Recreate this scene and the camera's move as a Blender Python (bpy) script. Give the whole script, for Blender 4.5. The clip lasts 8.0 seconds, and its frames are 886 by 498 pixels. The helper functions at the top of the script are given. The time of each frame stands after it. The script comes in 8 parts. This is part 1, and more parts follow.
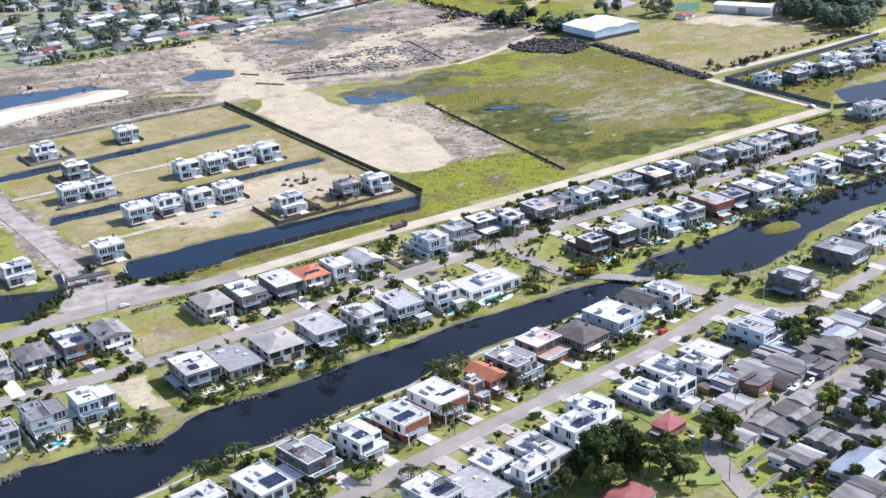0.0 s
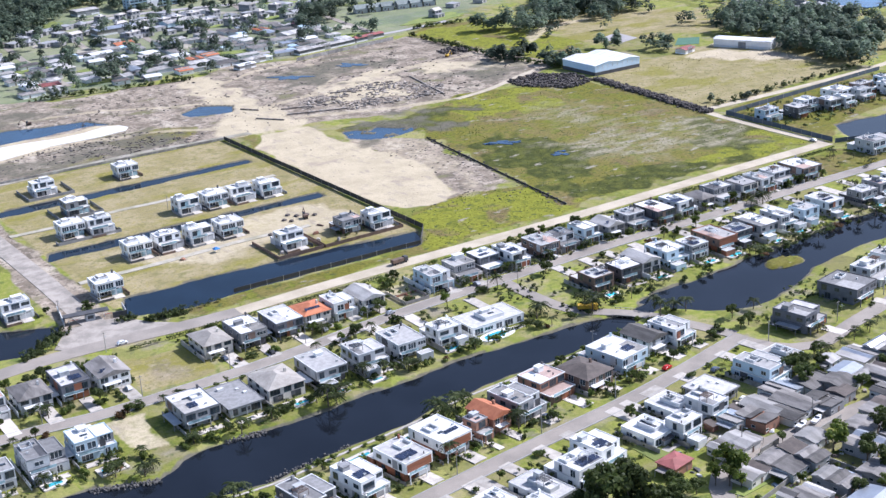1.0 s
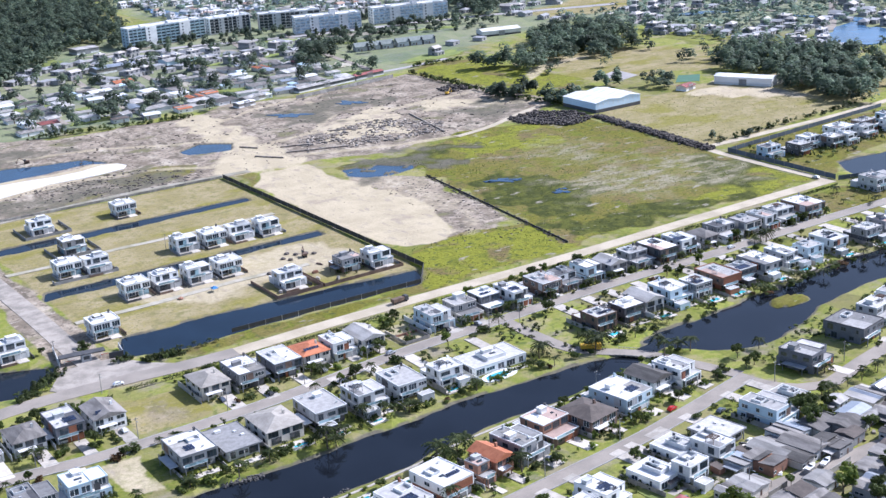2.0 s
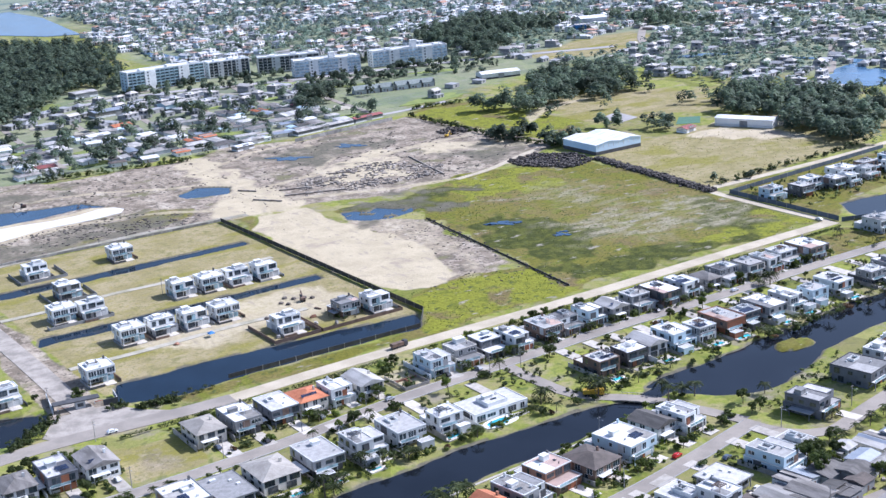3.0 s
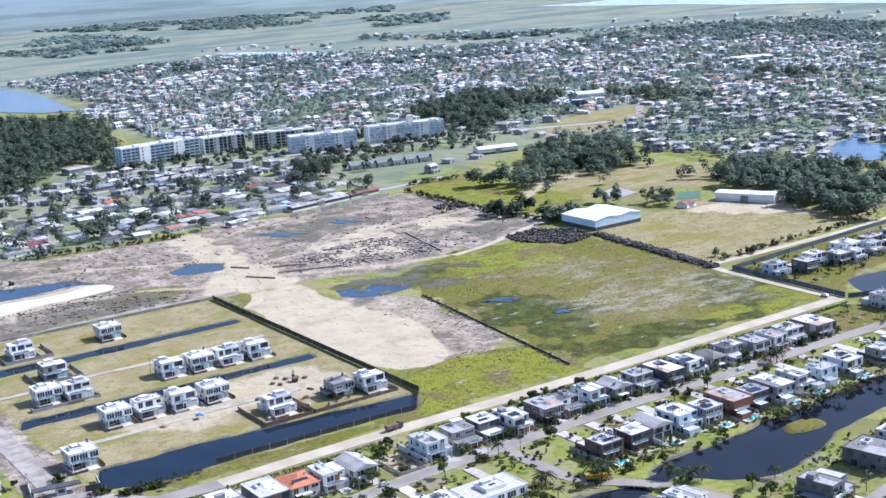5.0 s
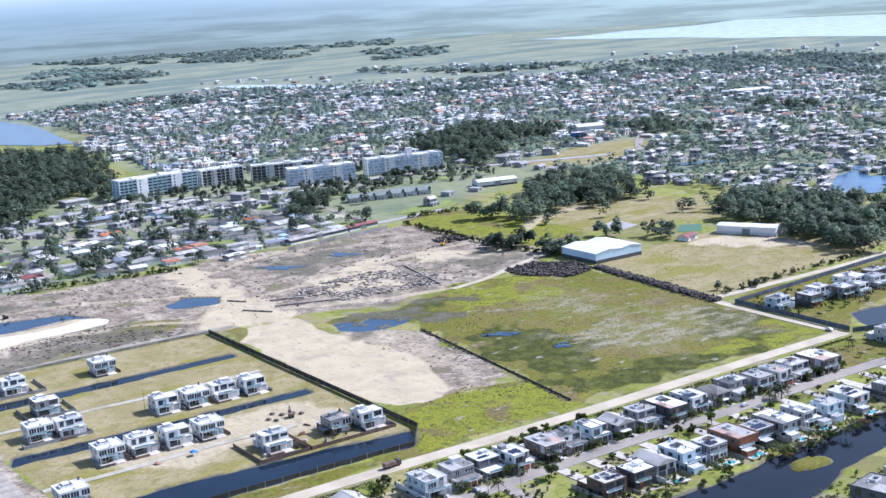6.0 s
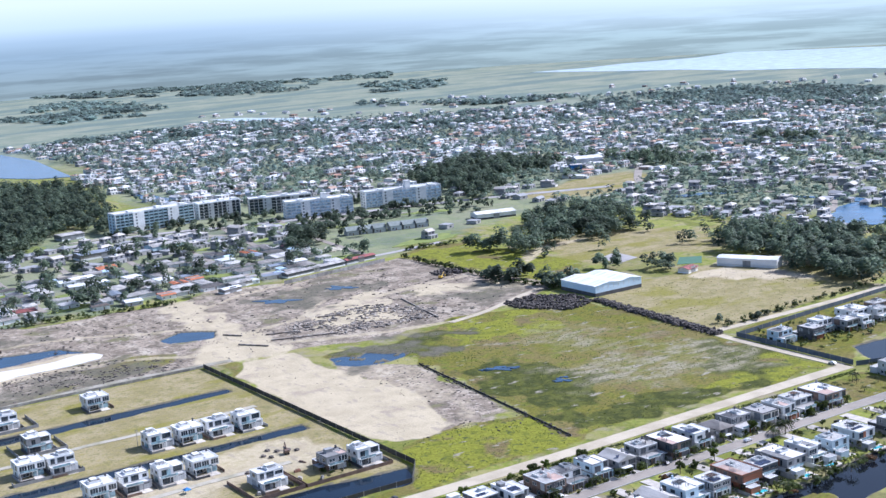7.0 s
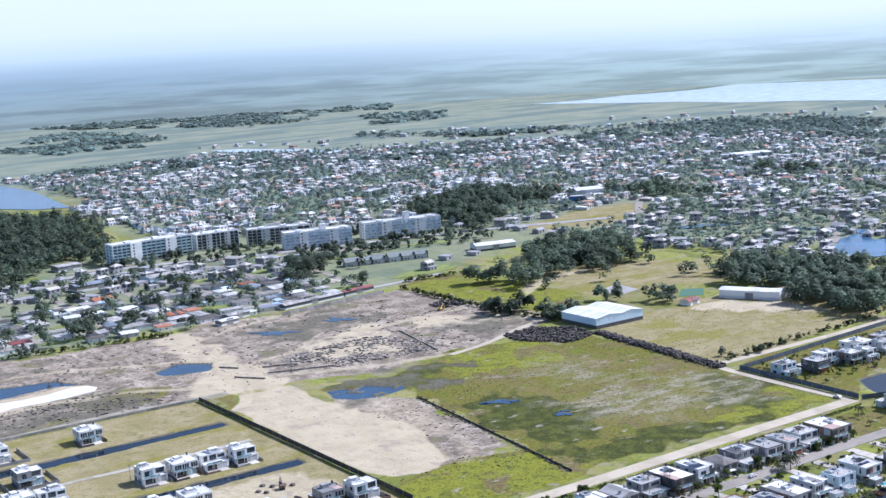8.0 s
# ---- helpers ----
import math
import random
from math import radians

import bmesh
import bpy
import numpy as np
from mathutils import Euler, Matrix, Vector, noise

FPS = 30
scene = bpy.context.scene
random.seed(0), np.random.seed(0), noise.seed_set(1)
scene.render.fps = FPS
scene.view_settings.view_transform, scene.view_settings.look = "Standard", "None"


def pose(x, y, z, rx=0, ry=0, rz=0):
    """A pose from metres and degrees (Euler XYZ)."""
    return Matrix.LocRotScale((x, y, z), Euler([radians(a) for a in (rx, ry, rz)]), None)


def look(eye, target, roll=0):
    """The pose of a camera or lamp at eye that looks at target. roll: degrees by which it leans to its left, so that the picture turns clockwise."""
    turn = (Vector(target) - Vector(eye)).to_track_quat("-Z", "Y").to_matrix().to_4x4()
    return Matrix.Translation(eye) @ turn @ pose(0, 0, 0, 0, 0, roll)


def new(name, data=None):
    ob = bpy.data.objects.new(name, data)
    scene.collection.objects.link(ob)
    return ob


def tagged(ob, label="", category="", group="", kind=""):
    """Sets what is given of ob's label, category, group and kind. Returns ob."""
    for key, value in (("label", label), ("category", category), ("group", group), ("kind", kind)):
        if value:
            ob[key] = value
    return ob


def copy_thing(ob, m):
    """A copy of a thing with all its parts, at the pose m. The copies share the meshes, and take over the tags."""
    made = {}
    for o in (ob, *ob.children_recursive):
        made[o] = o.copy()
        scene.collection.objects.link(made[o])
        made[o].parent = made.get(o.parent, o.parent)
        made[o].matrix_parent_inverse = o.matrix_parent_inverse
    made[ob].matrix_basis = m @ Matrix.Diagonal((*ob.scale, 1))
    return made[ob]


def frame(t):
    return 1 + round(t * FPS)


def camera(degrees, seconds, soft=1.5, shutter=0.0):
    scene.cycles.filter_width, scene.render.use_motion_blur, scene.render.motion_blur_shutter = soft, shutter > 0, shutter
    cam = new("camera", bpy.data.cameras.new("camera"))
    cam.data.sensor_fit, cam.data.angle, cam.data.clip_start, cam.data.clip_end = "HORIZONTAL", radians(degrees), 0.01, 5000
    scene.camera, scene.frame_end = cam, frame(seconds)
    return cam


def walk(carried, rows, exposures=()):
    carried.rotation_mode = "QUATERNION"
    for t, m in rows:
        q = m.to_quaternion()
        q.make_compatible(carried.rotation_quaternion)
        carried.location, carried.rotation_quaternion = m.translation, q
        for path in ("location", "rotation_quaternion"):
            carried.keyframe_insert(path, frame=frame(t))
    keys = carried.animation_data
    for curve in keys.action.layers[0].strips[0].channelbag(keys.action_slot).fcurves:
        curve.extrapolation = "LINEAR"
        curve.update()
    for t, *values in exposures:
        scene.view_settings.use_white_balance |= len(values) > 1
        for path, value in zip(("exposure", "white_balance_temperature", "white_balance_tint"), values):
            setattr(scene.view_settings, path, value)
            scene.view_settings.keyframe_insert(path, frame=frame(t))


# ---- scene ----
cam = camera(36.9, 8.0, soft=1.45)
PATH = [
    (0, (-328.314, -532.027, 213.338), (-327.314, -530.455, 212.612), -3.3),
    (0.5, (-327.542, -530.022, 212.72), (-326.536, -528.443, 212.018), -3.3),
    (1, (-326.445, -527.698, 211.958), (-325.432, -526.113, 211.281), -3.4),
    (1.5, (-324.918, -524.798, 211.093), (-323.898, -523.206, 210.441), -3.4),
    (3, (-318.93, -515.618, 208.424), (-317.89, -514.005, 207.861), -3.6),
    (3.5, (-316.255, -512.29, 206.956), (-315.209, -510.671, 206.424), -3.6),
    (4, (-314.101, -508.953, 206.317), (-313.048, -507.329, 205.812), -3.7),
    (4.5, (-311.545, -505.351, 205.376), (-310.486, -503.723, 204.898), -3.7),
    (6, (-303.885, -493.831, 202.685), (-302.811, -492.193, 202.28), -3.6),
    (6.5, (-301.155, -490.466, 201.917), (-300.077, -488.825, 201.537), -3.7),
    (7, (-298.587, -486.988, 201.212), (-297.504, -485.345, 200.855), -3.7),
    (7.5, (-295.781, -483.157, 200.16), (-294.694, -481.511, 199.827), -3.6),
    (8, (-293.083, -479.487, 199.323), (-291.993, -477.839, 199.013), -3.6),
]
walk(cam, [(t, look(eye, target, roll)) for t, eye, target, roll in PATH], [(0, 0.47, 5740, 17), (4.5, 0.46, 5430, 17), (6.2, 0.46, 5460, 17), (8, 0.30, 5480, 17)])

# ---- light ----
SUN = Vector((1.0, -0.16, 0.90)).normalized()
world = bpy.data.worlds.new("world")
scene.world = world
world.use_nodes = True
sky = world.node_tree.nodes.new("ShaderNodeTexSky")
sky.sky_type, sky.sun_disc = "NISHITA", False
sky.sun_elevation, sky.sun_rotation = math.asin(SUN.z), math.atan2(SUN.x, SUN.y)
sky.air_density, sky.dust_density, sky.ozone_density = 1.0, 1.5, 1.0
back = world.node_tree.nodes["Background"]
back.inputs["Strength"].default_value = 0.122
world.node_tree.links.new(sky.outputs[0], back.inputs["Color"])
sun = new("sun", bpy.data.lights.new("sun", "SUN"))
sun.data.energy, sun.data.angle, sun.data.color = 4.7, radians(0.6), (1.0, 0.965, 0.92)
sun.matrix_world = look((0, 0, 300), Vector((0, 0, 300)) - SUN)


# ---- materials ----
def nodes_of(name):
    m = bpy.data.materials.new(name)
    m.use_nodes = True
    nt = m.node_tree
    return m, nt, nt.nodes["Principled BSDF"]


def add(nt, kind, **values):
    n = nt.nodes.new(kind)
    for key, value in values.items():
        if key in n.inputs:
            n.inputs[key].default_value = value
    return n


def mixed(nt, fac, a, b):
    """A colour mix; fac, a and b are sockets or values."""
    n = nt.nodes.new("ShaderNodeMix")
    n.data_type = "RGBA"
    for slot, value in ((0, fac), (6, a), (7, b)):
        if isinstance(value, bpy.types.NodeSocket):
            nt.links.new(value, n.inputs[slot])
        elif slot:
            n.inputs[slot].default_value = (*value, 1)
        else:
            n.inputs[slot].default_value = value
    return n.outputs[2]


def ramp(nt, socket, lo, hi, a=0.0, b=1.0):
    n = nt.nodes.new("ShaderNodeMapRange")
    n.interpolation_type = "SMOOTHSTEP"
    nt.links.new(socket, n.inputs[0])
    for k, v in zip((1, 2, 3, 4), (lo, hi, a, b)):
        n.inputs[k].default_value = v
    return n.outputs[0]


def grain(nt, scale, detail=4.0, where="world", stretch=None):
    src = nt.nodes.new("ShaderNodeNewGeometry").outputs["Position"] if where == "world" else nt.nodes.new("ShaderNodeTexCoord").outputs["Object"]
    if stretch:
        mp = nt.nodes.new("ShaderNodeMapping")
        mp.inputs["Scale"].default_value = stretch
        nt.links.new(src, mp.inputs[0])
        src = mp.outputs[0]
    n = add(nt, "ShaderNodeTexNoise", Scale=scale, Detail=detail, Roughness=0.6)
    nt.links.new(src, n.inputs["Vector"])
    return n.outputs["Fac"]


def scaled(nt, colour, factor):
    """The colour multiplied by a grey socket."""
    n = nt.nodes.new("ShaderNodeVectorMath")
    n.operation = "SCALE"
    nt.links.new(colour, n.inputs[0])
    nt.links.new(factor, n.inputs[3])
    return n.outputs[0]


def surface(name, c1, c2, rough=0.8, scale=0.6, bump=0.1, metal=0.0, vary=0.12, island=False, fine=6.0, stretch=None):
    """A weathered surface: two tones by broad stains, fine grain, and a small shift from object to object."""
    m, nt, b = nodes_of(name)
    broad = ramp(nt, grain(nt, scale, 5, stretch=stretch), 0.35, 0.68)
    col = mixed(nt, broad, c1, c2)
    tiny = grain(nt, fine, 3, stretch=stretch)
    col = scaled(nt, col, ramp(nt, tiny, 0.25, 0.75, 0.86, 1.12))
    if vary:
        if island:
            r = nt.nodes.new("ShaderNodeNewGeometry").outputs["Random Per Island"]
        else:
            r = nt.nodes.new("ShaderNodeObjectInfo").outputs["Random"]
        col = scaled(nt, col, ramp(nt, r, 0.0, 1.0, 1 - vary, 1 + vary))
    nt.links.new(col, b.inputs["Base Color"])
    b.inputs["Roughness"].default_value, b.inputs["Metallic"].default_value = rough, metal
    if bump:
        bp = add(nt, "ShaderNodeBump", Strength=bump, Distance=0.05)
        nt.links.new(tiny, bp.inputs["Height"])
        nt.links.new(bp.outputs[0], b.inputs["Normal"])
    return m


def leafy(name, dark, light, vary=0.25):
    m, nt, b = nodes_of(name)
    r = nt.nodes.new("ShaderNodeNewGeometry").outputs["Random Per Island"]
    o = nt.nodes.new("ShaderNodeObjectInfo").outputs["Random"]
    col = mixed(nt, ramp(nt, r, 0, 1), dark, light)
    col = scaled(nt, col, ramp(nt, o, 0, 1, 1 - vary, 1 + vary))
    col = scaled(nt, col, ramp(nt, grain(nt, 0.09, 3), 0.3, 0.7, 0.75, 1.25))
    tone = nt.nodes.new("ShaderNodeAttribute")
    tone.attribute_name = "tone"
    one = nt.nodes.new("ShaderNodeMath")
    one.operation = "ADD"
    one.inputs[1].default_value = 1.0
    nt.links.new(tone.outputs["Fac"], one.inputs[0])
    col = scaled(nt, col, one.outputs[0])
    nt.links.new(col, b.inputs["Base Color"])
    b.inputs["Roughness"].default_value = 0.6
    b.inputs["Specular IOR Level"].default_value = 0.25
    thin = nt.nodes.new("ShaderNodeBsdfTranslucent")
    nt.links.new(col, thin.inputs["Color"])
    both = nt.nodes.new("ShaderNodeMixShader")
    both.inputs[0].default_value = 0.5
    nt.links.new(b.outputs[0], both.inputs[1])
    nt.links.new(thin.outputs[0], both.inputs[2])
    nt.links.new(both.outputs[0], nt.nodes["Material Output"].inputs["Surface"])
    return m


def city(name, tones, rough=0.8):
    """Many pieces in one mesh, each in one of several tones."""
    m, nt, b = nodes_of(name)
    n = nt.nodes.new("ShaderNodeValToRGB")
    n.color_ramp.interpolation = "CONSTANT"
    while len(n.color_ramp.elements) < len(tones):
        n.color_ramp.elements.new(0.5)
    for k, tone in enumerate(tones):
        n.color_ramp.elements[k].position, n.color_ramp.elements[k].color = k / len(tones), (*tone, 1)
    nt.links.new(nt.nodes.new("ShaderNodeNewGeometry").outputs["Random Per Island"], n.inputs[0])
    col = scaled(nt, n.outputs[0], ramp(nt, grain(nt, 0.7, 5), 0.25, 0.75, 0.72, 1.15))
    nt.links.new(col, b.inputs["Base Color"])
    b.inputs["Roughness"].default_value = rough
    return m


WHITE = surface("white_plaster", (0.80, 0.80, 0.78), (0.68, 0.68, 0.66), 0.85, 0.25)
CREAM = surface("cream_plaster", (0.66, 0.62, 0.55), (0.55, 0.51, 0.45), 0.85, 0.25)
PALE = surface("pale_grey_plaster", (0.52, 0.53, 0.53), (0.42, 0.43, 0.43), 0.85, 0.25)
GREY = surface("grey_plaster", (0.30, 0.30, 0.30), (0.22, 0.22, 0.22), 0.85, 0.3)
SLATE = surface("slate_blue_plaster", (0.155, 0.16, 0.18), (0.115, 0.12, 0.135), 0.8, 0.3)
DARK = surface("charcoal_cladding", (0.085, 0.085, 0.09), (0.055, 0.055, 0.06), 0.7, 0.3)
BLUE = surface("pale_blue_plaster", (0.52, 0.64, 0.70), (0.45, 0.56, 0.63), 0.8, 0.25)
BROWN = surface("brown_stone_cladding", (0.20, 0.135, 0.10), (0.13, 0.085, 0.065), 0.8, 0.5)
WOOD = surface("red_wood_cladding", (0.30, 0.115, 0.055), (0.20, 0.07, 0.035), 0.6, 0.5, stretch=(0.4, 0.4, 6))
BRICK = surface("bare_brick", (0.33, 0.17, 0.11), (0.24, 0.13, 0.09), 0.9, 0.5)
ROOF_WHITE = surface("white_roof_membrane", (0.77, 0.76, 0.74), (0.60, 0.585, 0.56), 0.8, 0.55, vary=0.14, fine=3.0)
ROOF_PALE = surface("pale_concrete_roof", (0.49, 0.475, 0.455), (0.37, 0.355, 0.335), 0.85, 0.55, vary=0.2, fine=3.0)
ROOF_GREY = surface("grey_gravel_roof", (0.265, 0.26, 0.255), (0.19, 0.186, 0.18), 0.9, 0.55, vary=0.2, fine=3.0)
ROOF_DARK = surface("dark_membrane_roof", (0.10, 0.10, 0.105), (0.065, 0.065, 0.07), 0.8, 0.25)
ROOF_PINK = surface("pink_gravel_roof", (0.50, 0.36, 0.30), (0.38, 0.28, 0.24), 0.9, 0.25)
TILE = surface("orange_clay_tile", (0.52, 0.19, 0.09), (0.40, 0.13, 0.06), 0.8, 0.35, 0.5, fine=3.0)
TILE_DARK = surface("weathered_brown_tile", (0.13, 0.105, 0.09), (0.085, 0.07, 0.06), 0.85, 0.35, 0.5, fine=3.0)
SLATE_TILE = surface("grey_green_roof_tile", (0.25, 0.28, 0.26), (0.19, 0.215, 0.20), 0.8, 0.3, 0.4, fine=3.0)
TILE_PALE = surface("pale_weathered_tile", (0.40, 0.365, 0.32), (0.29, 0.265, 0.23), 0.85, 0.3, 0.5, fine=3.0)
TILE_RED = surface("red_painted_roof", (0.32, 0.10, 0.09), (0.22, 0.07, 0.06), 0.7, 0.35)
FIBRE = surface("fibre_cement_sheet", (0.225, 0.208, 0.192), (0.115, 0.105, 0.096), 0.9, 0.35, 0.4, vary=0.5, stretch=(1.0, 0.25, 1.0))
FIBRE_PALE = surface("pale_fibre_cement_sheet", (0.42, 0.40, 0.375), (0.27, 0.255, 0.235), 0.9, 0.3, 0.4, vary=0.25, stretch=(1.0, 0.25, 1.0))
ZINC = surface("zinc_sheet", (0.50, 0.52, 0.55), (0.40, 0.42, 0.45), 0.4, 0.2, 0.1, metal=0.6)
COPING = surface("white_coping", (0.78, 0.78, 0.76), (0.62, 0.62, 0.60), 0.8, 0.4, vary=0.05)
FRAME = surface("dark_window_frame", (0.06, 0.06, 0.065), (0.045, 0.045, 0.05), 0.5, 1.0, 0)
FRAME_WHITE = surface("white_window_frame", (0.75, 0.75, 0.74), (0.68, 0.68, 0.67), 0.5, 1.0, 0)
CONCRETE = surface("pale_concrete_paving", (0.50, 0.455, 0.395), (0.37, 0.335, 0.285), 0.9, 0.35)
STONE = surface("pale_stone_deck", (0.64, 0.585, 0.505), (0.50, 0.45, 0.385), 0.85, 0.4)
WALL_GREY = surface("rendered_boundary_wall", (0.37, 0.35, 0.32), (0.24, 0.225, 0.205), 0.9, 0.4, vary=0.25)
ASPHALT = surface("worn_asphalt", (0.335, 0.292, 0.245), (0.255, 0.224, 0.190), 0.9, 0.08, 0.2, vary=0)
DUSTY = surface("dusty_patched_paving", (0.42, 0.37, 0.315), (0.25, 0.225, 0.19), 0.95, 0.14, 0.3, vary=0, fine=2.0)
SETTS = surface("pale_concrete_pavers", (0.40, 0.375, 0.36), (0.31, 0.29, 0.28), 0.9, 0.06, 0.2, vary=0)
MEADOW = surface("mown_lawn", (0.215, 0.25, 0.06), (0.15, 0.19, 0.045), 0.95, 0.12, 0.3, vary=0.25)
YARD = surface("bare_yard", (0.42, 0.38, 0.31), (0.27, 0.25, 0.17), 0.95, 0.12, 0.3, vary=0.25)
COURT = surface("green_sports_court", (0.07, 0.17, 0.105), (0.06, 0.145, 0.09), 0.8, 0.2, 0.05, vary=0)
WHITE_SAND = surface("white_sand", (0.74, 0.71, 0.66), (0.62, 0.59, 0.54), 0.95, 0.12, 0.3, vary=0)
SANDROAD = surface("packed_sand", (0.54, 0.465, 0.345), (0.42, 0.355, 0.255), 0.95, 0.07, 0.3, vary=0)
KERB = surface("concrete_kerb", (0.42, 0.41, 0.39), (0.32, 0.31, 0.30), 0.9, 0.3)
METAL = surface("galvanised_metal", (0.40, 0.41, 0.42), (0.32, 0.33, 0.34), 0.45, 1.0, 0, metal=0.8)
BLACKNET = surface("black_fence_net", (0.035, 0.035, 0.035), (0.055, 0.055, 0.05), 0.8, 0.3, 0.2, vary=0)
BLUEWALL = surface("slate_blue_boundary_wall", (0.10, 0.125, 0.155), (0.075, 0.095, 0.12), 0.85, 0.25)
BARK = surface("bark", (0.16, 0.125, 0.09), (0.10, 0.075, 0.055), 0.95, 1.5, 0.4)
ROCK = surface("grey_rock", (0.16, 0.15, 0.135), (0.09, 0.085, 0.08), 0.9, 1.0, 0.4, island=True)
EARTH = surface("dark_dug_earth", (0.058, 0.049, 0.044), (0.115, 0.098, 0.086), 0.95, 0.4, 0.6, island=True, vary=0.45)
RUBBLE = surface("concrete_rubble", (0.36, 0.32, 0.27), (0.16, 0.13, 0.105), 0.9, 0.3, 0.4, island=True, vary=0.35)
LEAF = leafy("broad_leaves", (0.050, 0.074, 0.020), (0.112, 0.140, 0.042))
LEAF_BRIGHT = leafy("bright_leaves", (0.065, 0.105, 0.018), (0.155, 0.19, 0.038))
PALM = leafy("palm_fronds", (0.030, 0.048, 0.015), (0.095, 0.115, 0.038))
PINE = leafy("dark_needles", (0.014, 0.026, 0.010), (0.042, 0.062, 0.020))
BROWNLEAF = leafy("dry_leaves", (0.10, 0.06, 0.03), (0.20, 0.11, 0.05))
# canopy lightened and greyed: some of the distance haze is in the leaf colour
HAZED_WOODS = leafy("hazed_wood_canopy", (0.102, 0.140, 0.092), (0.168, 0.212, 0.140))
# leaves of distant trees: pale bluish haze painted into their base colours
HAZED_SCRUB = leafy("hazed_plain_scrub", (0.17, 0.225, 0.20), (0.22, 0.285, 0.25))
HAZED_TOWN_LEAF = leafy("hazed_town_leaves", (0.125, 0.168, 0.128), (0.188, 0.238, 0.182))
STRAW = leafy("dry_straw", (0.16, 0.135, 0.05), (0.30, 0.25, 0.12))
YELLOW = surface("yellow_machine_paint", (0.62, 0.38, 0.03), (0.5, 0.3, 0.03), 0.5, 1.0, 0)
RED = surface("red_car_paint", (0.55, 0.03, 0.02), (0.5, 0.03, 0.02), 0.25, 1.0, 0, vary=0)
CARPAINT = [surface("car_paint", c, c, 0.25, 1.0, 0) for c in ((0.75, 0.75, 0.75), (0.04, 0.04, 0.045), (0.35, 0.36, 0.38), (0.10, 0.12, 0.16))]
RUBBER = surface("tyre_rubber", (0.02, 0.02, 0.02), (0.03, 0.03, 0.03), 0.9, 1.0, 0)
TARP = surface("blue_tarpaulin", (0.03, 0.20, 0.50), (0.03, 0.16, 0.42), 0.5, 1.0, 0)
WHITE_METAL = surface("white_sheet_metal", (0.80, 0.80, 0.79), (0.72, 0.72, 0.72), 0.45, 0.06, 0.05)
SKY_METAL = surface("pale_blue_sheet_metal", (0.60, 0.74, 0.86), (0.54, 0.68, 0.80), 0.45, 0.1, 0.05)


def glassy(name, colour, rough):
    m, nt, b = nodes_of(name)
    col = mixed(nt, ramp(nt, grain(nt, 0.4, 2), 0.4, 0.6), colour, tuple(c * 1.8 for c in colour))
    nt.links.new(col, b.inputs["Base Color"])
    b.inputs["Roughness"].default_value = rough
    b.inputs["Specular IOR Level"].default_value = 0.7
    return m


GLASS = glassy("tinted_window_glass", (0.025, 0.034, 0.042), 0.05)
GREENGLASS = glassy("pale_green_balustrade_glass", (0.20, 0.29, 0.32), 0.08)
PALEGLASS = glassy("frosted_balustrade_glass", (0.34, 0.42, 0.48), 0.15)
SOLAR = glassy("solar_cells", (0.018, 0.024, 0.045), 0.12)


def watery(name, colour, rough=0.08, scale=0.5, gloss=0.38):
    m, nt, b = nodes_of(name)
    col = mixed(nt, ramp(nt, grain(nt, 0.03, 4), 0.35, 0.65), colour, tuple(c * 1.5 for c in colour))
    nt.links.new(col, b.inputs["Base Color"])
    b.inputs["Roughness"].default_value, b.inputs["IOR"].default_value = rough, 1.33
    b.inputs["Specular IOR Level"].default_value = gloss
    bp = add(nt, "ShaderNodeBump", Strength=0.25, Distance=0.06)
    nt.links.new(grain(nt, scale, 3, stretch=(1.0, 0.55, 1.0)), bp.inputs["Height"])
    nt.links.new(bp.outputs[0], b.inputs["Normal"])
    return m


WATER = watery("dark_canal_water", (0.008, 0.010, 0.014), gloss=0.30)
WATER_ESTATE = watery("blue_canal_water", (0.008, 0.016, 0.028), gloss=0.26)
WATER_SITE = watery("blue_site_water", (0.022, 0.048, 0.085))
# far water: the pale sky reflection is put into its base colour
WATER_FAR = watery("sky_pale_water", (0.36, 0.43, 0.46), 0.3, 0.004)
WATER_LAKE = watery("blue_lake_water", (0.05, 0.11, 0.19), 0.2, 0.02)
POOL = watery("turquoise_pool_water", (0.06, 0.36, 0.42), 0.05, 1.5)


# ---- building blocks ----
def part(name, me, material, parent, label="", at=None):
    """Links a mesh, or a bmesh, as one object under a thing or a part."""
    if isinstance(me, bmesh.types.BMesh):
        bm, me = me, bpy.data.meshes.new(name)
        bm.to_mesh(me)
        bm.free()
    if material is not None and not me.materials:
        me.materials.append(material)
    ob = new(name, me)
    if parent is not None:
        ob.parent = parent
    if at is not None:
        ob.matrix_basis = at
    if label:
        ob["label"] = label
    return ob


def thing(name, m, label, category, group="", kind=""):
    ob = new(name)
    ob.empty_display_size = 0.5
    ob.matrix_basis = m
    return tagged(ob, label, category, group, kind)


CACHE = {}


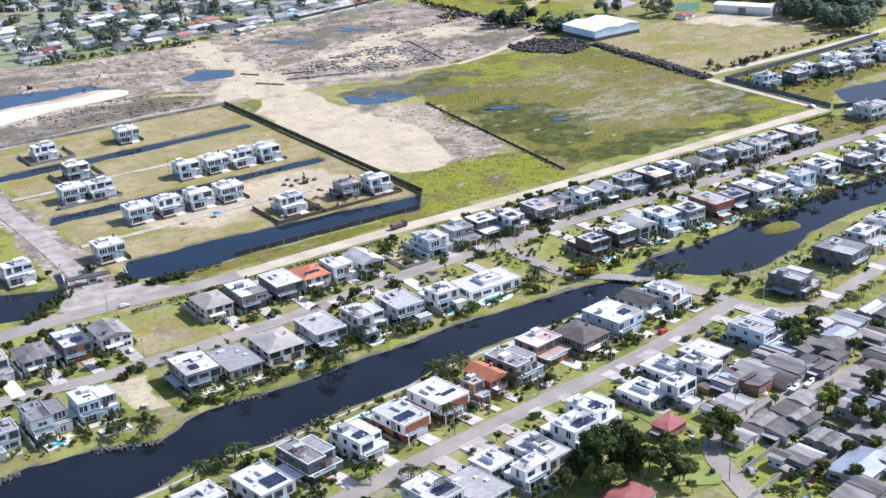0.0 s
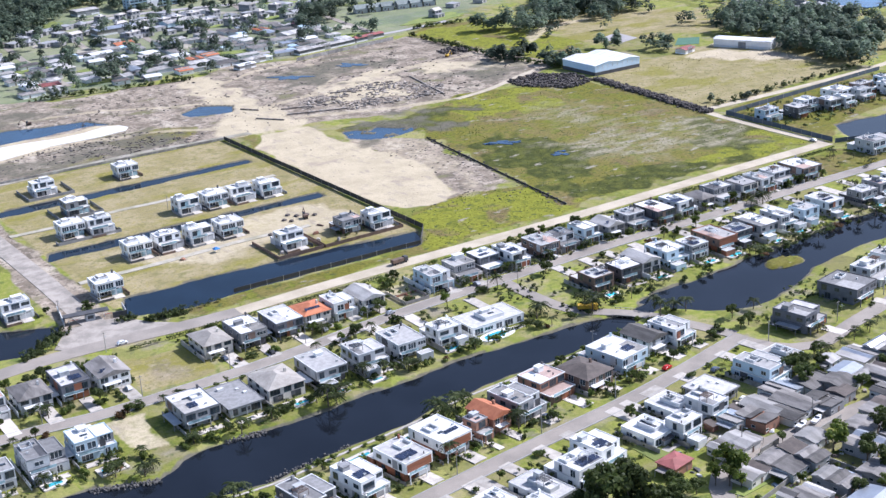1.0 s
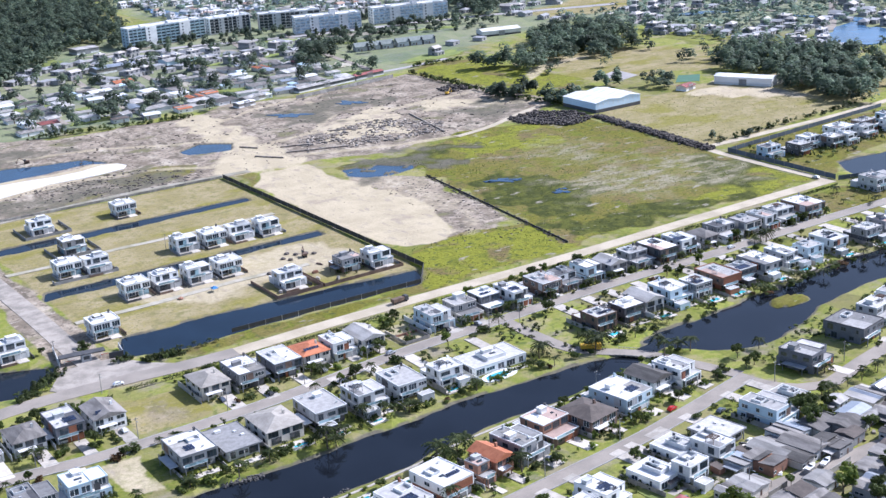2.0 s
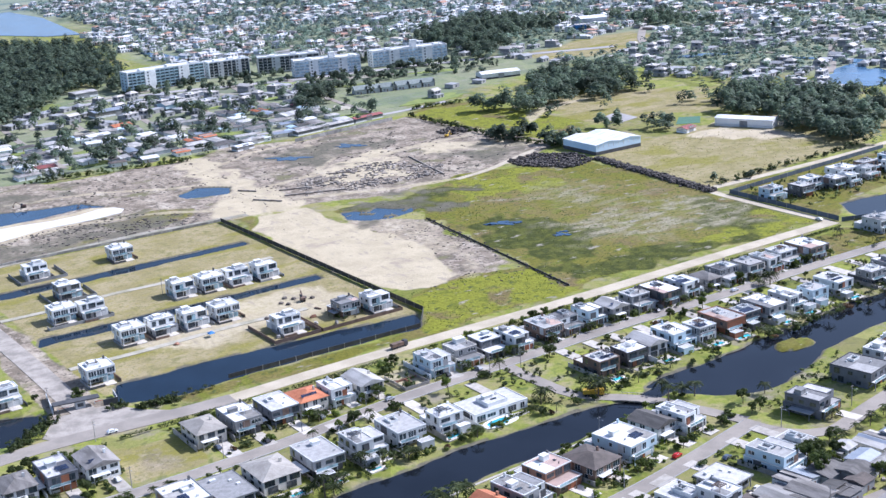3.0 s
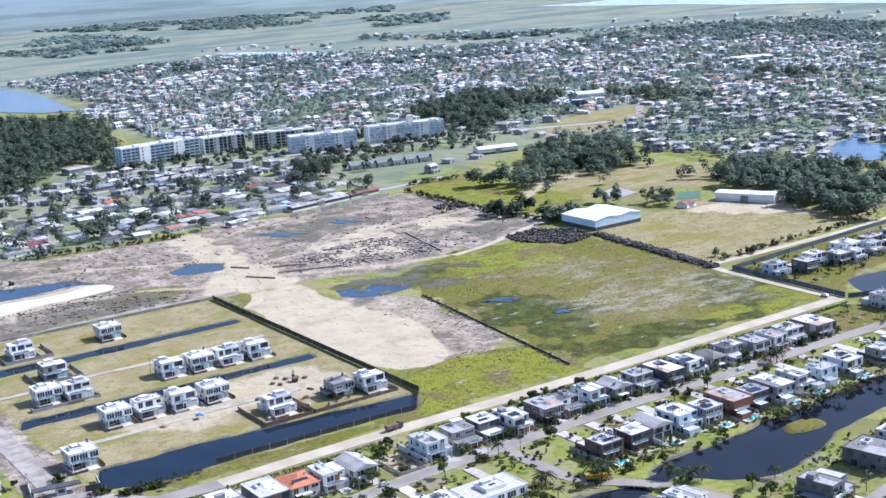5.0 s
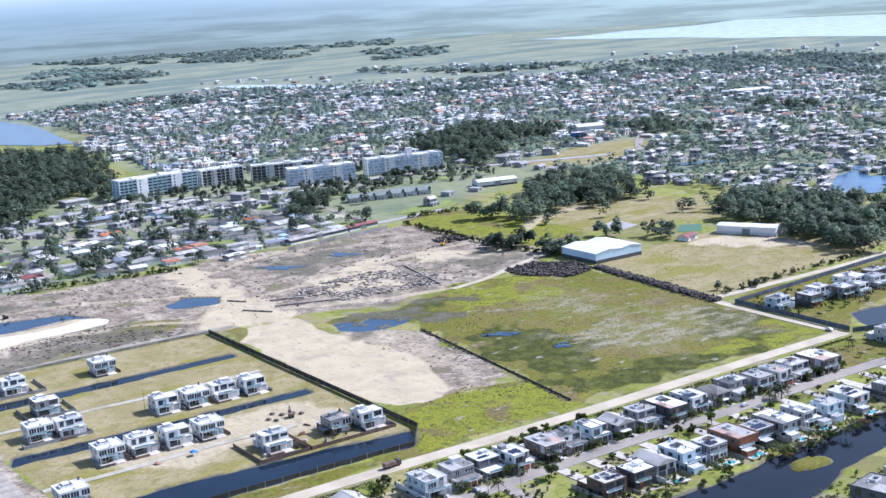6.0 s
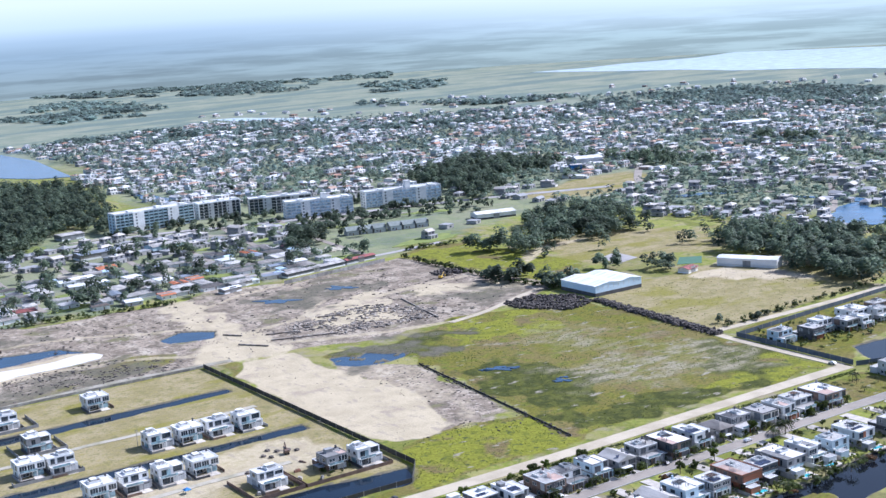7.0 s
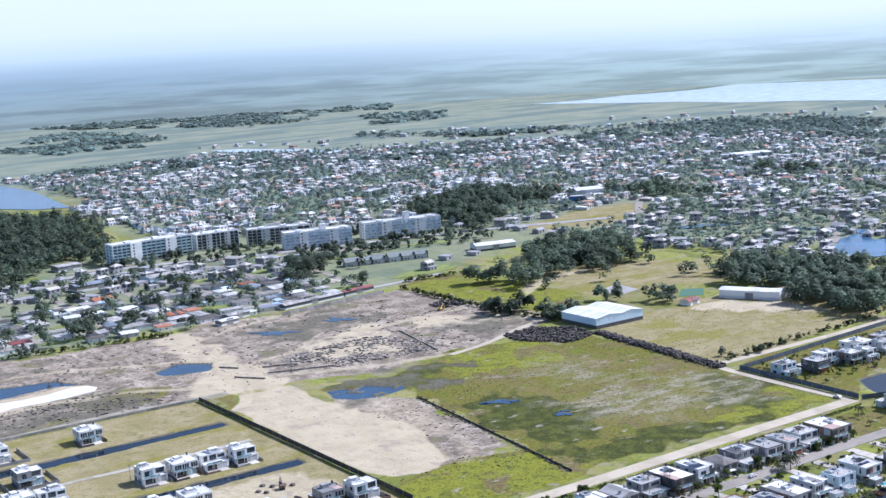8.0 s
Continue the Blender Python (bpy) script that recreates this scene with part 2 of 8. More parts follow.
def hull(boxes, bevel=0.0):
    """One mesh from boxes (x0, x1, y0, y1, z0, z1), the top edges drawn in by bevel."""
    verts, faces = [], []
    for x0, x1, y0, y1, z0, z1 in boxes:
        n, e = len(verts), bevel
        ring = lambda a, z: [(x0 + a, y0 + a, z), (x1 - a, y0 + a, z), (x1 - a, y1 - a, z), (x0 + a, y1 - a, z)]
        levels = [ring(0, z0), ring(0, z1 - e), ring(e, z1)] if e else [ring(0, z0), ring(0, z1)]
        for level in levels:
            verts += level
        faces.append((n + 3, n + 2, n + 1, n))
        for k in range(len(levels) - 1):
            a = n + 4 * k
            faces += [(a + i, a + (i + 1) % 4, a + 4 + (i + 1) % 4, a + 4 + i) for i in range(4)]
        t = n + 4 * (len(levels) - 1)
        faces.append((t, t + 1, t + 2, t + 3))
    me = bpy.data.meshes.new("block")
    me.from_pydata(verts, [], faces)
    return me


def cached(key, material, make):
    """A mesh that alike parts share."""
    key = (key, material.name)
    if key not in CACHE:
        CACHE[key] = make()
        CACHE[key].materials.append(material)
    return CACHE[key]


def block(name, box, material, parent, label="", bevel=0.0):
    """A box part with its origin at the middle of its base; alike ones share a mesh."""
    x0, x1, y0, y1, z0, z1 = box
    w, d, h = (round(v, 2) for v in (x1 - x0, y1 - y0, z1 - z0))
    me = cached(("block", w, d, h, bevel), material, lambda: hull([(-w / 2, w / 2, -d / 2, d / 2, 0, h)], bevel))
    return part(name, me, None, parent, label, pose((x0 + x1) / 2, (y0 + y1) / 2, z0))


def ring_mesh(w, d, h, t):
    a, b = w / 2, d / 2
    loop = lambda u, v, z: [(-u, -v, z), (u, -v, z), (u, v, z), (-u, v, z)]
    verts = loop(a, b, 0) + loop(a, b, h) + loop(a - t, b - t, h) + loop(a - t, b - t, 0)
    faces = [(4 * k + i, 4 * k + (i + 1) % 4, (4 * k + 4 + (i + 1) % 4) % 16, (4 * k + 4 + i) % 16) for k in range(4) for i in range(4)]
    me = bpy.data.meshes.new("ring")
    me.from_pydata(verts, [], faces)
    return me


def rim(name, box, t, material, parent, label=""):
    x0, x1, y0, y1, z0, z1 = box
    w, d, h = (round(v, 2) for v in (x1 - x0, y1 - y0, z1 - z0))
    me = cached(("rim", w, d, h, t), material, lambda: ring_mesh(w, d, h, t))
    return part(name, me, None, parent, label, pose((x0 + x1) / 2, (y0 + y1) / 2, z0))


def window(parent, face, u, z, w, h, at, frame_mat=FRAME, panes=True):
    """A framed window, proud of the wall. face: 'S', 'N', 'W' or 'E'; at: the wall's plane; u: the middle along it."""
    w, h = round(w * 2) / 2, round(h * 2) / 2
    def frame_mesh():
        """One skin: a box whose front is set back inside the frame, in two lights where it is wide."""
        n = max(1, round(w / 1.3))
        t, xs = 0.09, [-w / 2 + w * k / n for k in range(n + 1)]
        bm = bmesh.new()
        grid = lambda y: [[bm.verts.new((x, y, z)) for x in xs] for z in (0, h)]
        fr, bk = grid(-0.08), grid(0.02)
        lights = [bm.faces.new((fr[0][k], fr[0][k + 1], fr[1][k + 1], fr[1][k])) for k in range(len(xs) - 1)]
        for k in range(len(xs) - 1):
            bm.faces.new((bk[0][k + 1], bk[0][k], bk[1][k], bk[1][k + 1]))
            bm.faces.new((bk[0][k], bk[0][k + 1], fr[0][k + 1], fr[0][k]))
            bm.faces.new((fr[1][k], fr[1][k + 1], bk[1][k + 1], bk[1][k]))
        bm.faces.new((bk[0][0], fr[0][0], fr[1][0], bk[1][0]))
        bm.faces.new((fr[0][-1], bk[0][-1], bk[1][-1], fr[1][-1]))
        bmesh.ops.recalc_face_normals(bm, faces=bm.faces)
        bmesh.ops.inset_individual(bm, faces=lights, thickness=t, depth=-0.05)
        for q in lights:
            q.material_index = 1
        me = bpy.data.meshes.new("window")
        bm.to_mesh(me)
        bm.free()
        me.materials.append(frame_mat)
        me.materials.append(GLASS)
        return me
    if ("glazed", w, h, frame_mat.name) not in CACHE:
        CACHE["glazed", w, h, frame_mat.name] = frame_mesh()
    turn = {"S": 0, "E": 90, "N": 180, "W": 270}[face]
    x, y = {"S": (u, at), "N": (u, at), "W": (at, u), "E": (at, u)}[face]
    ob = part("window", CACHE["glazed", w, h, frame_mat.name], None, parent, at=pose(x, y, z, 0, 0, turn))
    if panes:
        n = max(1, round(w / 1.3))
        pw = round(w / n - 0.18, 2)
        pm = cached(("pane", pw, h), GLASS, lambda: hull([(-pw / 2, pw / 2, -0.045, -0.03, 0.1, h - 0.1)]))
        for k in range(n):
            part("pane", pm, None, ob, at=pose(-w / 2 + w * (k + 0.5) / n, 0, 0))
    return ob


def tube(bm, a, b, r0, r1, n=6):
    a, b = Vector(a), Vector(b)
    q = (b - a).to_track_quat("Z", "Y").to_matrix()
    rings = []
    for c, r in ((a, r0), (b, r1)):
        rings.append([bm.verts.new(c + q @ Vector((r * math.cos(2 * math.pi * k / n), r * math.sin(2 * math.pi * k / n), 0))) for k in range(n)])
    for k in range(n):
        bm.faces.new((rings[0][k], rings[0][(k + 1) % n], rings[1][(k + 1) % n], rings[1][k]))
    bm.faces.new(rings[1])
    bm.faces.new(rings[0][::-1])


def raw_mesh(name, verts, faces, materials, index=None):
    """A mesh from numpy arrays of vertices and quads."""
    verts, faces = np.asarray(verts, np.float32), np.asarray(faces, np.int32)
    me = bpy.data.meshes.new(name)
    me.vertices.add(len(verts))
    me.vertices.foreach_set("co", verts.ravel())
    me.loops.add(faces.size)
    me.loops.foreach_set("vertex_index", faces.ravel())
    me.polygons.add(len(faces))
    me.polygons.foreach_set("loop_start", np.arange(0, faces.size, faces.shape[1], dtype=np.int32))
    for m in materials:
        me.materials.append(m)
    if index is not None:
        me.polygons.foreach_set("material_index", np.asarray(index, np.int32))
    me.update(calc_edges=True)
    me.validate()
    me.shade_flat()
    return me


def inside(px, py, poly):
    """Signed distance to a closed outline, positive inside; px and py are arrays."""
    p = np.asarray(poly, float)
    q = np.roll(p, -1, 0)
    dist = np.full(np.shape(px), 1e9)
    odd = np.zeros(np.shape(px), bool)
    for (ax, ay), (bx, by) in zip(p, q):
        ex, ey = bx - ax, by - ay
        t = np.clip(((px - ax) * ex + (py - ay) * ey) / (ex * ex + ey * ey + 1e-9), 0, 1)
        dist = np.minimum(dist, np.hypot(px - ax - t * ex, py - ay - t * ey))
        if ey:
            odd ^= ((ay > py) != (by > py)) & (px < ax + (py - ay) / ey * ex)
    return np.where(odd, dist, -dist)


def ribbon(name, pts, width, material, z=0.05, kerb=0.0, label="", category="road"):
    """A road along a line of points, with raised kerbs where given."""
    fine = []
    for k in range(len(pts) - 1):
        a, b = Vector(pts[k]), Vector(pts[k + 1])
        p0 = Vector(pts[k - 1]) if k else a * 2 - b
        p3 = Vector(pts[k + 2]) if k + 2 < len(pts) else b * 2 - a
        steps = max(2, int((b - a).length / 6))
        for s in range(steps):
            t = s / steps
            fine.append(0.5 * ((2 * a) + (b - p0) * t + (2 * p0 - 5 * a + 4 * b - p3) * t * t + (3 * a - p0 - 3 * b + p3) * t ** 3))
    fine.append(Vector(pts[-1]))
    def strip(lo, hi, z0, z1, mat, nm, parent):
        v, f = [], []
        for k, p in enumerate(fine):
            d = (fine[min(k + 1, len(fine) - 1)] - fine[max(k - 1, 0)]).normalized()
            n = Vector((-d.y, d.x))
            for off in (lo, hi):
                v += [(*(p + n * off), z0), (*(p + n * off), z1)]
            if k:
                a = 4 * (k - 1)
                f += [(a + 1, a + 5, a + 7, a + 3), (a, a + 4, a + 5, a + 1), (a + 3, a + 7, a + 6, a + 2)]
        me = bpy.data.meshes.new(nm)
        me.from_pydata(v, [], [q[::-1] for q in f])
        return part(nm, me, mat, parent)
    road = strip(-width / 2, width / 2, -0.3, z, material, name, None)
    tagged(road, label, category, kind="structure")
    if kerb:
        for s in (-1, 1):
            e = s * width / 2
            strip(min(e, e + s * 0.35), max(e, e + s * 0.35), -0.3, z + kerb, KERB, "kerb", road)
    return road

# ---- ground: one sheet to the horizon, dug out for canals and ponds ----
BASINS = {
    "canal": [(-330, -146), (-253, -144), (-242, -141), (-221, -144), (-203, -152), (-189, -144), (-173, -141), (-158, -143), (-141, -144), (-126, -142), (-103, -142), (-83, -141), (-65, -139), (-50, -140), (-34, -141), (-20, -141), (-3, -145),
              (0, -151), (-8, -157), (-38, -161), (-66, -162), (-95, -164), (-108, -167), (-129, -170), (-149, -172), (-174, -175), (-197, -173), (-213, -178), (-330, -186)],
    "pond": [(16, -140), (28, -138), (45, -138), (62, -137), (82, -135), (102, -133), (124, -131), (164, -128), (200, -128), (300, -130), (300, -162), (200, -158), (155, -156), (130, -154), (114, -157),
             (97, -161), (82, -168), (69, -171), (55, -173), (43, -172), (31, -164), (24, -155), (20, -148)],
    "channel": [(-5, -147), (18, -143), (22, -149), (-3, -154)],
    "upper_canal": [(-230, 173.5), (-120, 173), (-60, 173.5), (-9, 174.5), (-8, 181.5), (-70, 183), (-140, 184), (-230, 184)],
    "middle_canal": [(-160, 85.5), (-100, 85), (-50, 84.5), (-10, 85), (-9, 91.5), (-60, 93), (-110, 95), (-157, 96)],
    "lower_canal": [(-150, 13), (-102, 11), (-45, 6), (-4, 1), (-8, -10), (-14, -17), (-68, -15), (-108, -14), (-134, -17), (-156, -7)],
    "gate_pond": [(-270, 16), (-207, 13), (-183, 1), (-191, -14), (-204, -22), (-215, -17), (-270, -8)],
    "site_pond": [(-170, 328), (-107, 332), (-54, 337), (-38, 329), (-50, 352), (-97, 366), (-170, 378)],
    "dig_pond": [(11, 308), (37, 301), (46, 316), (28, 332), (9, 323)],
    "field_pond": [(60, 180), (70, 168), (84, 163), (98, 166), (105, 174), (94, 179), (88, 190), (80, 184), (74, 194), (66, 196)],
    "east_pond": [(274, -35), (288, -9), (326, -13), (430, -8), (430, -52), (292, -46)],
}
SITE_WATER = ("site_pond", "dig_pond", "field_pond")


def axis(lo, hi, step, far):
    core = list(np.arange(lo, hi + step, step))
    a, s = core[-1], step
    while a < far:
        s *= 1.16
        a += s
        core.append(a)
    a, s = core[0], step
    while a > -far:
        s *= 1.16
        a -= s
        core.insert(0, a)
    return np.array(core)


def smooth(v, lo, hi):
    t = np.clip((v - lo) / (hi - lo), 0, 1)
    return t * t * (3 - 2 * t)


def wobble(x, y, s):
    return np.sin(x / s + 1.3 * np.sin(y / s * 0.7)) * np.cos(y / s * 1.1 + 0.8 * np.sin(x / s * 0.6))


gx, gy = axis(-275, 300, 2.2, 5200), axis(-345, 480, 2.2, 5200)
X, Y = np.meshgrid(gx, gy)
Z = (0.12 * wobble(X, Y, 23) - 0.13) * smooth(np.hypot(X, Y), 5000, 300)
for name, outline in BASINS.items():
    d = inside(X, Y, outline) + 1.1 * wobble(X, Y, 9) + 0.6 * wobble(Y, X, 3.7)
    Z = np.minimum(Z, np.where(d > -7, -0.05 - 2.6 * smooth(d, -3.0, 4.0), Z))
Z = np.maximum(Z, np.where(np.hypot((X - 95) / 1.8, Y + 147.5) < 9, -2.6 + 2.7 * smooth(np.hypot((X - 95) / 1.8, Y + 147.5) + 0.8 * wobble(X, Y, 5), 7.5, 5.0), -9))

patchy = inside(X, Y, BASINS["field_pond"]) > 1
Z = np.where(patchy & (wobble(X, Y, 4.2) + 0.6 * wobble(Y, X, 2.3) > 0.42), np.maximum(Z, -0.6), Z)


def zone(outline, soft=6.0, rough=3.0):
    return smooth(inside(X, Y, outline) + rough * wobble(X, Y, 11) + 0.5 * rough * wobble(Y, X, 4.3), -soft / 2, soft / 2)


sand = zone([(56, 224), (23, 224), (6, 200), (2, 64), (10, 31), (26, 29), (46, 39), (60, 83), (62, 120), (54, 160)], 7)
sand = np.maximum(sand, zone([(-170, 282), (-126, 290), (-91, 296), (-67, 301), (-37, 304), (-31, 326), (-48, 331), (-78, 326), (-113, 331), (-170, 340)], 5))
sand = np.maximum(sand, 0.46 * zone([(56, 200), (50, 120), (58, 60), (46, 30), (60, 26), (78, 60), (94, 128), (90, 150), (66, 200)], 14, 7))
sand = np.maximum(sand, 0.75 * zone([(0, 236), (50, 222), (66, 240), (60, 300), (80, 420), (50, 430), (30, 300), (2, 262)], 14, 6))
sand = np.maximum(sand, 0.8 * zone([(95, 268), (150, 250), (190, 330), (180, 345), (120, 318)], 12, 6))
sand = np.maximum(sand, 0.7 * zone([(195, 300), (245, 270), (275, 262), (270, 300), (215, 335)], 16, 6))
sand = np.maximum(sand, 0.9 * zone([(405, 205), (440, 160), (455, 150), (520, 168), (500, 185), (430, 215), (408, 222)], 6))
sand = np.maximum(sand, 0.62 * zone([(-190, -118), (-184, -100), (-203, -100), (-200, -130), (-188, -132)], 3, 1))
sand = np.maximum(sand, 0.55 * zone([(-62, -56), (-46, -56), (-46, -84), (-62, -84)], 3, 1))
sand = np.maximum(sand, 0.6 * zone([(-95, 28), (-12, 34), (-12, 78), (-90, 80), (-140, 78), (-130, 40)], 16, 7))
soil = zone([(-260, 238), (-2, 237), (0, 233), (60, 230), (110, 212), (166, 220), (190, 224), (225, 224), (287, 250), (266, 438), (158, 415), (101, 444), (64, 422), (19, 427), (-40, 424), (-58, 440), (-260, 560)], 8)
soil = np.maximum(soil, zone([(60, 195), (54, 130), (44, 39), (24, 29), (60, 24), (82, 34), (93, 139), (84, 158), (70, 166)], 9, 5))
soil = np.maximum(soil, zone([(-184, -12), (-160, -8), (-164, 220), (-180, 220)], 4, 1.5) * 0.85)
soil = np.maximum(soil, 0.48 * zone([(-177, -55), (-156, -57), (-156, -81), (-174, -83)], 10, 4))
soil = np.maximum(soil, 0.55 * zone([(-200, 92), (-160, 96), (-160, 104), (-200, 106)], 4, 2))
lush = zone([(96, 141), (76, -22), (246, -26), (254, 63), (264, 190), (240, 180), (218, 211), (190, 222), (166, 219), (106, 196), (58, 205), (62, 190), (100, 158)], 8, 5)
lush = np.maximum(lush, zone([(7, 28), (-8, -14), (-20, -26), (76, -26), (82, 24), (50, 32)], 8, 3))
lush = np.maximum(lush, 0.8 * zone([(-140, -17), (-8, -19), (-6, -30), (-130, -30)], 5, 2))
lush = np.maximum(lush, 0.9 * zone([(288, 262), (268, 440), (300, 462), (345, 452), (350, 300), (300, 262)], 8))
lush = np.maximum(lush, 0.9 * zone([(262, 52), (262, -28), (300, -5), (420, 2), (420, 62), (274, 66)], 6))
lush = np.maximum(lush, 0.7 * zone([(206, -46), (250, -44), (262, -70), (245, -86), (206, -88)], 4, 1))
dry = zone([(-160, 2), (-2, 0), (-2, 232), (-150, 236), (-160, 236)], 5, 1)
dry = np.maximum(dry, 0.68 * zone([(266, 196), (258, 68), (430, 86), (600, 150), (500, 212), (404, 215), (330, 215), (300, 200)], 7, 4))
dry = np.maximum(dry, 0.8 * zone([(345, 290), (470, 250), (520, 330), (470, 400), (380, 400), (350, 340)], 14, 7))
dry = np.maximum(dry, 0.9 * zone([(530, 640), (628, 672), (760, 700), (760, 640), (655, 566), (552, 562)], 10, 5))
lush = np.maximum(lush, 0.85 * (np.hypot((X - 95) / 1.8, Y + 147.5) < 7))
sand = np.where(np.hypot((X - 95) / 1.8, Y + 147.5) < 9, 0, sand)
for weeds in ([(-95, 252), (-75, 262), (-62, 254), (-80, 244)], [(-61, 284), (-21, 293), (0, 278), (-4, 255), (-31, 249), (-55, 261)], [(10, 243), (24, 242), (19, 213), (2, 191)], [(0, 190), (6, 142), (6, 60), (1, 58), (0, 120)]):
    lush = np.maximum(lush, 0.62 * zone(weeds, 6, 3))
dry = np.maximum(dry, 1.0 * zone([(-180, -52), (-150, -56), (-150, -86), (-180, -86)], 4, 2))
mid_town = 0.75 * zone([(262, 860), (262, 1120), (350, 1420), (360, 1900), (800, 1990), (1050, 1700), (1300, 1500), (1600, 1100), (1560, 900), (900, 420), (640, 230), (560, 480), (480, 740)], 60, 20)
wet = 0.62 * zone([(100, 360), (132, 345), (190, 350), (200, 385), (160, 400), (110, 392)], 30, 16)
wet = np.maximum(wet, 0.55 * zone([(-200, 242), (-10, 240), (-6, 262), (-30, 300), (-110, 286), (-200, 280)], 18, 9))
wet = np.maximum(wet, 0.5 * zone([(190, 228), (225, 228), (270, 255), (260, 300), (215, 280)], 22, 9))
wet = np.maximum(wet, 0.6 * zone([(60, 190), (150, 218), (150, 185), (112, 150), (96, 150), (66, 160)], 30, 18))
sand = np.maximum(sand, 0.85 * zone([(362, 200), (392, 206), (420, 172), (412, 130), (376, 165)], 5, 3))
sand = np.maximum(sand, 0.6 * zone([(345, 372), (372, 385), (430, 384), (424, 372), (374, 368), (320, 330), (306, 300), (300, 312)], 4, 2))
wet = np.maximum(wet, 0.34 * zone([(112, 104), (128, 112), (156, 88), (140, 50), (112, 58)], 24, 12))
wet = np.maximum(wet, smooth(Z, -0.12, -0.6) * 0.85)
def trail(points, width, soft=2.0):
    """A worn track along a line of points, as a mask."""
    dist = np.full(X.shape, 1e9)
    for (ax, ay), (bx, by) in zip(points, points[1:]):
        ex, ey = bx - ax, by - ay
        t = np.clip(((X - ax) * ex + (Y - ay) * ey) / (ex * ex + ey * ey), 0, 1)
        dist = np.minimum(dist, np.hypot(X - ax - t * ex, Y - ay - t * ey))
    return smooth(dist + 1.2 * wobble(X, Y, 7.0), width / 2 + soft, width / 2 - soft * 0.5)


# sandy tracks fanning out from the junction on the building site
for pts, wide in (([(30, 226), (36, 262), (44, 300), (58, 350), (66, 420)], 9), ([(36, 250), (10, 262), (-24, 286), (-70, 296), (-150, 284)], 7), ([(40, 262), (76, 246), (120, 226), (166, 216)], 8), ([(44, 290), (90, 300), (150, 318), (210, 330), (262, 330)], 8),
                  ([(50, 330), (10, 345), (-30, 372), (-110, 392)], 7), ([(100, 300), (140, 340), (150, 400)], 6), ([(60, 380), (110, 410), (180, 425)], 6)):
    sand = np.maximum(sand, 0.56 * trail(pts, wide, 3.5))
# darker churned ground and debris fields
for outline in ([(96, 330), (128, 318), (196, 352), (214, 392), (150, 408), (104, 388)], [(-150, 246), (-20, 246), (-12, 270), (-60, 290), (-150, 276)], [(190, 236), (262, 262), (256, 316), (206, 290)], [(-180, 392), (-60, 372), (-40, 410), (-160, 440)]):
    wet = np.maximum(wet, 0.6 * zone(outline, 26, 16))
# drifts across the field: dark sedge, washed pale mud, fresh bright grass
sedge = zone([(112, 9), (145, 6), (181, -14), (200, -20), (182, -26), (104, -24), (84, -10)], 16, 9)
sedge = np.maximum(sedge, 0.9 * zone([(122, 122), (146, 92), (150, 44), (122, 10), (92, -4), (92, 60), (104, 110)], 22, 14))
sedge = np.maximum(sedge, 0.8 * zone([(70, 200), (160, 216), (150, 178), (104, 150)], 20, 14))
sedge = np.maximum(sedge, 0.7 * zone([(200, 40), (248, 60), (252, 20), (214, -14), (190, 4)], 24, 14))
mud = zone([(146, 74), (214, 84), (240, 50), (226, 8), (169, 12), (131, 36)], 24, 16)
mud = np.maximum(mud, 0.8 * zone([(176, 150), (212, 146), (206, 96), (168, 100)], 26, 14))
mud = np.maximum(mud, 0.8 * trail([(150, 150), (190, 118), (200, 96), (240, 92)], 5, 3))
fresh = zone([(160, 212), (214, 205), (206, 150), (150, 150), (128, 190)], 24, 14)
fresh = np.maximum(fresh, 0.9 * zone([(76, -20), (150, -22), (246, -24), (252, 30), (226, 6), (170, -6), (110, 2)], 12, 7))
fresh = np.maximum(fresh, 0.9 * zone([(4, 26), (-14, -24), (74, -26), (80, 18), (46, 26)], 10, 6))
fresh = np.maximum(fresh, 0.8 * zone([(286, 262), (270, 440), (345, 452), (350, 300)], 12, 7))
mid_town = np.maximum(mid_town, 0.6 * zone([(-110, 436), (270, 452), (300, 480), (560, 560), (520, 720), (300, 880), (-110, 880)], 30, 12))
# where the ground takes the haze-tinted plain colours: far off, and under the town
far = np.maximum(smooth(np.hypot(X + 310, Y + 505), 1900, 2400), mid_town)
n1, n2 = len(gx), len(gy)
idx = np.arange(n1 * n2).reshape(n2, n1)
quads = np.stack([idx[:-1, :-1], idx[:-1, 1:], idx[1:, 1:], idx[1:, :-1]], -1).reshape(-1, 4)


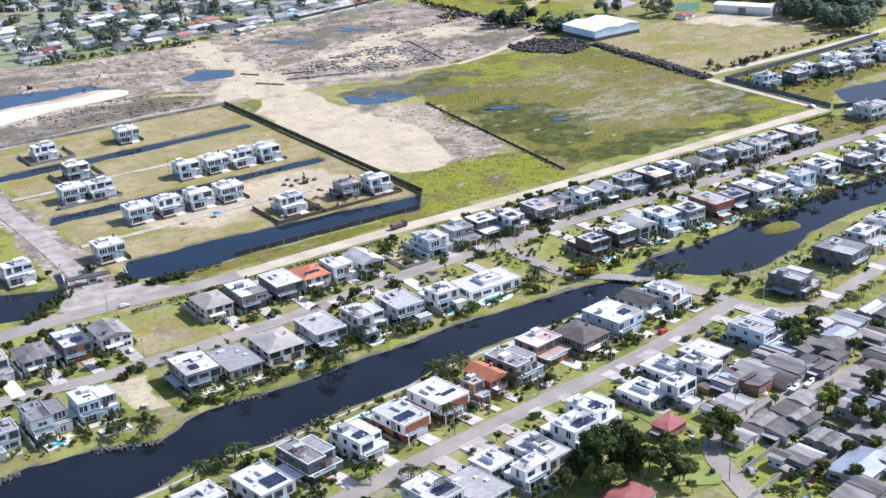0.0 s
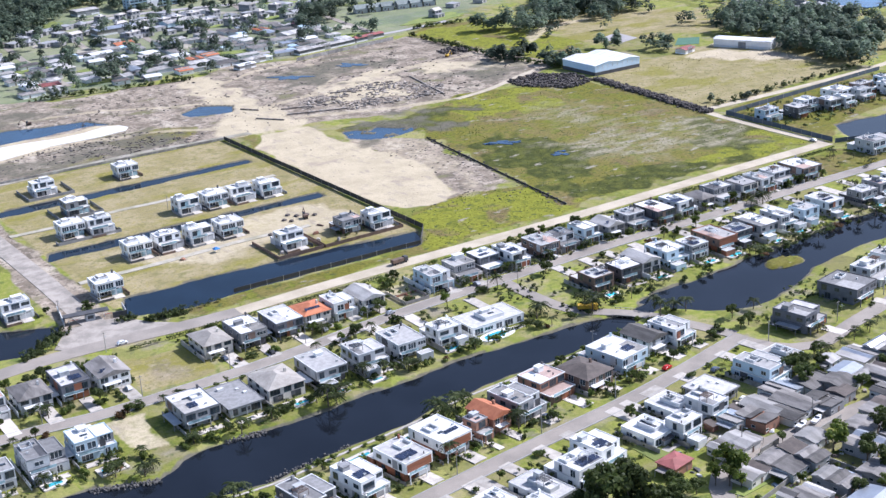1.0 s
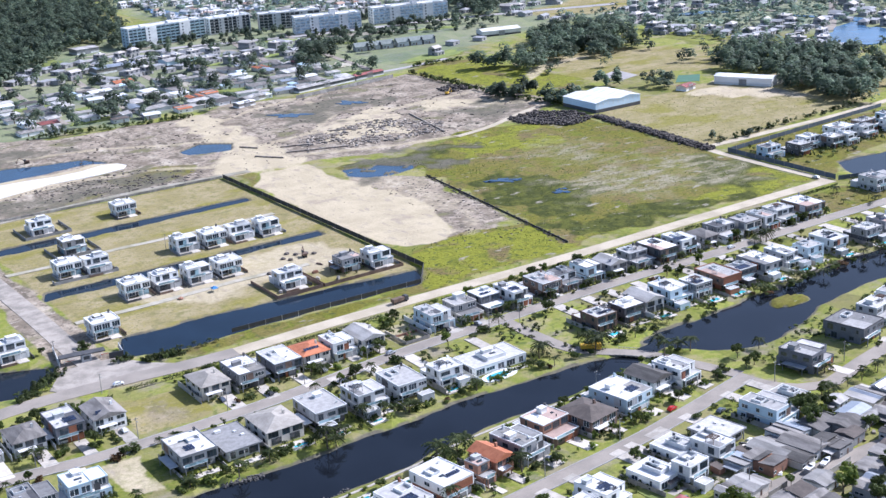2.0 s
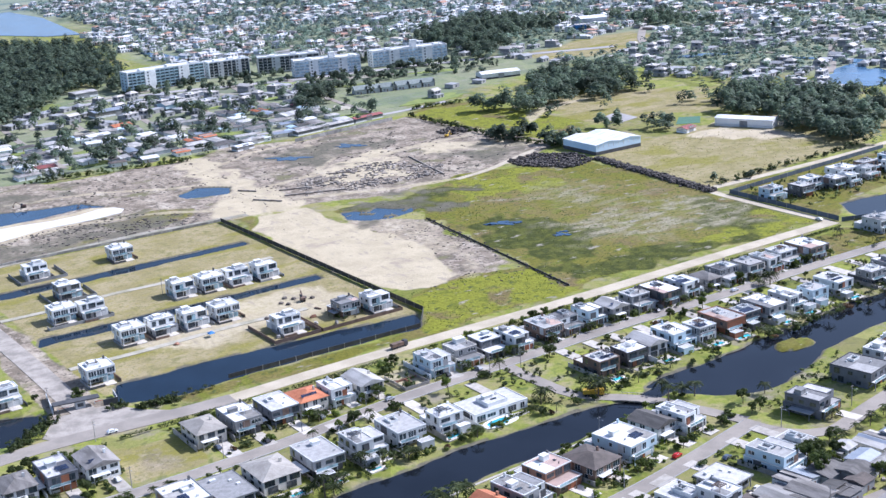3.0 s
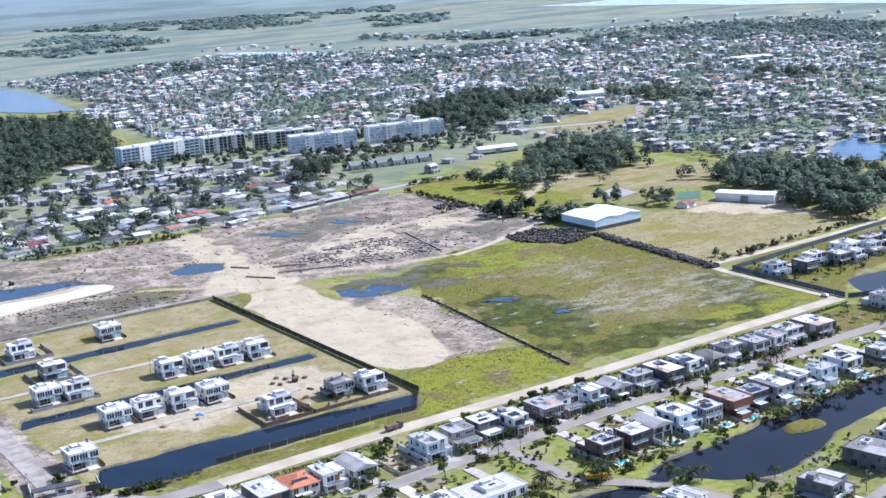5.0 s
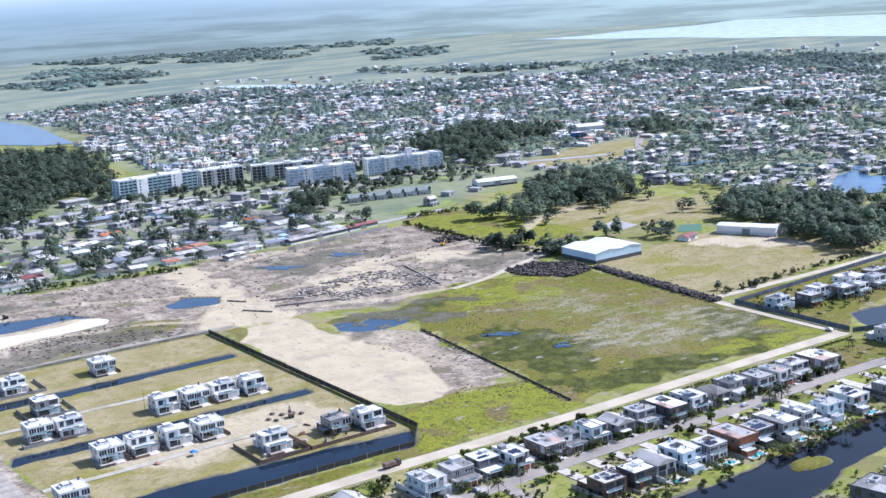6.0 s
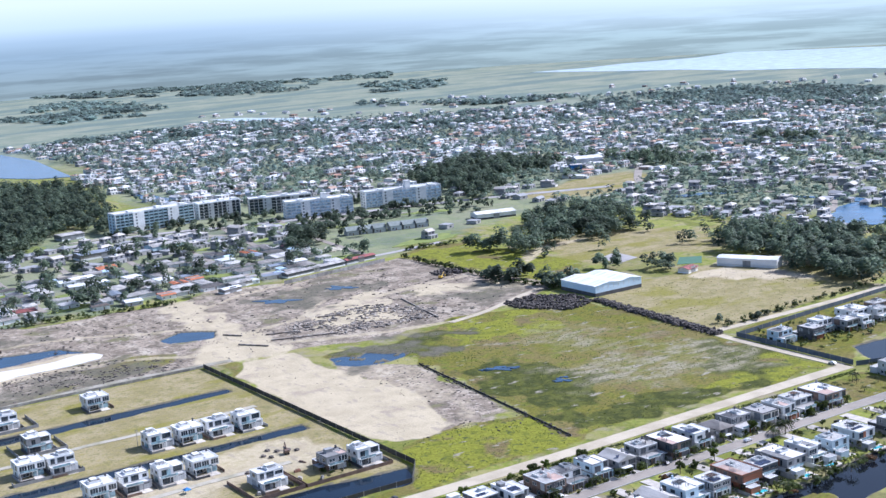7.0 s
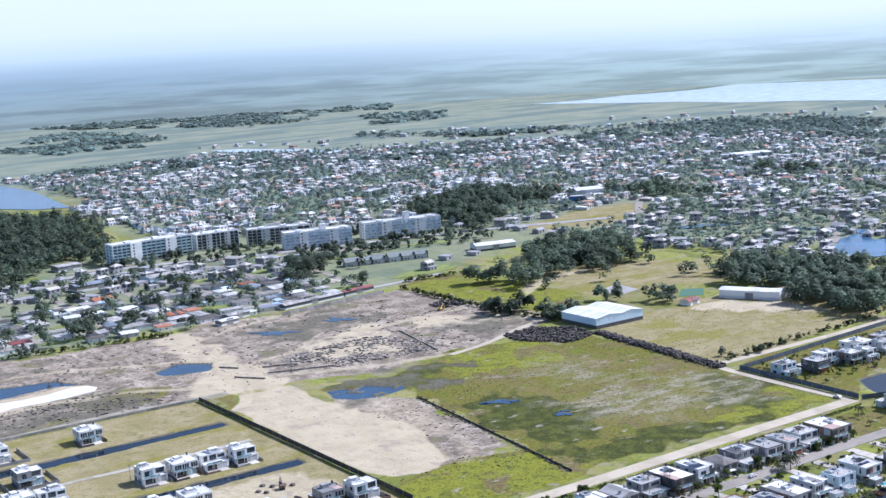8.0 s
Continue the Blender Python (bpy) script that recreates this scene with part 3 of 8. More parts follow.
def ground_material():
    m, nt, b = nodes_of("open_ground")
    def attr(name):
        a = nt.nodes.new("ShaderNodeAttribute")
        a.attribute_name = name
        s = nt.nodes.new("ShaderNodeSeparateColor")
        nt.links.new(a.outputs["Color"], s.inputs[0])
        return s.outputs
    r1, g1, b1 = attr("zone_a")
    r2, g2, b2 = attr("zone_b")
    r3, g3, b3 = attr("zone_c")
    big, mid, small, tiny = grain(nt, 0.012, 5), grain(nt, 0.06, 6), grain(nt, 0.35, 5), grain(nt, 2.2, 3)
    def edge(socket, noise_socket, k):
        s = nt.nodes.new("ShaderNodeMath")
        s.operation = "MULTIPLY_ADD"
        nt.links.new(noise_socket, s.inputs[0])
        s.inputs[1].default_value = k
        nt.links.new(socket, s.inputs[2])
        return ramp(nt, s.outputs[0], 0.5 + k * 0.5 - 0.22, 0.5 + k * 0.5 + 0.22)
    lawn = mixed(nt, ramp(nt, small, 0.35, 0.65), (0.172, 0.205, 0.032), (0.245, 0.245, 0.060))
    lawn = mixed(nt, ramp(nt, grain(nt, 0.07, 6), 0.50, 0.64), lawn, (0.27, 0.24, 0.11))
    lawn = mixed(nt, ramp(nt, grain(nt, 0.15, 6), 0.54, 0.64), lawn, (0.115, 0.145, 0.035))
    cells = nt.nodes.new("ShaderNodeTexVoronoi")
    cells.inputs["Scale"].default_value = 1.0
    place = nt.nodes.new("ShaderNodeMapping")
    place.inputs["Scale"].default_value = (0.062, 0.021, 0.0)
    nt.links.new(nt.nodes.new("ShaderNodeNewGeometry").outputs["Position"], place.inputs[0])
    nt.links.new(place.outputs[0], cells.inputs["Vector"])
    parcel = nt.nodes.new("ShaderNodeSeparateColor")
    nt.links.new(cells.outputs["Color"], parcel.inputs[0])
    lawn = mixed(nt, ramp(nt, parcel.outputs[0], 0.45, 1.0, 0.0, 0.55), lawn, (0.285, 0.245, 0.115))
    lawn = scaled(nt, lawn, ramp(nt, parcel.outputs[1], 0.0, 1.0, 0.82, 1.18))
    town = mixed(nt, ramp(nt, mid, 0.52, 0.70), lawn, (0.28, 0.245, 0.17))
    # plain tints are paled and greyed, aerial haze put into the ground colour
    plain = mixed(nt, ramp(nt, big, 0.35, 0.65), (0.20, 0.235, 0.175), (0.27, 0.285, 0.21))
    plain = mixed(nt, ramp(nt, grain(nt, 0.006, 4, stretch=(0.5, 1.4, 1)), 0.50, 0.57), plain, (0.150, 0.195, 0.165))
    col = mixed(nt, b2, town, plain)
    dryc = mixed(nt, ramp(nt, mid, 0.38, 0.62), (0.272, 0.228, 0.108), (0.352, 0.292, 0.165))
    dryc = mixed(nt, ramp(nt, grain(nt, 0.14, 7), 0.50, 0.68), dryc, (0.20, 0.185, 0.075))
    dryc = mixed(nt, ramp(nt, grain(nt, 0.03, 7, stretch=(0.6, 1.3, 1)), 0.50, 0.62), dryc, (0.228, 0.206, 0.050))
    dryc = mixed(nt, ramp(nt, small, 0.52, 0.68), dryc, (0.30, 0.252, 0.092))
    dryc = mixed(nt, ramp(nt, grain(nt, 0.6, 6), 0.54, 0.66), dryc, (0.19, 0.175, 0.075))
    col = mixed(nt, edge(r2, small, 0.5), col, dryc)
    soilc = mixed(nt, ramp(nt, mid, 0.35, 0.65), (0.37, 0.308, 0.236), (0.205, 0.166, 0.124))
    soilc = mixed(nt, ramp(nt, grain(nt, 0.05, 6, stretch=(1.0, 0.45, 1)), 0.52, 0.66), soilc, (0.475, 0.408, 0.318))
    soilc = mixed(nt, ramp(nt, grain(nt, 0.16, 8, stretch=(1.0, 0.5, 1)), 0.50, 0.62), soilc, (0.158, 0.132, 0.100))
    soilc = mixed(nt, ramp(nt, grain(nt, 0.24, 6, stretch=(0.4, 1.0, 1)), 0.56, 0.66), soilc, (0.45, 0.37, 0.295))
    soilc = mixed(nt, ramp(nt, grain(nt, 0.035, 8, stretch=(0.8, 1.3, 1)), 0.56, 0.66), soilc, (0.175, 0.165, 0.085))
    soilc = mixed(nt, ramp(nt, grain(nt, 0.42, 7), 0.54, 0.62), soilc, (0.140, 0.118, 0.088))
    soilc = mixed(nt, ramp(nt, grain(nt, 0.31, 8, stretch=(0.5, 1.4, 1)), 0.60, 0.68), soilc, (0.56, 0.50, 0.43))
    col = mixed(nt, edge(g1, small, 0.6), col, soilc)
    lushc = mixed(nt, ramp(nt, grain(nt, 0.022, 4), 0.40, 0.60), (0.148, 0.140, 0.022), (0.178, 0.146, 0.050))
    # soft drifts: fresh grass, dark sedge, brownish stubble, washed-out pale mud
    lushc = mixed(nt, edge(b3, mid, 0.5), lushc, (0.205, 0.212, 0.024))
    lushc = mixed(nt, ramp(nt, grain(nt, 0.09, 5), 0.50, 0.64), lushc, (0.140, 0.152, 0.020))
    lushc = mixed(nt, ramp(nt, grain(nt, 0.036, 5), 0.54, 0.66), lushc, (0.165, 0.128, 0.056))
    lushc = mixed(nt, edge(r3, mid, 0.7), lushc, mixed(nt, ramp(nt, grain(nt, 0.13, 6), 0.42, 0.60), (0.050, 0.058, 0.012), (0.092, 0.100, 0.018)))
    thin = nt.nodes.new("ShaderNodeMath")
    thin.operation = "MULTIPLY"
    nt.links.new(g3, thin.inputs[0])
    nt.links.new(ramp(nt, grain(nt, 0.10, 7, stretch=(0.6, 1.25, 1)), 0.40, 0.64, 0.15, 1.0), thin.inputs[1])
    lushc = mixed(nt, thin.outputs[0], lushc, (0.285, 0.255, 0.172))
    lushc = mixed(nt, ramp(nt, grain(nt, 0.11, 6, stretch=(0.6, 1.2, 1)), 0.61, 0.68), lushc, (0.290, 0.265, 0.200))
    lushc = mixed(nt, ramp(nt, grain(nt, 0.22, 6), 0.56, 0.66), lushc, (0.080, 0.095, 0.028))
    lushc = scaled(nt, lushc, ramp(nt, grain(nt, 0.55, 7), 0.3, 0.7, 0.76, 1.24))
    col = mixed(nt, edge(b1, small, 0.5), col, lushc)
    sandc = mixed(nt, ramp(nt, mid, 0.35, 0.65), (0.525, 0.445, 0.305), (0.44, 0.37, 0.250))
    sandc = mixed(nt, ramp(nt, grain(nt, 0.18, 7, stretch=(1.3, 0.5, 1)), 0.54, 0.66), sandc, (0.385, 0.325, 0.245))
    sandc = mixed(nt, ramp(nt, grain(nt, 0.04, 6), 0.56, 0.68), sandc, (0.365, 0.302, 0.228))
    col = mixed(nt, edge(r1, small, 0.55), col, sandc)
    wetc = mixed(nt, ramp(nt, small, 0.35, 0.65), (0.112, 0.103, 0.076), (0.160, 0.146, 0.106))
    col = mixed(nt, edge(g2, mid, 0.8), col, wetc)
    col = scaled(nt, col, ramp(nt, tiny, 0.25, 0.75, 0.8, 1.2))
    nt.links.new(col, b.inputs["Base Color"])
    b.inputs["Roughness"].default_value = 0.95
    b.inputs["Specular IOR Level"].default_value = 0.15
    bp = add(nt, "ShaderNodeBump", Strength=0.6, Distance=0.25)
    nt.links.new(small, bp.inputs["Height"])
    nt.links.new(bp.outputs[0], b.inputs["Normal"])
    return m


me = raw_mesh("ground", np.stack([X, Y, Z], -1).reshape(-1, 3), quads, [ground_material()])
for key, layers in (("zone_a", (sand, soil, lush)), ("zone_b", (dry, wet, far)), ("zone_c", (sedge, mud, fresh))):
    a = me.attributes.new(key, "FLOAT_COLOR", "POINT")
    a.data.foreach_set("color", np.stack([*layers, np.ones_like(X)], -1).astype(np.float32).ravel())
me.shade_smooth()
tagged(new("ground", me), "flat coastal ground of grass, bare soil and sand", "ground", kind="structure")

for name, outline in BASINS.items():
    xs, ys = [p[0] for p in outline], [p[1] for p in outline]
    if name == "channel":
        continue
    x0, x1 = (9 if name == "pond" else min(xs) - 4), (9 if name == "canal" else max(xs) + 4)
    bed = hull([(x0, x1, min(ys) - 4, max(ys) + 4, -1.0, -0.9)])
    w = part("water", bed, WATER_SITE if name in SITE_WATER else WATER_ESTATE if name.endswith("_canal") else WATER, None)
    tagged(w, "still blue water lying in a dug pit" if name in SITE_WATER else "still dark water between grassy banks", "water", kind="structure")


def flat_patch(outline, z, material, name, label, category):
    bm = bmesh.new()
    top = [bm.verts.new((x, y, z)) for x, y in outline]
    f = bm.faces.new(top)
    if f.normal.z < 0:
        f.normal_flip()
    low = bmesh.ops.extrude_face_region(bm, geom=[f])
    bmesh.ops.translate(bm, vec=(0, 0, -0.6), verts=[v for v in low["geom"] if isinstance(v, bmesh.types.BMVert)])
    bmesh.ops.recalc_face_normals(bm, faces=bm.faces)
    return tagged(part(name, bm, material, None), label, category, kind="structure")


def blob(cx, cy, rx, ry, turn, n=40, rough=0.16, seed=0):
    c, s = math.cos(radians(turn)), math.sin(radians(turn))
    out = []
    for k in range(n):
        a = 2 * math.pi * k / n
        r = 1 + rough * (math.sin(3 * a + seed) + 0.7 * math.sin(5 * a + 2 * seed) + 0.5 * math.sin(9 * a + seed))
        u, v = rx * r * math.cos(a), ry * r * math.sin(a)
        out.append((cx + c * u - s * v, cy + s * u + c * v))
    return out


for k, (cx, cy, rx, ry, turn) in enumerate([(632, 262, 62, 30, 35), (648, 470, 8, 34, 60), (700, 330, 9, 50, 10), (280, 1000, 12, 60, 0), (1020, 1480, 12, 150, 50)]):
    flat_patch(blob(cx, cy, rx, ry, turn, seed=k), 0.6, WATER_LAKE, "water", "blue lake water beyond the houses", "water")
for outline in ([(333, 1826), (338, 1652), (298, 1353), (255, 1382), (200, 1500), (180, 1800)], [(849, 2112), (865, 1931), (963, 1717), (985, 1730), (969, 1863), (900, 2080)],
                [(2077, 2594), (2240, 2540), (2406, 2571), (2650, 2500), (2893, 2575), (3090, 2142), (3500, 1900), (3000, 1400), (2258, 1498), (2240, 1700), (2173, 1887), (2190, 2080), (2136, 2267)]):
    flat_patch(outline, 0.6, WATER_FAR if outline[0][0] > 800 else WATER_LAKE, "water", "pale lake water beyond the houses", "water")
for k, (cx, cy, rx, ry) in enumerate([(117, 366, 13, 6), (172, 370, 10, 6), (121, 101, 8, 3.6), (128, 97, 4, 2.2), (114, 104, 3, 1.4), (131, 57, 4.5, 3.0), (136, 61, 2.5, 1.4)]):
    flat_patch(blob(cx, cy, rx, ry, -42, n=60, rough=0.32, seed=k * 1.7), 0.12, WATER_SITE, "water", "shallow puddle on open ground", "water")

# ---- roads ----
ribbon("road", [(-330, -60), (-240, -38), (-205, -32), (-172, -33), (-140, -36), (-118, -37)], 10, ASPHALT, 0.06, 0, "worn grey asphalt approach road")
ribbon("road", [(-170, -30), (-171, -12), (-172, 10), (-172, 60), (-173, 150), (-172, 230)], 10, DUSTY, 0.05, 0, "grey paved lane behind the gatehouse")
flat_patch([(-186, -34), (-194, -24), (-183, -6), (-160, -8), (-152, -22), (-140, -34)], 0.055, DUSTY, "pavement", "grey paved forecourt before the gatehouse", "pavement")
ribbon("road", [(-124, -37), (-60, -35), (60, -36), (180, -33.5), (254, -33)], 8.6, SANDROAD, 0.05, 0, "pale packed sand road beside the field")
ribbon("road", [(253, -30), (253.5, 20), (256, 62), (262, 71), (300, 71), (430, 75), (640, 110)], 6, SANDROAD, 0.055, 0, "pale sand track round the field corner")
ribbon("road", [(-330, -88), (-236, -90), (-197, -94), (-143, -93), (-110, -90), (-70, -85), (-18, -82.5), (50, -80), (120, -81), (190, -80), (260, -81), (330, -82)], 7, ASPHALT, 0.06, 0.10, "worn grey asphalt street between villas")
ribbon("road", [(-13, -86), (-13, -108), (-11, -128), (-2, -140), (8, -152), (16, -174), (21, -190)], 6.5, ASPHALT, 0.07, 0, "narrow grey street crossing the canal")
ribbon("road", [(-330, -246), (-240, -233), (-164, -221), (-104, -213), (-50, -207), (-16, -201), (21, -193)], 6.6, ASPHALT, 0.065, 0.10, "worn grey asphalt street between villas")
ribbon("road", [(19, -190), (23, -206), (37, -217), (63, -212), (90, -207), (150, -196), (240, -178)], 6.8, ASPHALT, 0.055, 0, "grey street bending round the pond villas")
ribbon("road", [(-92, -345), (-77, -297), (-66, -270), (-46, -260), (-20, -260), (24, -262), (80, -262)], 7, ASPHALT, 0.06, 0, "patched narrow street in the old quarter")
ribbon("path", [(-330, -190.5), (-213, -182), (-197, -177.5), (-174, -179), (-149, -176), (-129, -174), (-108, -171), (-95, -168), (-66, -166), (-38, -165)], 1.1, CONCRETE, 0.1, 0, "narrow pale concrete path along the canal bank", "path")
ribbon("path", [(166, 214), (200, 222), (240, 240), (262, 248)], 5, SANDROAD, 0.05, 0, "pale sand path along the field edge", "path")
ribbon("road", [(-40, 490), (60, 470), (150, 470), (262, 462), (330, 470)], 7, SETTS, 0.06, 0, "dusty street at the edge of the old quarter")
ribbon("road", [(60, 742), (160, 752), (300, 705), (480, 662), (640, 600)], 12, SETTS, 0.06, 0.1, "wide pale avenue before the apartment blocks")
for k in range(6):
    ribbon("road", [(-20 + 55 * k, 472), (-14 + 57 * k, 600), (0 + 60 * k, 735)], 6, ASPHALT, 0.07, 0, "narrow grey side street between cottages")

# lawns and bare yards of the old quarter and the park
for k, (cx, cy, rx, ry, turn) in enumerate([(64, 766, 16, 9, 60), (165, 642, 28, 11, 100), (126, 494, 22, 9, 160), (236, 478, 20, 8, 165), (232, 622, 11, 9, 20), (330, 490, 34, 13, 10), (20, 520, 16, 10, 30), (-20, 560, 14, 10, 0), (64, 640, 14, 8, 80), (210, 570, 12, 8, 30), (0, 470, 18, 8, 10), (262, 604, 14, 9, 50), (320, 620, 26, 9, 150), (280, 690, 22, 8, 150), (420, 625, 24, 8, 160)]):
    flat_patch(blob(cx, cy, rx, ry, turn, rough=0.14, seed=k * 2.3), 0.16 + 0.004 * k, MEADOW, "lawn", "bright green mown lawn between cottages", "lawn")
for k, (cx, cy, rx, ry, turn) in enumerate([(110, 560, 18, 8, 90), (40, 600, 16, 9, 80), (190, 540, 16, 8, 100), (150, 590, 18, 7, 95), (-30, 500, 16, 8, 20), (90, 690, 20, 9, 100), (200, 690, 30, 8, 150), (250, 520, 12, 7, 80), (20, 660, 16, 8, 90), (360, 655, 46, 9, 160), (140, 770, 50, 6, 4)]):
    flat_patch(blob(cx, cy, rx, ry, turn, rough=0.14, seed=k * 1.9), 0.24 + 0.004 * k, YARD, "yard", "pale bare yard between cottages", "yard")
flat_patch([(364, 299), (391, 310), (388, 280), (365, 274)], 0.06, SETTS, "pavement", "pale concrete slab on the park meadow", "pavement")
flat_patch([(387, 235), (408, 254), (422, 244), (403, 225)], 0.06, COURT, "court", "green sports court beside pine trees", "sports court")
for k, pts in enumerate(([(300, 880), (620, 1010), (900, 1180), (1150, 1420)], [(330, 1200), (700, 1330), (960, 1500)], [(560, 480), (760, 620), (1000, 760), (1400, 1050)], [(640, 300), (860, 480), (1150, 700), (1480, 980)], [(520, 720), (600, 860), (700, 1100), (800, 1500)], [(700, 420), (660, 560), (790, 720), (900, 860), (1010, 1250)], [(900, 480), (1010, 700), (1120, 1000), (1240, 1300)], [(420, 830), (430, 1100), (480, 1500), (520, 1800)])):
    ribbon("road", pts, 9, ASPHALT if k % 2 else SETTS, 0.1 + 0.02 * k, 0, "pale street through the far town")

flat_patch([(-170, 284), (-124, 290), (-90, 301), (-61, 300), (-38, 304), (-33, 312), (-36, 320), (-46, 324), (-62, 318), (-78, 317), (-98, 321), (-115, 322), (-140, 326), (-170, 332)], 0.22, WHITE_SAND, "sand_bank", "long bank of white sand beside a site pond", "sand bank")
ribbon("track", [(-165, 135), (-140, 134.5), (-106, 138), (-79, 137), (-40, 137), (-12, 138)], 4, YARD, 0.14, 0, "worn dirt track between estate plots", "track")
ribbon("track", [(-160, 44), (-120, 44), (-80, 46), (-40, 44)], 4, YARD, 0.14, 0, "worn dirt track between estate plots", "track")
ribbon("track", [(-260, 228), (-175, 233), (-140, 236), (-104, 239.5), (-54, 242), (-5, 238), (20, 236)], 6, YARD, 0.15, 0, "rutted dirt track outside the estate fence", "track")

for k, outline in enumerate(([(-66, -273), (-50, -274), (-50, -277), (-64, -278)], [(-60, -281), (-46, -283), (-46, -285), (-60, -283.5)], [(-94, -269), (-75, -272), (-75, -283), (-79, -286), (-96, -274)], [(-70, -233), (-63, -235), (-61, -244), (-70, -245)], [(-149, -179), (-134, -177), (-133, -181), (-149, -183)])):
    flat_patch(outline, 0.14 + 0.006 * k, MEADOW, "lawn", "bright green lawn in a walled yard", "lawn")

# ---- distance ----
# glowing backdrop ring: haze and far land are painted into its emission
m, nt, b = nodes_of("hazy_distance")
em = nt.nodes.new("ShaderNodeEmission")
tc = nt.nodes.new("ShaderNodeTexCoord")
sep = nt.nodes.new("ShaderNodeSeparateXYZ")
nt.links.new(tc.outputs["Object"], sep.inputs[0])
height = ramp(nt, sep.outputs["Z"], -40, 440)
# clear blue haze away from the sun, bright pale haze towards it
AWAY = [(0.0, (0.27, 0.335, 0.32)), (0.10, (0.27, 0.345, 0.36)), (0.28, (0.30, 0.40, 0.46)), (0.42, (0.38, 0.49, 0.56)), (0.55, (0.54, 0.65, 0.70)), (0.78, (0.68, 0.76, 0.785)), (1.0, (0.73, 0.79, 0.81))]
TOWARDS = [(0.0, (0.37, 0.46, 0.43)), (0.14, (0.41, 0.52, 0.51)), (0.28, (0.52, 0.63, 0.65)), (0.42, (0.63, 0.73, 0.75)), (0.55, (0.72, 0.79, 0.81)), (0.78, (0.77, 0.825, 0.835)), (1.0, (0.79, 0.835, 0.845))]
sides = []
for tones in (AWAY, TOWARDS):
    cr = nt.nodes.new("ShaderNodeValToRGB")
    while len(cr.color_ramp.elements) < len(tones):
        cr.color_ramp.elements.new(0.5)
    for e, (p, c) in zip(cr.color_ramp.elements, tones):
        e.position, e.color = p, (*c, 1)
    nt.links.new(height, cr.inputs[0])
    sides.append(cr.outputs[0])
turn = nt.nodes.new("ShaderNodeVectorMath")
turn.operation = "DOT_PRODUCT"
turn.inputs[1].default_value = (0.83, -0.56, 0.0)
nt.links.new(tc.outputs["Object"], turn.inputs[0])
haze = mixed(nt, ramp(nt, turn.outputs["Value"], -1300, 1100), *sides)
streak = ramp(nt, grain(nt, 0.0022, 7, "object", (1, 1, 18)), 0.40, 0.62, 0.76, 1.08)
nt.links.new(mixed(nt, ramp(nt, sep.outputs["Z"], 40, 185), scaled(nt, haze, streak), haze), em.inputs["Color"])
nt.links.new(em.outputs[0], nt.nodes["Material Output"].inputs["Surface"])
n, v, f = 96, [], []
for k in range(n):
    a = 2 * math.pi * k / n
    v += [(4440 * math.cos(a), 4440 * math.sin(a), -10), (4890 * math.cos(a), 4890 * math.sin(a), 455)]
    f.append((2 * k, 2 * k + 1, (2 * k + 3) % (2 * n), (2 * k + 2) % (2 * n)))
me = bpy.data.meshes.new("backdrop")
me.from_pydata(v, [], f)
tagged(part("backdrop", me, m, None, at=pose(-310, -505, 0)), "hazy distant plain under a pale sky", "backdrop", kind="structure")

# ---- houses ----
def solar_field(parent, x, y, z, cols, rows, gap=0.25, along_x=True):
    pw, pd = (1.05, 1.75) if along_x else (1.75, 1.05)
    for j in range(rows):
        for i in range(cols):
            px, py = x + (i - (cols - 1) / 2) * (pw + 0.1), y + (j - (rows - 1) / 2) * (pd + gap)
            me = cached(("solar", pw, pd), SOLAR, lambda: hull([(-pw / 2, pw / 2, -pd / 2, pd / 2, 0, 0.06)]))
            part("solar_panel", me, None, parent, at=pose(px, py, z + 0.35, 9, 0, 0))


def volume(root, box, wall, roof, coping=COPING, lip=0.45):
    """A flat-roofed block: walls, parapet round the top, roof deck inside it."""
    x0, x1, y0, y1, z0, z1 = box
    block("wall", box, wall, root)
    rim("parapet", (x0 - 0.06, x1 + 0.06, y0 - 0.06, y1 + 0.06, z1, z1 + lip), 0.28, coping, root)
    block("roof", (x0 + 0.24, x1 - 0.24, y0 + 0.24, y1 - 0.24, z1 - 0.02, z1 + 0.1), roof, root)


def openings(root, rng, box, storey, frame_mat, rich=1.0):
    """Windows on the two long faces of a block."""
    x0, x1, y0, y1, z0, z1 = box
    h = min(1.9, z1 - z0 - 1.0)
    for face, lo, hi, at in (("S", x0, x1, y0), ("W", y0, y1, x0)):
        span = hi - lo
        if span < 3:
            continue
        n = max(1, int(span / (4.4 if face == "S" else 5.0) * rich + 0.3))
        for k in range(n):
            w = min(span / n - 0.8, rng.choice((2.0, 3.0, 4.0, 4.5)) if face == "S" else rng.choice((1.0, 1.5, 2.0, 2.5)))
            if w < 0.9:
                continue
            u = lo + span * (k + 0.5) / n + rng.uniform(-0.25, 0.25)
            tall = rng.random() < (0.7 if face == "S" else 0.3)
            window(root, face, u, z0 + (0.3 if tall else 0.95), w, h + (0.5 if tall else -0.2), at, frame_mat, face == "S" and storey and w > 3.6)


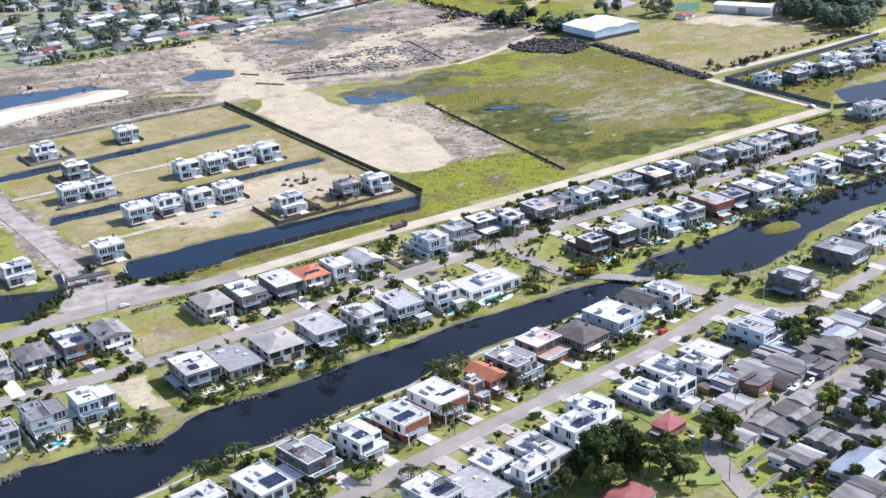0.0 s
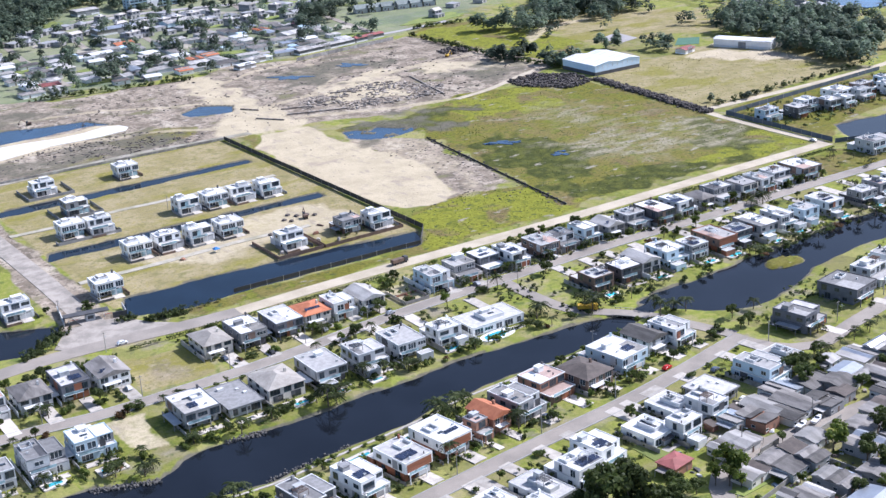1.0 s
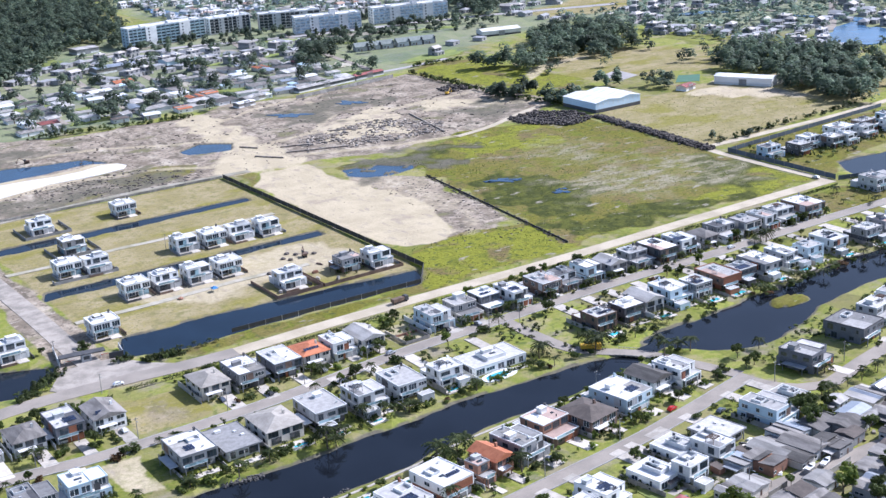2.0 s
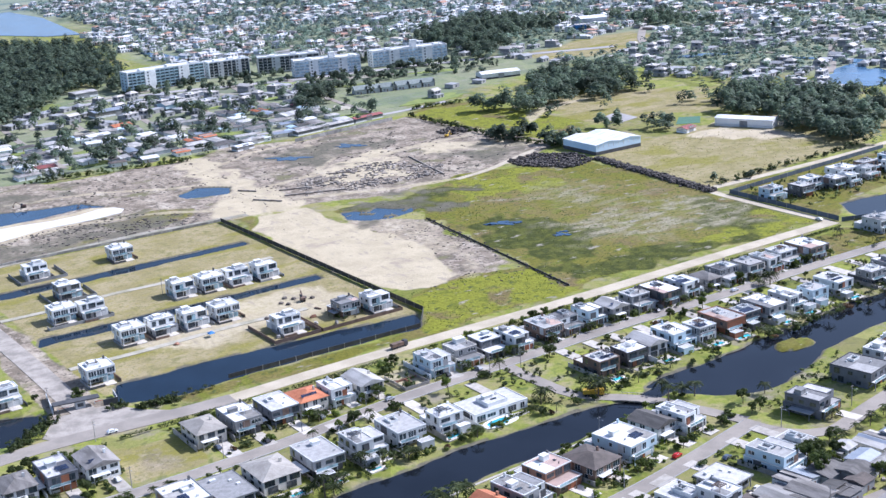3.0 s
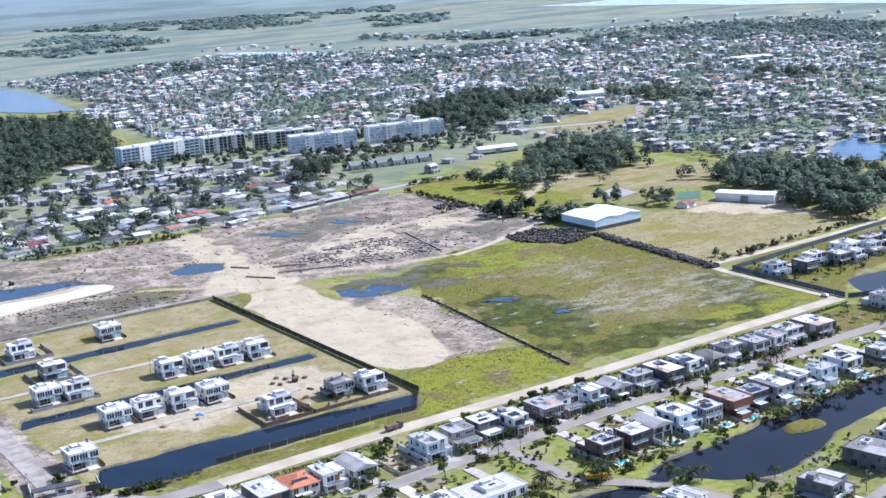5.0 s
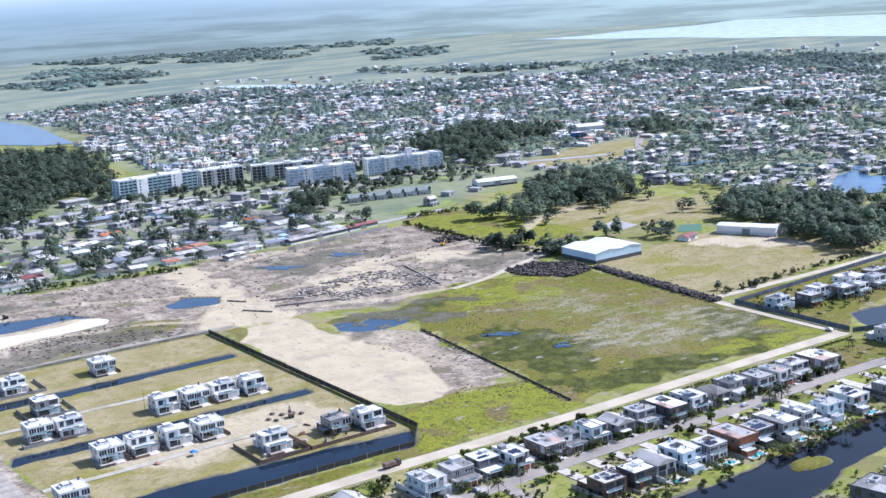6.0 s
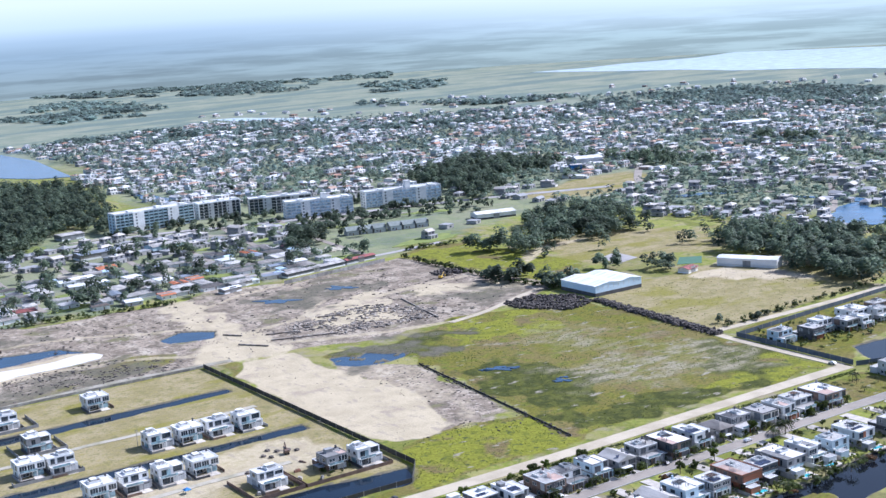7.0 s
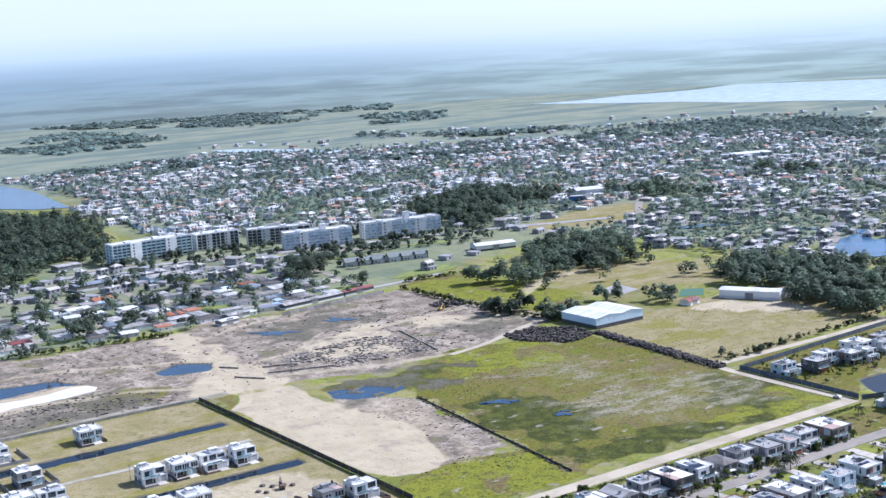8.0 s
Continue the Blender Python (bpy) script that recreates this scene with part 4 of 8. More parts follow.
def pitched(root, w, d, z, rise, material, hip=True, over=0.5, name="roof"):
    """A hipped or gabled roof with thickness and eaves, the ridge along the longer side."""
    key = (name, round(w, 1), round(d, 1), rise, hip, over)
    def make():
        a, b2 = w / 2 + over, d / 2 + over
        bm = bmesh.new()
        if w >= d:
            cut = min(a * 0.9, b2) if hip else 0
            r0, r1 = (-a + cut, 0, rise), (a - cut, 0, rise)
        else:
            cut = min(b2 * 0.9, a) if hip else 0
            r0, r1 = (0, -b2 + cut, rise), (0, b2 - cut, rise)
        c = [(-a, -b2, 0), (a, -b2, 0), (a, b2, 0), (-a, b2, 0)]
        lo = [bm.verts.new((x, y, -0.18)) for x, y, _ in c]
        up = [bm.verts.new(p) for p in c]
        v0, v1 = bm.verts.new(r0), bm.verts.new(r1)
        for k in range(4):
            bm.faces.new((lo[k], lo[(k + 1) % 4], up[(k + 1) % 4], up[k]))
        bm.faces.new(lo[::-1])
        if w >= d:
            for q in ((up[0], up[1], v1, v0), (up[1], up[2], v1), (up[2], up[3], v0, v1), (up[3], up[0], v0)):
                bm.faces.new(q)
        else:
            for q in ((up[0], up[1], v0), (up[1], up[2], v1, v0), (up[2], up[3], v1), (up[3], up[0], v0, v1)):
                bm.faces.new(q)
        me = bpy.data.meshes.new(name)
        bm.to_mesh(me)
        bm.free()
        return me
    return part(name, cached(key, material, make), None, root, at=pose(0, 0, z))


NAMES = {WHITE: "white", CREAM: "cream", PALE: "pale grey", GREY: "grey", DARK: "charcoal", BLUE: "pale blue", BROWN: "brown stone-clad", WOOD: "white and red wood-clad", BRICK: "bare brick", SLATE: "slate grey"}
ROOFS = {ROOF_WHITE: "white flat roof", ROOF_PALE: "pale concrete flat roof", ROOF_GREY: "grey gravel flat roof", ROOF_DARK: "dark flat roof", ROOF_PINK: "pink gravel flat roof",
         TILE: "orange clay tile roof", TILE_DARK: "weathered brown tile roof", FIBRE: "grey sheet roof", FIBRE_PALE: "pale sheet roof", ZINC: "zinc sheet roof", TILE_RED: "red roof", TILE_PALE: "pale weathered tile roof", SLATE_TILE: "grey-green tile roof", WHITE_METAL: "white metal roof", SKY_METAL: "pale blue metal roof"}


FOOT = []


def villa(x, y, turn, w, d, style, wall, roof, front="S", seed=0, solar=(0, 0), group="", accent=None, where="beside its street", plain=False):
    """A detached house of one or two storeys with its balcony, canopy, garage and roof fittings."""
    rng = random.Random(seed * 7 + 3)
    if not plain:
        FOOT.append((x, y, turn, w, d, 1 if front == "N" else -1))
    storeys = "single-storey" if style in ("low", "slab") else "two-storey"
    root = thing("house", pose(x, y, 0, 0, 0, turn), f"{storeys} {NAMES[wall]} house, {ROOFS[roof]}, {where}", "house", group)
    f = -1 if front == "S" else 1
    a, b = w / 2, d / 2
    frame_mat = FRAME_WHITE if rng.random() < 0.3 else FRAME
    second = accent or wall
    cope = rng.choice((COPING, wall, second, COPING if wall in (WHITE, BLUE, PALE) else GREY))
    decks = []
    if style in ("hip", "gable"):
        box = (-a, a, -b, b, 0, 5.6)
        block("wall", box, wall, root)
        pitched(root, w, d, 5.75, 2.0, roof, style == "hip")
        openings(root, rng, (-a, a, -b, b, 2.8, 5.6), 1, frame_mat)
        openings(root, rng, (-a, a, -b, b, 0, 2.8), 0, frame_mat, 0.8)
        block("canopy", (-a * 0.8, a * 0.3, f * b - (2.2 if f < 0 else 0), f * b + (2.2 if f > 0 else 0), 2.75, 2.95), COPING, root)
        for s in (-0.75, 0.25):
            block("post", (a * s - 0.12, a * s + 0.12, f * (b + 1.9) - 0.12, f * (b + 1.9) + 0.12, 0, 2.75), wall, root)
        block("chimney", (a * 0.5, a * 0.5 + 0.8, -0.4, 0.4, 6.0, 8.3), wall, root)
        if solar[0]:
            for i in range(solar[0]):
                part("solar_panel", cached(("solar", 1.05, 1.75), SOLAR, lambda: hull([(-0.52, 0.52, -0.87, 0.87, 0, 0.06)])), None, root,
                     at=pose(-a * 0.6 + i * 1.15, -b * 0.55, 6.9, 26, 0, 0))
        return root
    if style == "slab":
        block("wall", (-a + 0.9, a - 0.9, -b + 1.2, b - 0.9, 0, 3.7), wall, root)
        block("roof", (-a, a, -b, b, 3.7, 4.1), roof, root, bevel=0.12)
        rim("parapet", (-a - 0.05, a + 0.05, -b - 0.05, b + 0.05, 3.75, 4.28), 0.2, second, root)
        openings(root, rng, (-a + 0.9, a - 0.9, -b + 1.2, b - 0.9, 0.2, 3.6), 0, frame_mat, 1.1)
        for s in (-0.8, 0.0, 0.8):
            block("column", (a * s - 0.15, a * s + 0.15, -b + 0.15, -b + 0.45, 0, 3.7), wall, root)
        for u, v, q in ((-a * 0.55, b * 0.55, 2.4), (a * 0.3, b * 0.25, 1.1), (a * 0.45, -b * 0.15, 1.4)):
            block("skylight", (u, u + q, v, v + 1.2, 4.1, 4.1 + 0.35 * q), COPING, root, "white roof light")
        return root
    if style == "low":
        volume(root, (-a, a, -b, b, 0, 3.5), wall, roof, cope, lip=0.3)
        mid = (-a * 0.35, a * 0.4, -b * 0.6, b * 0.5, 3.4, 4.9)
        volume(root, mid, second, roof, lip=0.3)
        openings(root, rng, (-a, a, -b, b, 0.1, 3.4), 0, frame_mat, 0.9)
        decks = [(mid, 5.0), ((-a, -a * 0.35, -b, b, 0, 3.5), 3.6)]
    elif style == "step":
        cut = rng.uniform(0.28, 0.36) * d
        low = (-a, a, -b, b, 0, 3.2)
        up = (-a, a, -b + (cut if f < 0 else 0), b - (cut if f > 0 else 0), 3.62, 6.7)
        volume(root, low, wall, roof, cope, lip=0.3)
        volume(root, up, second, roof, cope, lip=0.35)
        openings(root, rng, up, 1, frame_mat)
        openings(root, rng, low, 0, frame_mat, 0.8)
        decks = [(up, 6.8)]
    elif style == "split":
        low = (-a, a, -b, b, 0, 3.2)
        up1 = (-a, a * 0.1, -b + 0.6, b - 0.8, 3.62, 7.2)
        up2 = (a * 0.1 + 0.14, a, -b + d * 0.2, b - d * 0.12, 3.62, 6.4)
        volume(root, low, wall, roof, cope, lip=0.3)
        volume(root, up1, wall, roof, cope, lip=0.35)
        volume(root, up2, second, roof, cope, lip=0.3)
        for up in (up1, up2):
            openings(root, rng, up, 1, frame_mat)
        openings(root, rng, low, 0, frame_mat, 0.8)
        decks = [(up1, 7.3), (up2, 6.5)]
    else:
        low = (-a + 0.5, a - 0.5, -b + rng.uniform(1.2, 2.4), b - 0.7, 0, 3.2)
        up = (-a, a, -b, b, 3.25, 6.8)
        block("wall", low, second, root)
        volume(root, up, wall, roof, DARK if rng.random() < 0.15 else cope, lip=0.35)
        openings(root, rng, (-a, a, -b, b, 3.5, 6.7), 1, frame_mat)
        openings(root, rng, low, 0, frame_mat, 0.8)
        decks = [(up, 6.9)]
    if rng.random() < 0.7:
        y0 = rng.uniform(-b + 0.5, b - 5)
        block("cladding", (-a - 0.07, -a - 0.01, y0, y0 + rng.uniform(2.5, 4.5), 0.2 if style != "full" else 3.5, 3.1 if style != "full" else 6.6), rng.choice((PALE, GREENGLASS) if plain else (DARK, GREY, WOOD, BROWN, PALE)), root)
    if rng.random() < 0.6 and style != "low":
        x0 = rng.uniform(-a + 0.3, a - 4)
        zc = 3.8 if style != "step" else 0.2
        block("cladding", (x0, x0 + rng.uniform(1.6, 3.2), -b - 0.06, -b - 0.01, zc, zc + 2.7), rng.choice((GREY, GREENGLASS) if plain else (DARK, DARK, GREY, WOOD, BROWN)), root)
    if accent is WOOD:
        block("cladding", (-a * 0.9, a * 0.9, -b - 0.16, -b - 0.13, 3.5, 6.4), WOOD, root, "red wooden wall cladding")
    if style in ("full", "split", "step") and rng.random() < 0.75:
        side, deep = rng.choice((-1, 1)), rng.uniform(3.0, 4.5)
        ax = (-a, -a + w * 0.45) if side < 0 else (a - w * 0.45, a)
        ay = (b + 0.13, b + deep) if f < 0 else (-b - deep - 1.6, -b - 1.75)
        volume(root, (*ax, *ay, 0, rng.choice((2.7, 3.0))), second, rng.choice((roof, ROOF_PALE)), lip=0.25)
    z = 3.3
    lo, hi = (-b - 1.7, -b - 0.13) if style != "step" else (-b - 1.5, -b - 0.13)
    slab = (-a + 0.3, a - rng.uniform(0.3, 0.35) * w, lo, hi, z, z + 0.22)
    if style != "low":
        block("balcony", slab, COPING, root)
        block("balustrade", (slab[0], slab[1], lo + 0.05, lo + 0.11, z + 0.22, z + 1.2), GREENGLASS, root, "pale green glass balustrade")
        block("column", (slab[0] + 0.1, slab[0] + 0.4, lo + 0.1, lo + 0.4, 0, z), wall, root)
        block("column", (slab[1] - 0.4, slab[1] - 0.1, lo + 0.1, lo + 0.4, 0, z), wall, root)
    gw = min(5.0, w * 0.42)
    at = f * b + (0.62 if f < 0 and style == "full" else -0.62 if style == "full" else 0)
    block("garage_door", (a - 0.9 - gw, a - 0.9, min(at, at + f * 0.07), max(at, at + f * 0.07), 0.1, 2.5), rng.choice((PALE, GREENGLASS) if plain else (GREY, DARK, WOOD, PALE)), root)
    block("door", (a - 2.4 - gw, a - 1.3 - gw, min(at, at + f * 0.08), max(at, at + f * 0.08), 0.1, 2.4), rng.choice((GLASS, DARK) if plain else (WOOD, DARK)), root)
    deck, dz = decks[0]
    roof_kit(root, rng, deck, dz, second, roof, solar, plain)
    if style in ("full", "split") and not plain and rng.random() < 0.5:
        x0 = -a - 3.4 if rng.random() < 0.5 else a + 0.15
        block("carport", (x0, x0 + 3.2, -b * 0.7, b * 0.5, 2.55, 2.75), rng.choice((COPING, PALE, GREY)), root)
        outer = x0 + 0.1 if x0 < 0 else x0 + 2.9
        for v in (-b * 0.65, b * 0.4):
            block("post", (outer, outer + 0.2, v, v + 0.2, 0, 2.55), second, root)
    return root


def roof_kit(root, rng, deck, dz, wall, roof, solar, plain):
    """What stands on a flat roof: tank room, terrace, pergola, air conditioners, skylight, vents and panels."""
    x0, x1, y0, y1 = deck[:4]
    w, d = x1 - x0, y1 - y0
    side = rng.choice((-1, 1))
    tw, td, th = min(rng.uniform(2.2, 4.6), w * 0.45), min(rng.uniform(2.0, 3.4), d * 0.35), rng.uniform(1.1, 2.1)
    tx, ty = (x0 + x1) / 2 + side * w * rng.uniform(0.05, 0.22), y0 + d * rng.uniform(0.5, 0.78)
    if plain:
        rim("roof_terrace", (tx - 2.8, tx + 2.8, ty - 3.2, ty + 1.6, dz + 0.02, dz + 1.0), 0.25, WHITE, root)
        block("terrace_deck", (tx - 2.5, tx + 2.5, ty - 2.9, ty + 1.3, dz, dz + 0.12), BROWN, root)
    elif rng.random() < 0.7:
        u, v = x0 + 0.35, y0 + 0.35
        pw, pd = w * rng.uniform(0.3, 0.55), d * rng.uniform(0.35, 0.9)
        if side < 0:
            u = x1 - 0.35 - pw
        block("roof_deck", (u, u + pw, v, v + min(pd, d - 0.7), dz, dz + 0.06), rng.choice([m for m in (ROOF_GREY, ROOF_PALE, ROOF_WHITE, ROOF_DARK, WALL_GREY, ROOF_PINK) if m is not roof]), root)
    cap = (-tw / 2 - 0.2, tw / 2 + 0.2, -td / 2 - 0.2, td / 2 + 0.2, th, th + 0.15)
    if not plain and rng.random() < 0.55:
        rim("light_well", (tx - tw * 0.6, tx + tw * 0.6, ty - td * 0.7, ty + td * 0.7, dz + 0.02, dz + 0.9), 0.22, rng.choice((COPING, COPING, PALE)), root, "open white parapet ring on the roof")
    else:
        part("tank_room", hull([(-tw / 2, tw / 2, -td / 2, td / 2, 0, th), cap]), WHITE if plain else rng.choice((COPING, PALE, WHITE, GREY)), root, at=pose(tx, ty, dz))
    if not plain and rng.random() < 0.35:
        # pergola of dark slats over a roof terrace
        u, v, n = (x0 + x1) / 2 - side * w * 0.22, y0 + d * 0.36, 9
        boxes = [(-2.0 + 0.45 * k, -1.88 + 0.45 * k, -1.7, 1.7, 2.1, 2.25) for k in range(n)] + [(-2.1, 1.9, q, q + 0.12, 1.95, 2.1) for q in (-1.6, 1.5)] + [(p, p + 0.12, q, q + 0.12, 0, 1.95) for p in (-2.0, 1.75) for q in (-1.6, 1.5)]
        part("pergola", hull(boxes), rng.choice((BROWN, DARK, COPING)), root, at=pose(u, v, dz))
    for k in range(rng.randint(1, 2)):
        cx, cy = rng.uniform(x0 + 0.8, x1 - 1.6), y0 + rng.uniform(0.1, 0.9) * (d - 1)
        block("air_conditioner", (cx, cx + 0.9, cy, cy + 0.45, dz + 0.06, dz + 0.75), PALE, root, bevel=0.05)
    if rng.random() < 0.55:
        cx, cy = rng.uniform(x0 + 1, max(x0 + 1.1, x1 - 3)), y0 + rng.uniform(0.15, 0.8) * d
        block("skylight", (cx, cx + rng.choice((1.0, 1.8, 2.6)), cy, cy + 1.1, dz + 0.06, dz + 0.3), GLASS, root, "dark glass skylight", bevel=0.08)
    if rng.random() < 0.6:
        u, v = rng.uniform(x0 + 0.6, x1 - 0.9), rng.uniform(y0 + 0.6, y1 - 0.9)
        block("vent", (u, u + 0.3, v, v + 0.3, dz + 0.06, dz + 0.9), DARK, root)
    if rng.random() < 0.5:
        block("chimney", (x1 - 1.6, x1 - 0.9, y1 - 1.4, y1 - 0.7, dz, dz + 1.5), rng.choice((DARK, wall)), root)
    if solar[0]:
        solar_field(root, (x0 + x1) / 2 - side * w * 0.12, y0 + d * 0.28, dz, *solar)


def apron(x, y, turn, w, l, material=CONCRETE, label="pale concrete driveway leading to a garage"):
    ob = part("driveway", cached(("drive", round(w, 1), round(l, 1)), material, lambda: hull([(-w / 2, w / 2, -l / 2, l / 2, -0.1, 0.12)], 0.03)), None, None, at=pose(x, y, 0, 0, 0, turn))
    return tagged(ob, label, "driveway", kind="structure")


def pool(x, y, turn, w, d, seed=0):
    root = thing("swimming_pool", pose(x, y, 0, 0, 0, turn), "turquoise swimming pool in a pale stone deck", "swimming pool", "garden pools")
    rim("coping", (-w / 2 - 1.3, w / 2 + 1.3, -d / 2 - 1.2, d / 2 + 1.2, -0.1, 0.34), 1.5, STONE, root, "pale stone pool deck")
    block("pool_water", (-w / 2, w / 2, -d / 2, d / 2, -0.1, 0.2), POOL, root, "turquoise water")
    return root


def boundary(x, y, turn, length, h=1.8, material=WALL_GREY, label="rendered grey boundary wall between gardens"):
    root = part("boundary_wall", cached(("bound", round(length), h), material, lambda: hull([(-length / 2, length / 2, -0.09, 0.09, -0.2, h)])), None, None, at=pose(x, y, 0, 0, 0, turn))
    tagged(root, label, "wall", "garden walls")
    return root


STYLES = {
    "A": (-67, "S", "villas north of the street", [
        (-232, 11, 15, "step", WHITE, ROOF_GREY), (-217, 12, 15, "hip", PALE, FIBRE), (-202, 11, 18, "full", SLATE, ROOF_PALE), (-187, 12, 16, "gable", WHITE, FIBRE),
        (-144, 12, 16, "hip", CREAM, TILE_PALE), (-129, 11.5, 18, "full", GREY, ROOF_WHITE), (-113, 12, 17, "full", SLATE, ROOF_PALE), (-99, 12, 14, "hip", CREAM, TILE),
        (-86, 11, 14, "split", WHITE, ROOF_WHITE), (-73, 10.5, 16, "gable", CREAM, FIBRE_PALE), (-38, 12, 15, "split", BLUE, ROOF_PALE), (-23, 11, 16, "step", CREAM, ROOF_GREY),
        (-9, 10.5, 16, "step", SLATE, ROOF_WHITE), (4, 10, 17, "split", WHITE, ROOF_WHITE), (21.5, 11, 15, "full", BROWN, ROOF_PALE), (34, 10.5, 13, "step", GREY, ROOF_GREY)]),
    "A2": (-66, "S", "villas north of the street", [
        (49, 11, 14, "split", BLUE, ROOF_WHITE), (62, 10, 13, "gable", GREY, FIBRE_PALE), (78, 11, 14, "step", GREY, ROOF_PALE), (92, 12, 18, "full", DARK, ROOF_WHITE),
        (108, 12, 16, "split", WHITE, ROOF_WHITE), (122, 9, 13, "hip", GREY, FIBRE), (137, 13, 16, "step", PALE, ROOF_PALE), (151, 11, 13, "full", CREAM, ROOF_PALE), (164, 11, 15, "split", PALE, ROOF_GREY),
        (178, 12, 15, "step", PALE, ROOF_PALE), (195, 14, 18, "full", BROWN, ROOF_WHITE)]),
    "B": (-118.5, "N", "villas on the canal bank", [
        (-246, 12, 15, "step", PALE, ROOF_GREY), (-229, 13.5, 16, "split", PALE, ROOF_GREY), (-212, 14, 13, "split", BLUE, ROOF_WHITE), (-174, 13.5, 18, "full", GREY, ROOF_WHITE),
        (-158, 14, 21, "slab", PALE, ROOF_GREY), (-141, 14.5, 18, "hip", CREAM, TILE_PALE), (-122, 13, 18, "full", GREY, ROOF_PALE), (-103, 13, 15, "split", PALE, ROOF_PALE),
        (-86.5, 12.5, 17, "full", PALE, ROOF_PALE), (-68, 11, 14, "step", WHITE, ROOF_WHITE), (-45, 25, 15, "low", WHITE, ROOF_PALE)]),
    "B2": (-113, "N", "villas on the pond bank", [
        (13, 11, 17, "step", BROWN, ROOF_PALE), (28.5, 11.5, 17, "step", DARK, ROOF_WHITE), (42, 10, 15, "gable", PALE, FIBRE_PALE), (57, 13, 16, "split", BLUE, ROOF_WHITE), (70, 10, 16, "step", WHITE, ROOF_WHITE),
        (85.5, 12, 18, "full", BROWN, ROOF_PALE), (98, 10.5, 14, "step", DARK, ROOF_GREY), (112, 12, 18, "full", GREY, ROOF_WHITE), (128, 11, 15, "split", PALE, ROOF_WHITE), (143, 11, 14, "step", BLUE, ROOF_PALE),
        (160, 11, 15, "full", PALE, ROOF_PALE), (184, 12, 14, "step", DARK, ROOF_PALE), (200, 12, 13, "split", GREY, ROOF_WHITE), (216, 12, 14, "full", WHITE, ROOF_PALE), (232, 12, 14, "step", PALE, ROOF_WHITE)]),
}
seed = 0
for key, (row_y, front, group, homes) in STYLES.items():
    for x, w, d, style, wall, roof in homes:
        seed += 1
        rng = random.Random(seed)
        n_solar = (rng.randint(3, 6), rng.randint(1, 2)) if rng.random() < 0.3 else (0, 0)
        place = "beside the canal" if key == "B" else "beside the pond" if key == "B2" else "beside the street"
        accent = {(-86, "A"): PALE, (-122, "B"): DARK, (85.5, "B2"): WOOD, (92, "A2"): BROWN}.get((x, key), rng.choice((None, None, GREY, WHITE)))
        villa(x, row_y + rng.uniform(-0.8, 0.8), 0, w, d, style, wall, roof, front, seed, n_solar, group, accent, place)
        street = -94 if x < -110 else -87 + 0.05 * (-x - 20) if x < -20 else -81
        f = -1 if front == "S" else 1
        y0, y1 = row_y + f * (d / 2 + 0.1), street - f * 4.4
        apron(x + w / 2 - 0.9 - min(5.0, w * 0.42) / 2, (y0 + y1) / 2, 0, min(5.0, w * 0.42) + rng.uniform(0, 1.2), abs(y1 - y0), CONCRETE if rng.random() < 0.6 else STONE)
        gap = w / 2 + 1.3
        boundary(x - gap, row_y - f * 2, 90, d + 7, rng.choice((1.2, 1.8, 2.2)), rng.choice((WALL_GREY, WHITE, WALL_GREY)))
        if key == "B2" and rng.random() < 0.62:
            pool(x + rng.uniform(-1.5, 1.5), row_y - d / 2 - rng.uniform(5.4, 6.2), 0, rng.uniform(4.5, 7.5), rng.uniform(2.6, 3.4), seed)
for x, y, w, d in ((-70, -129, 6.5, 3.4), (-107, -134, 4.6, 2.0), (-138, -133, 6.5, 2.2), (-123, -134, 4.0, 2.0), (-211, -135.5, 7.5, 3.6), (-230, -133, 6.0, 3.0)):
    pool(x, y, 4, w, d)
# a rounded pool on a wide white deck
round_pool = thing("swimming_pool", pose(-50, -130, 0, 0, 0, 6), "large rounded turquoise pool on a white deck", "swimming pool", "garden pools")
for name, grow, z, mat in (("coping", 3.0, 0.2, WHITE), ("pool_water", 0.0, 0.26, POOL)):
    bm = bmesh.new()
    ring = [bm.verts.new(((5.2 + grow) * math.copysign(abs(math.cos(a)) ** 0.7, math.cos(a)) + grow * 0.4, (2.3 + grow * 0.5) * math.copysign(abs(math.sin(a)) ** 0.8, math.sin(a)), z)) for a in (2 * math.pi * k / 28 for k in range(28))]
    top = bm.faces.new(ring)
    low = bmesh.ops.extrude_face_region(bm, geom=[top])
    bmesh.ops.translate(bm, vec=(0, 0, -0.4), verts=[v for v in low["geom"] if isinstance(v, bmesh.types.BMVert)])
    bmesh.ops.recalc_face_normals(bm, faces=bm.faces)
    part(name, bm, mat, round_pool, "white pool deck" if mat is WHITE else "turquoise water")

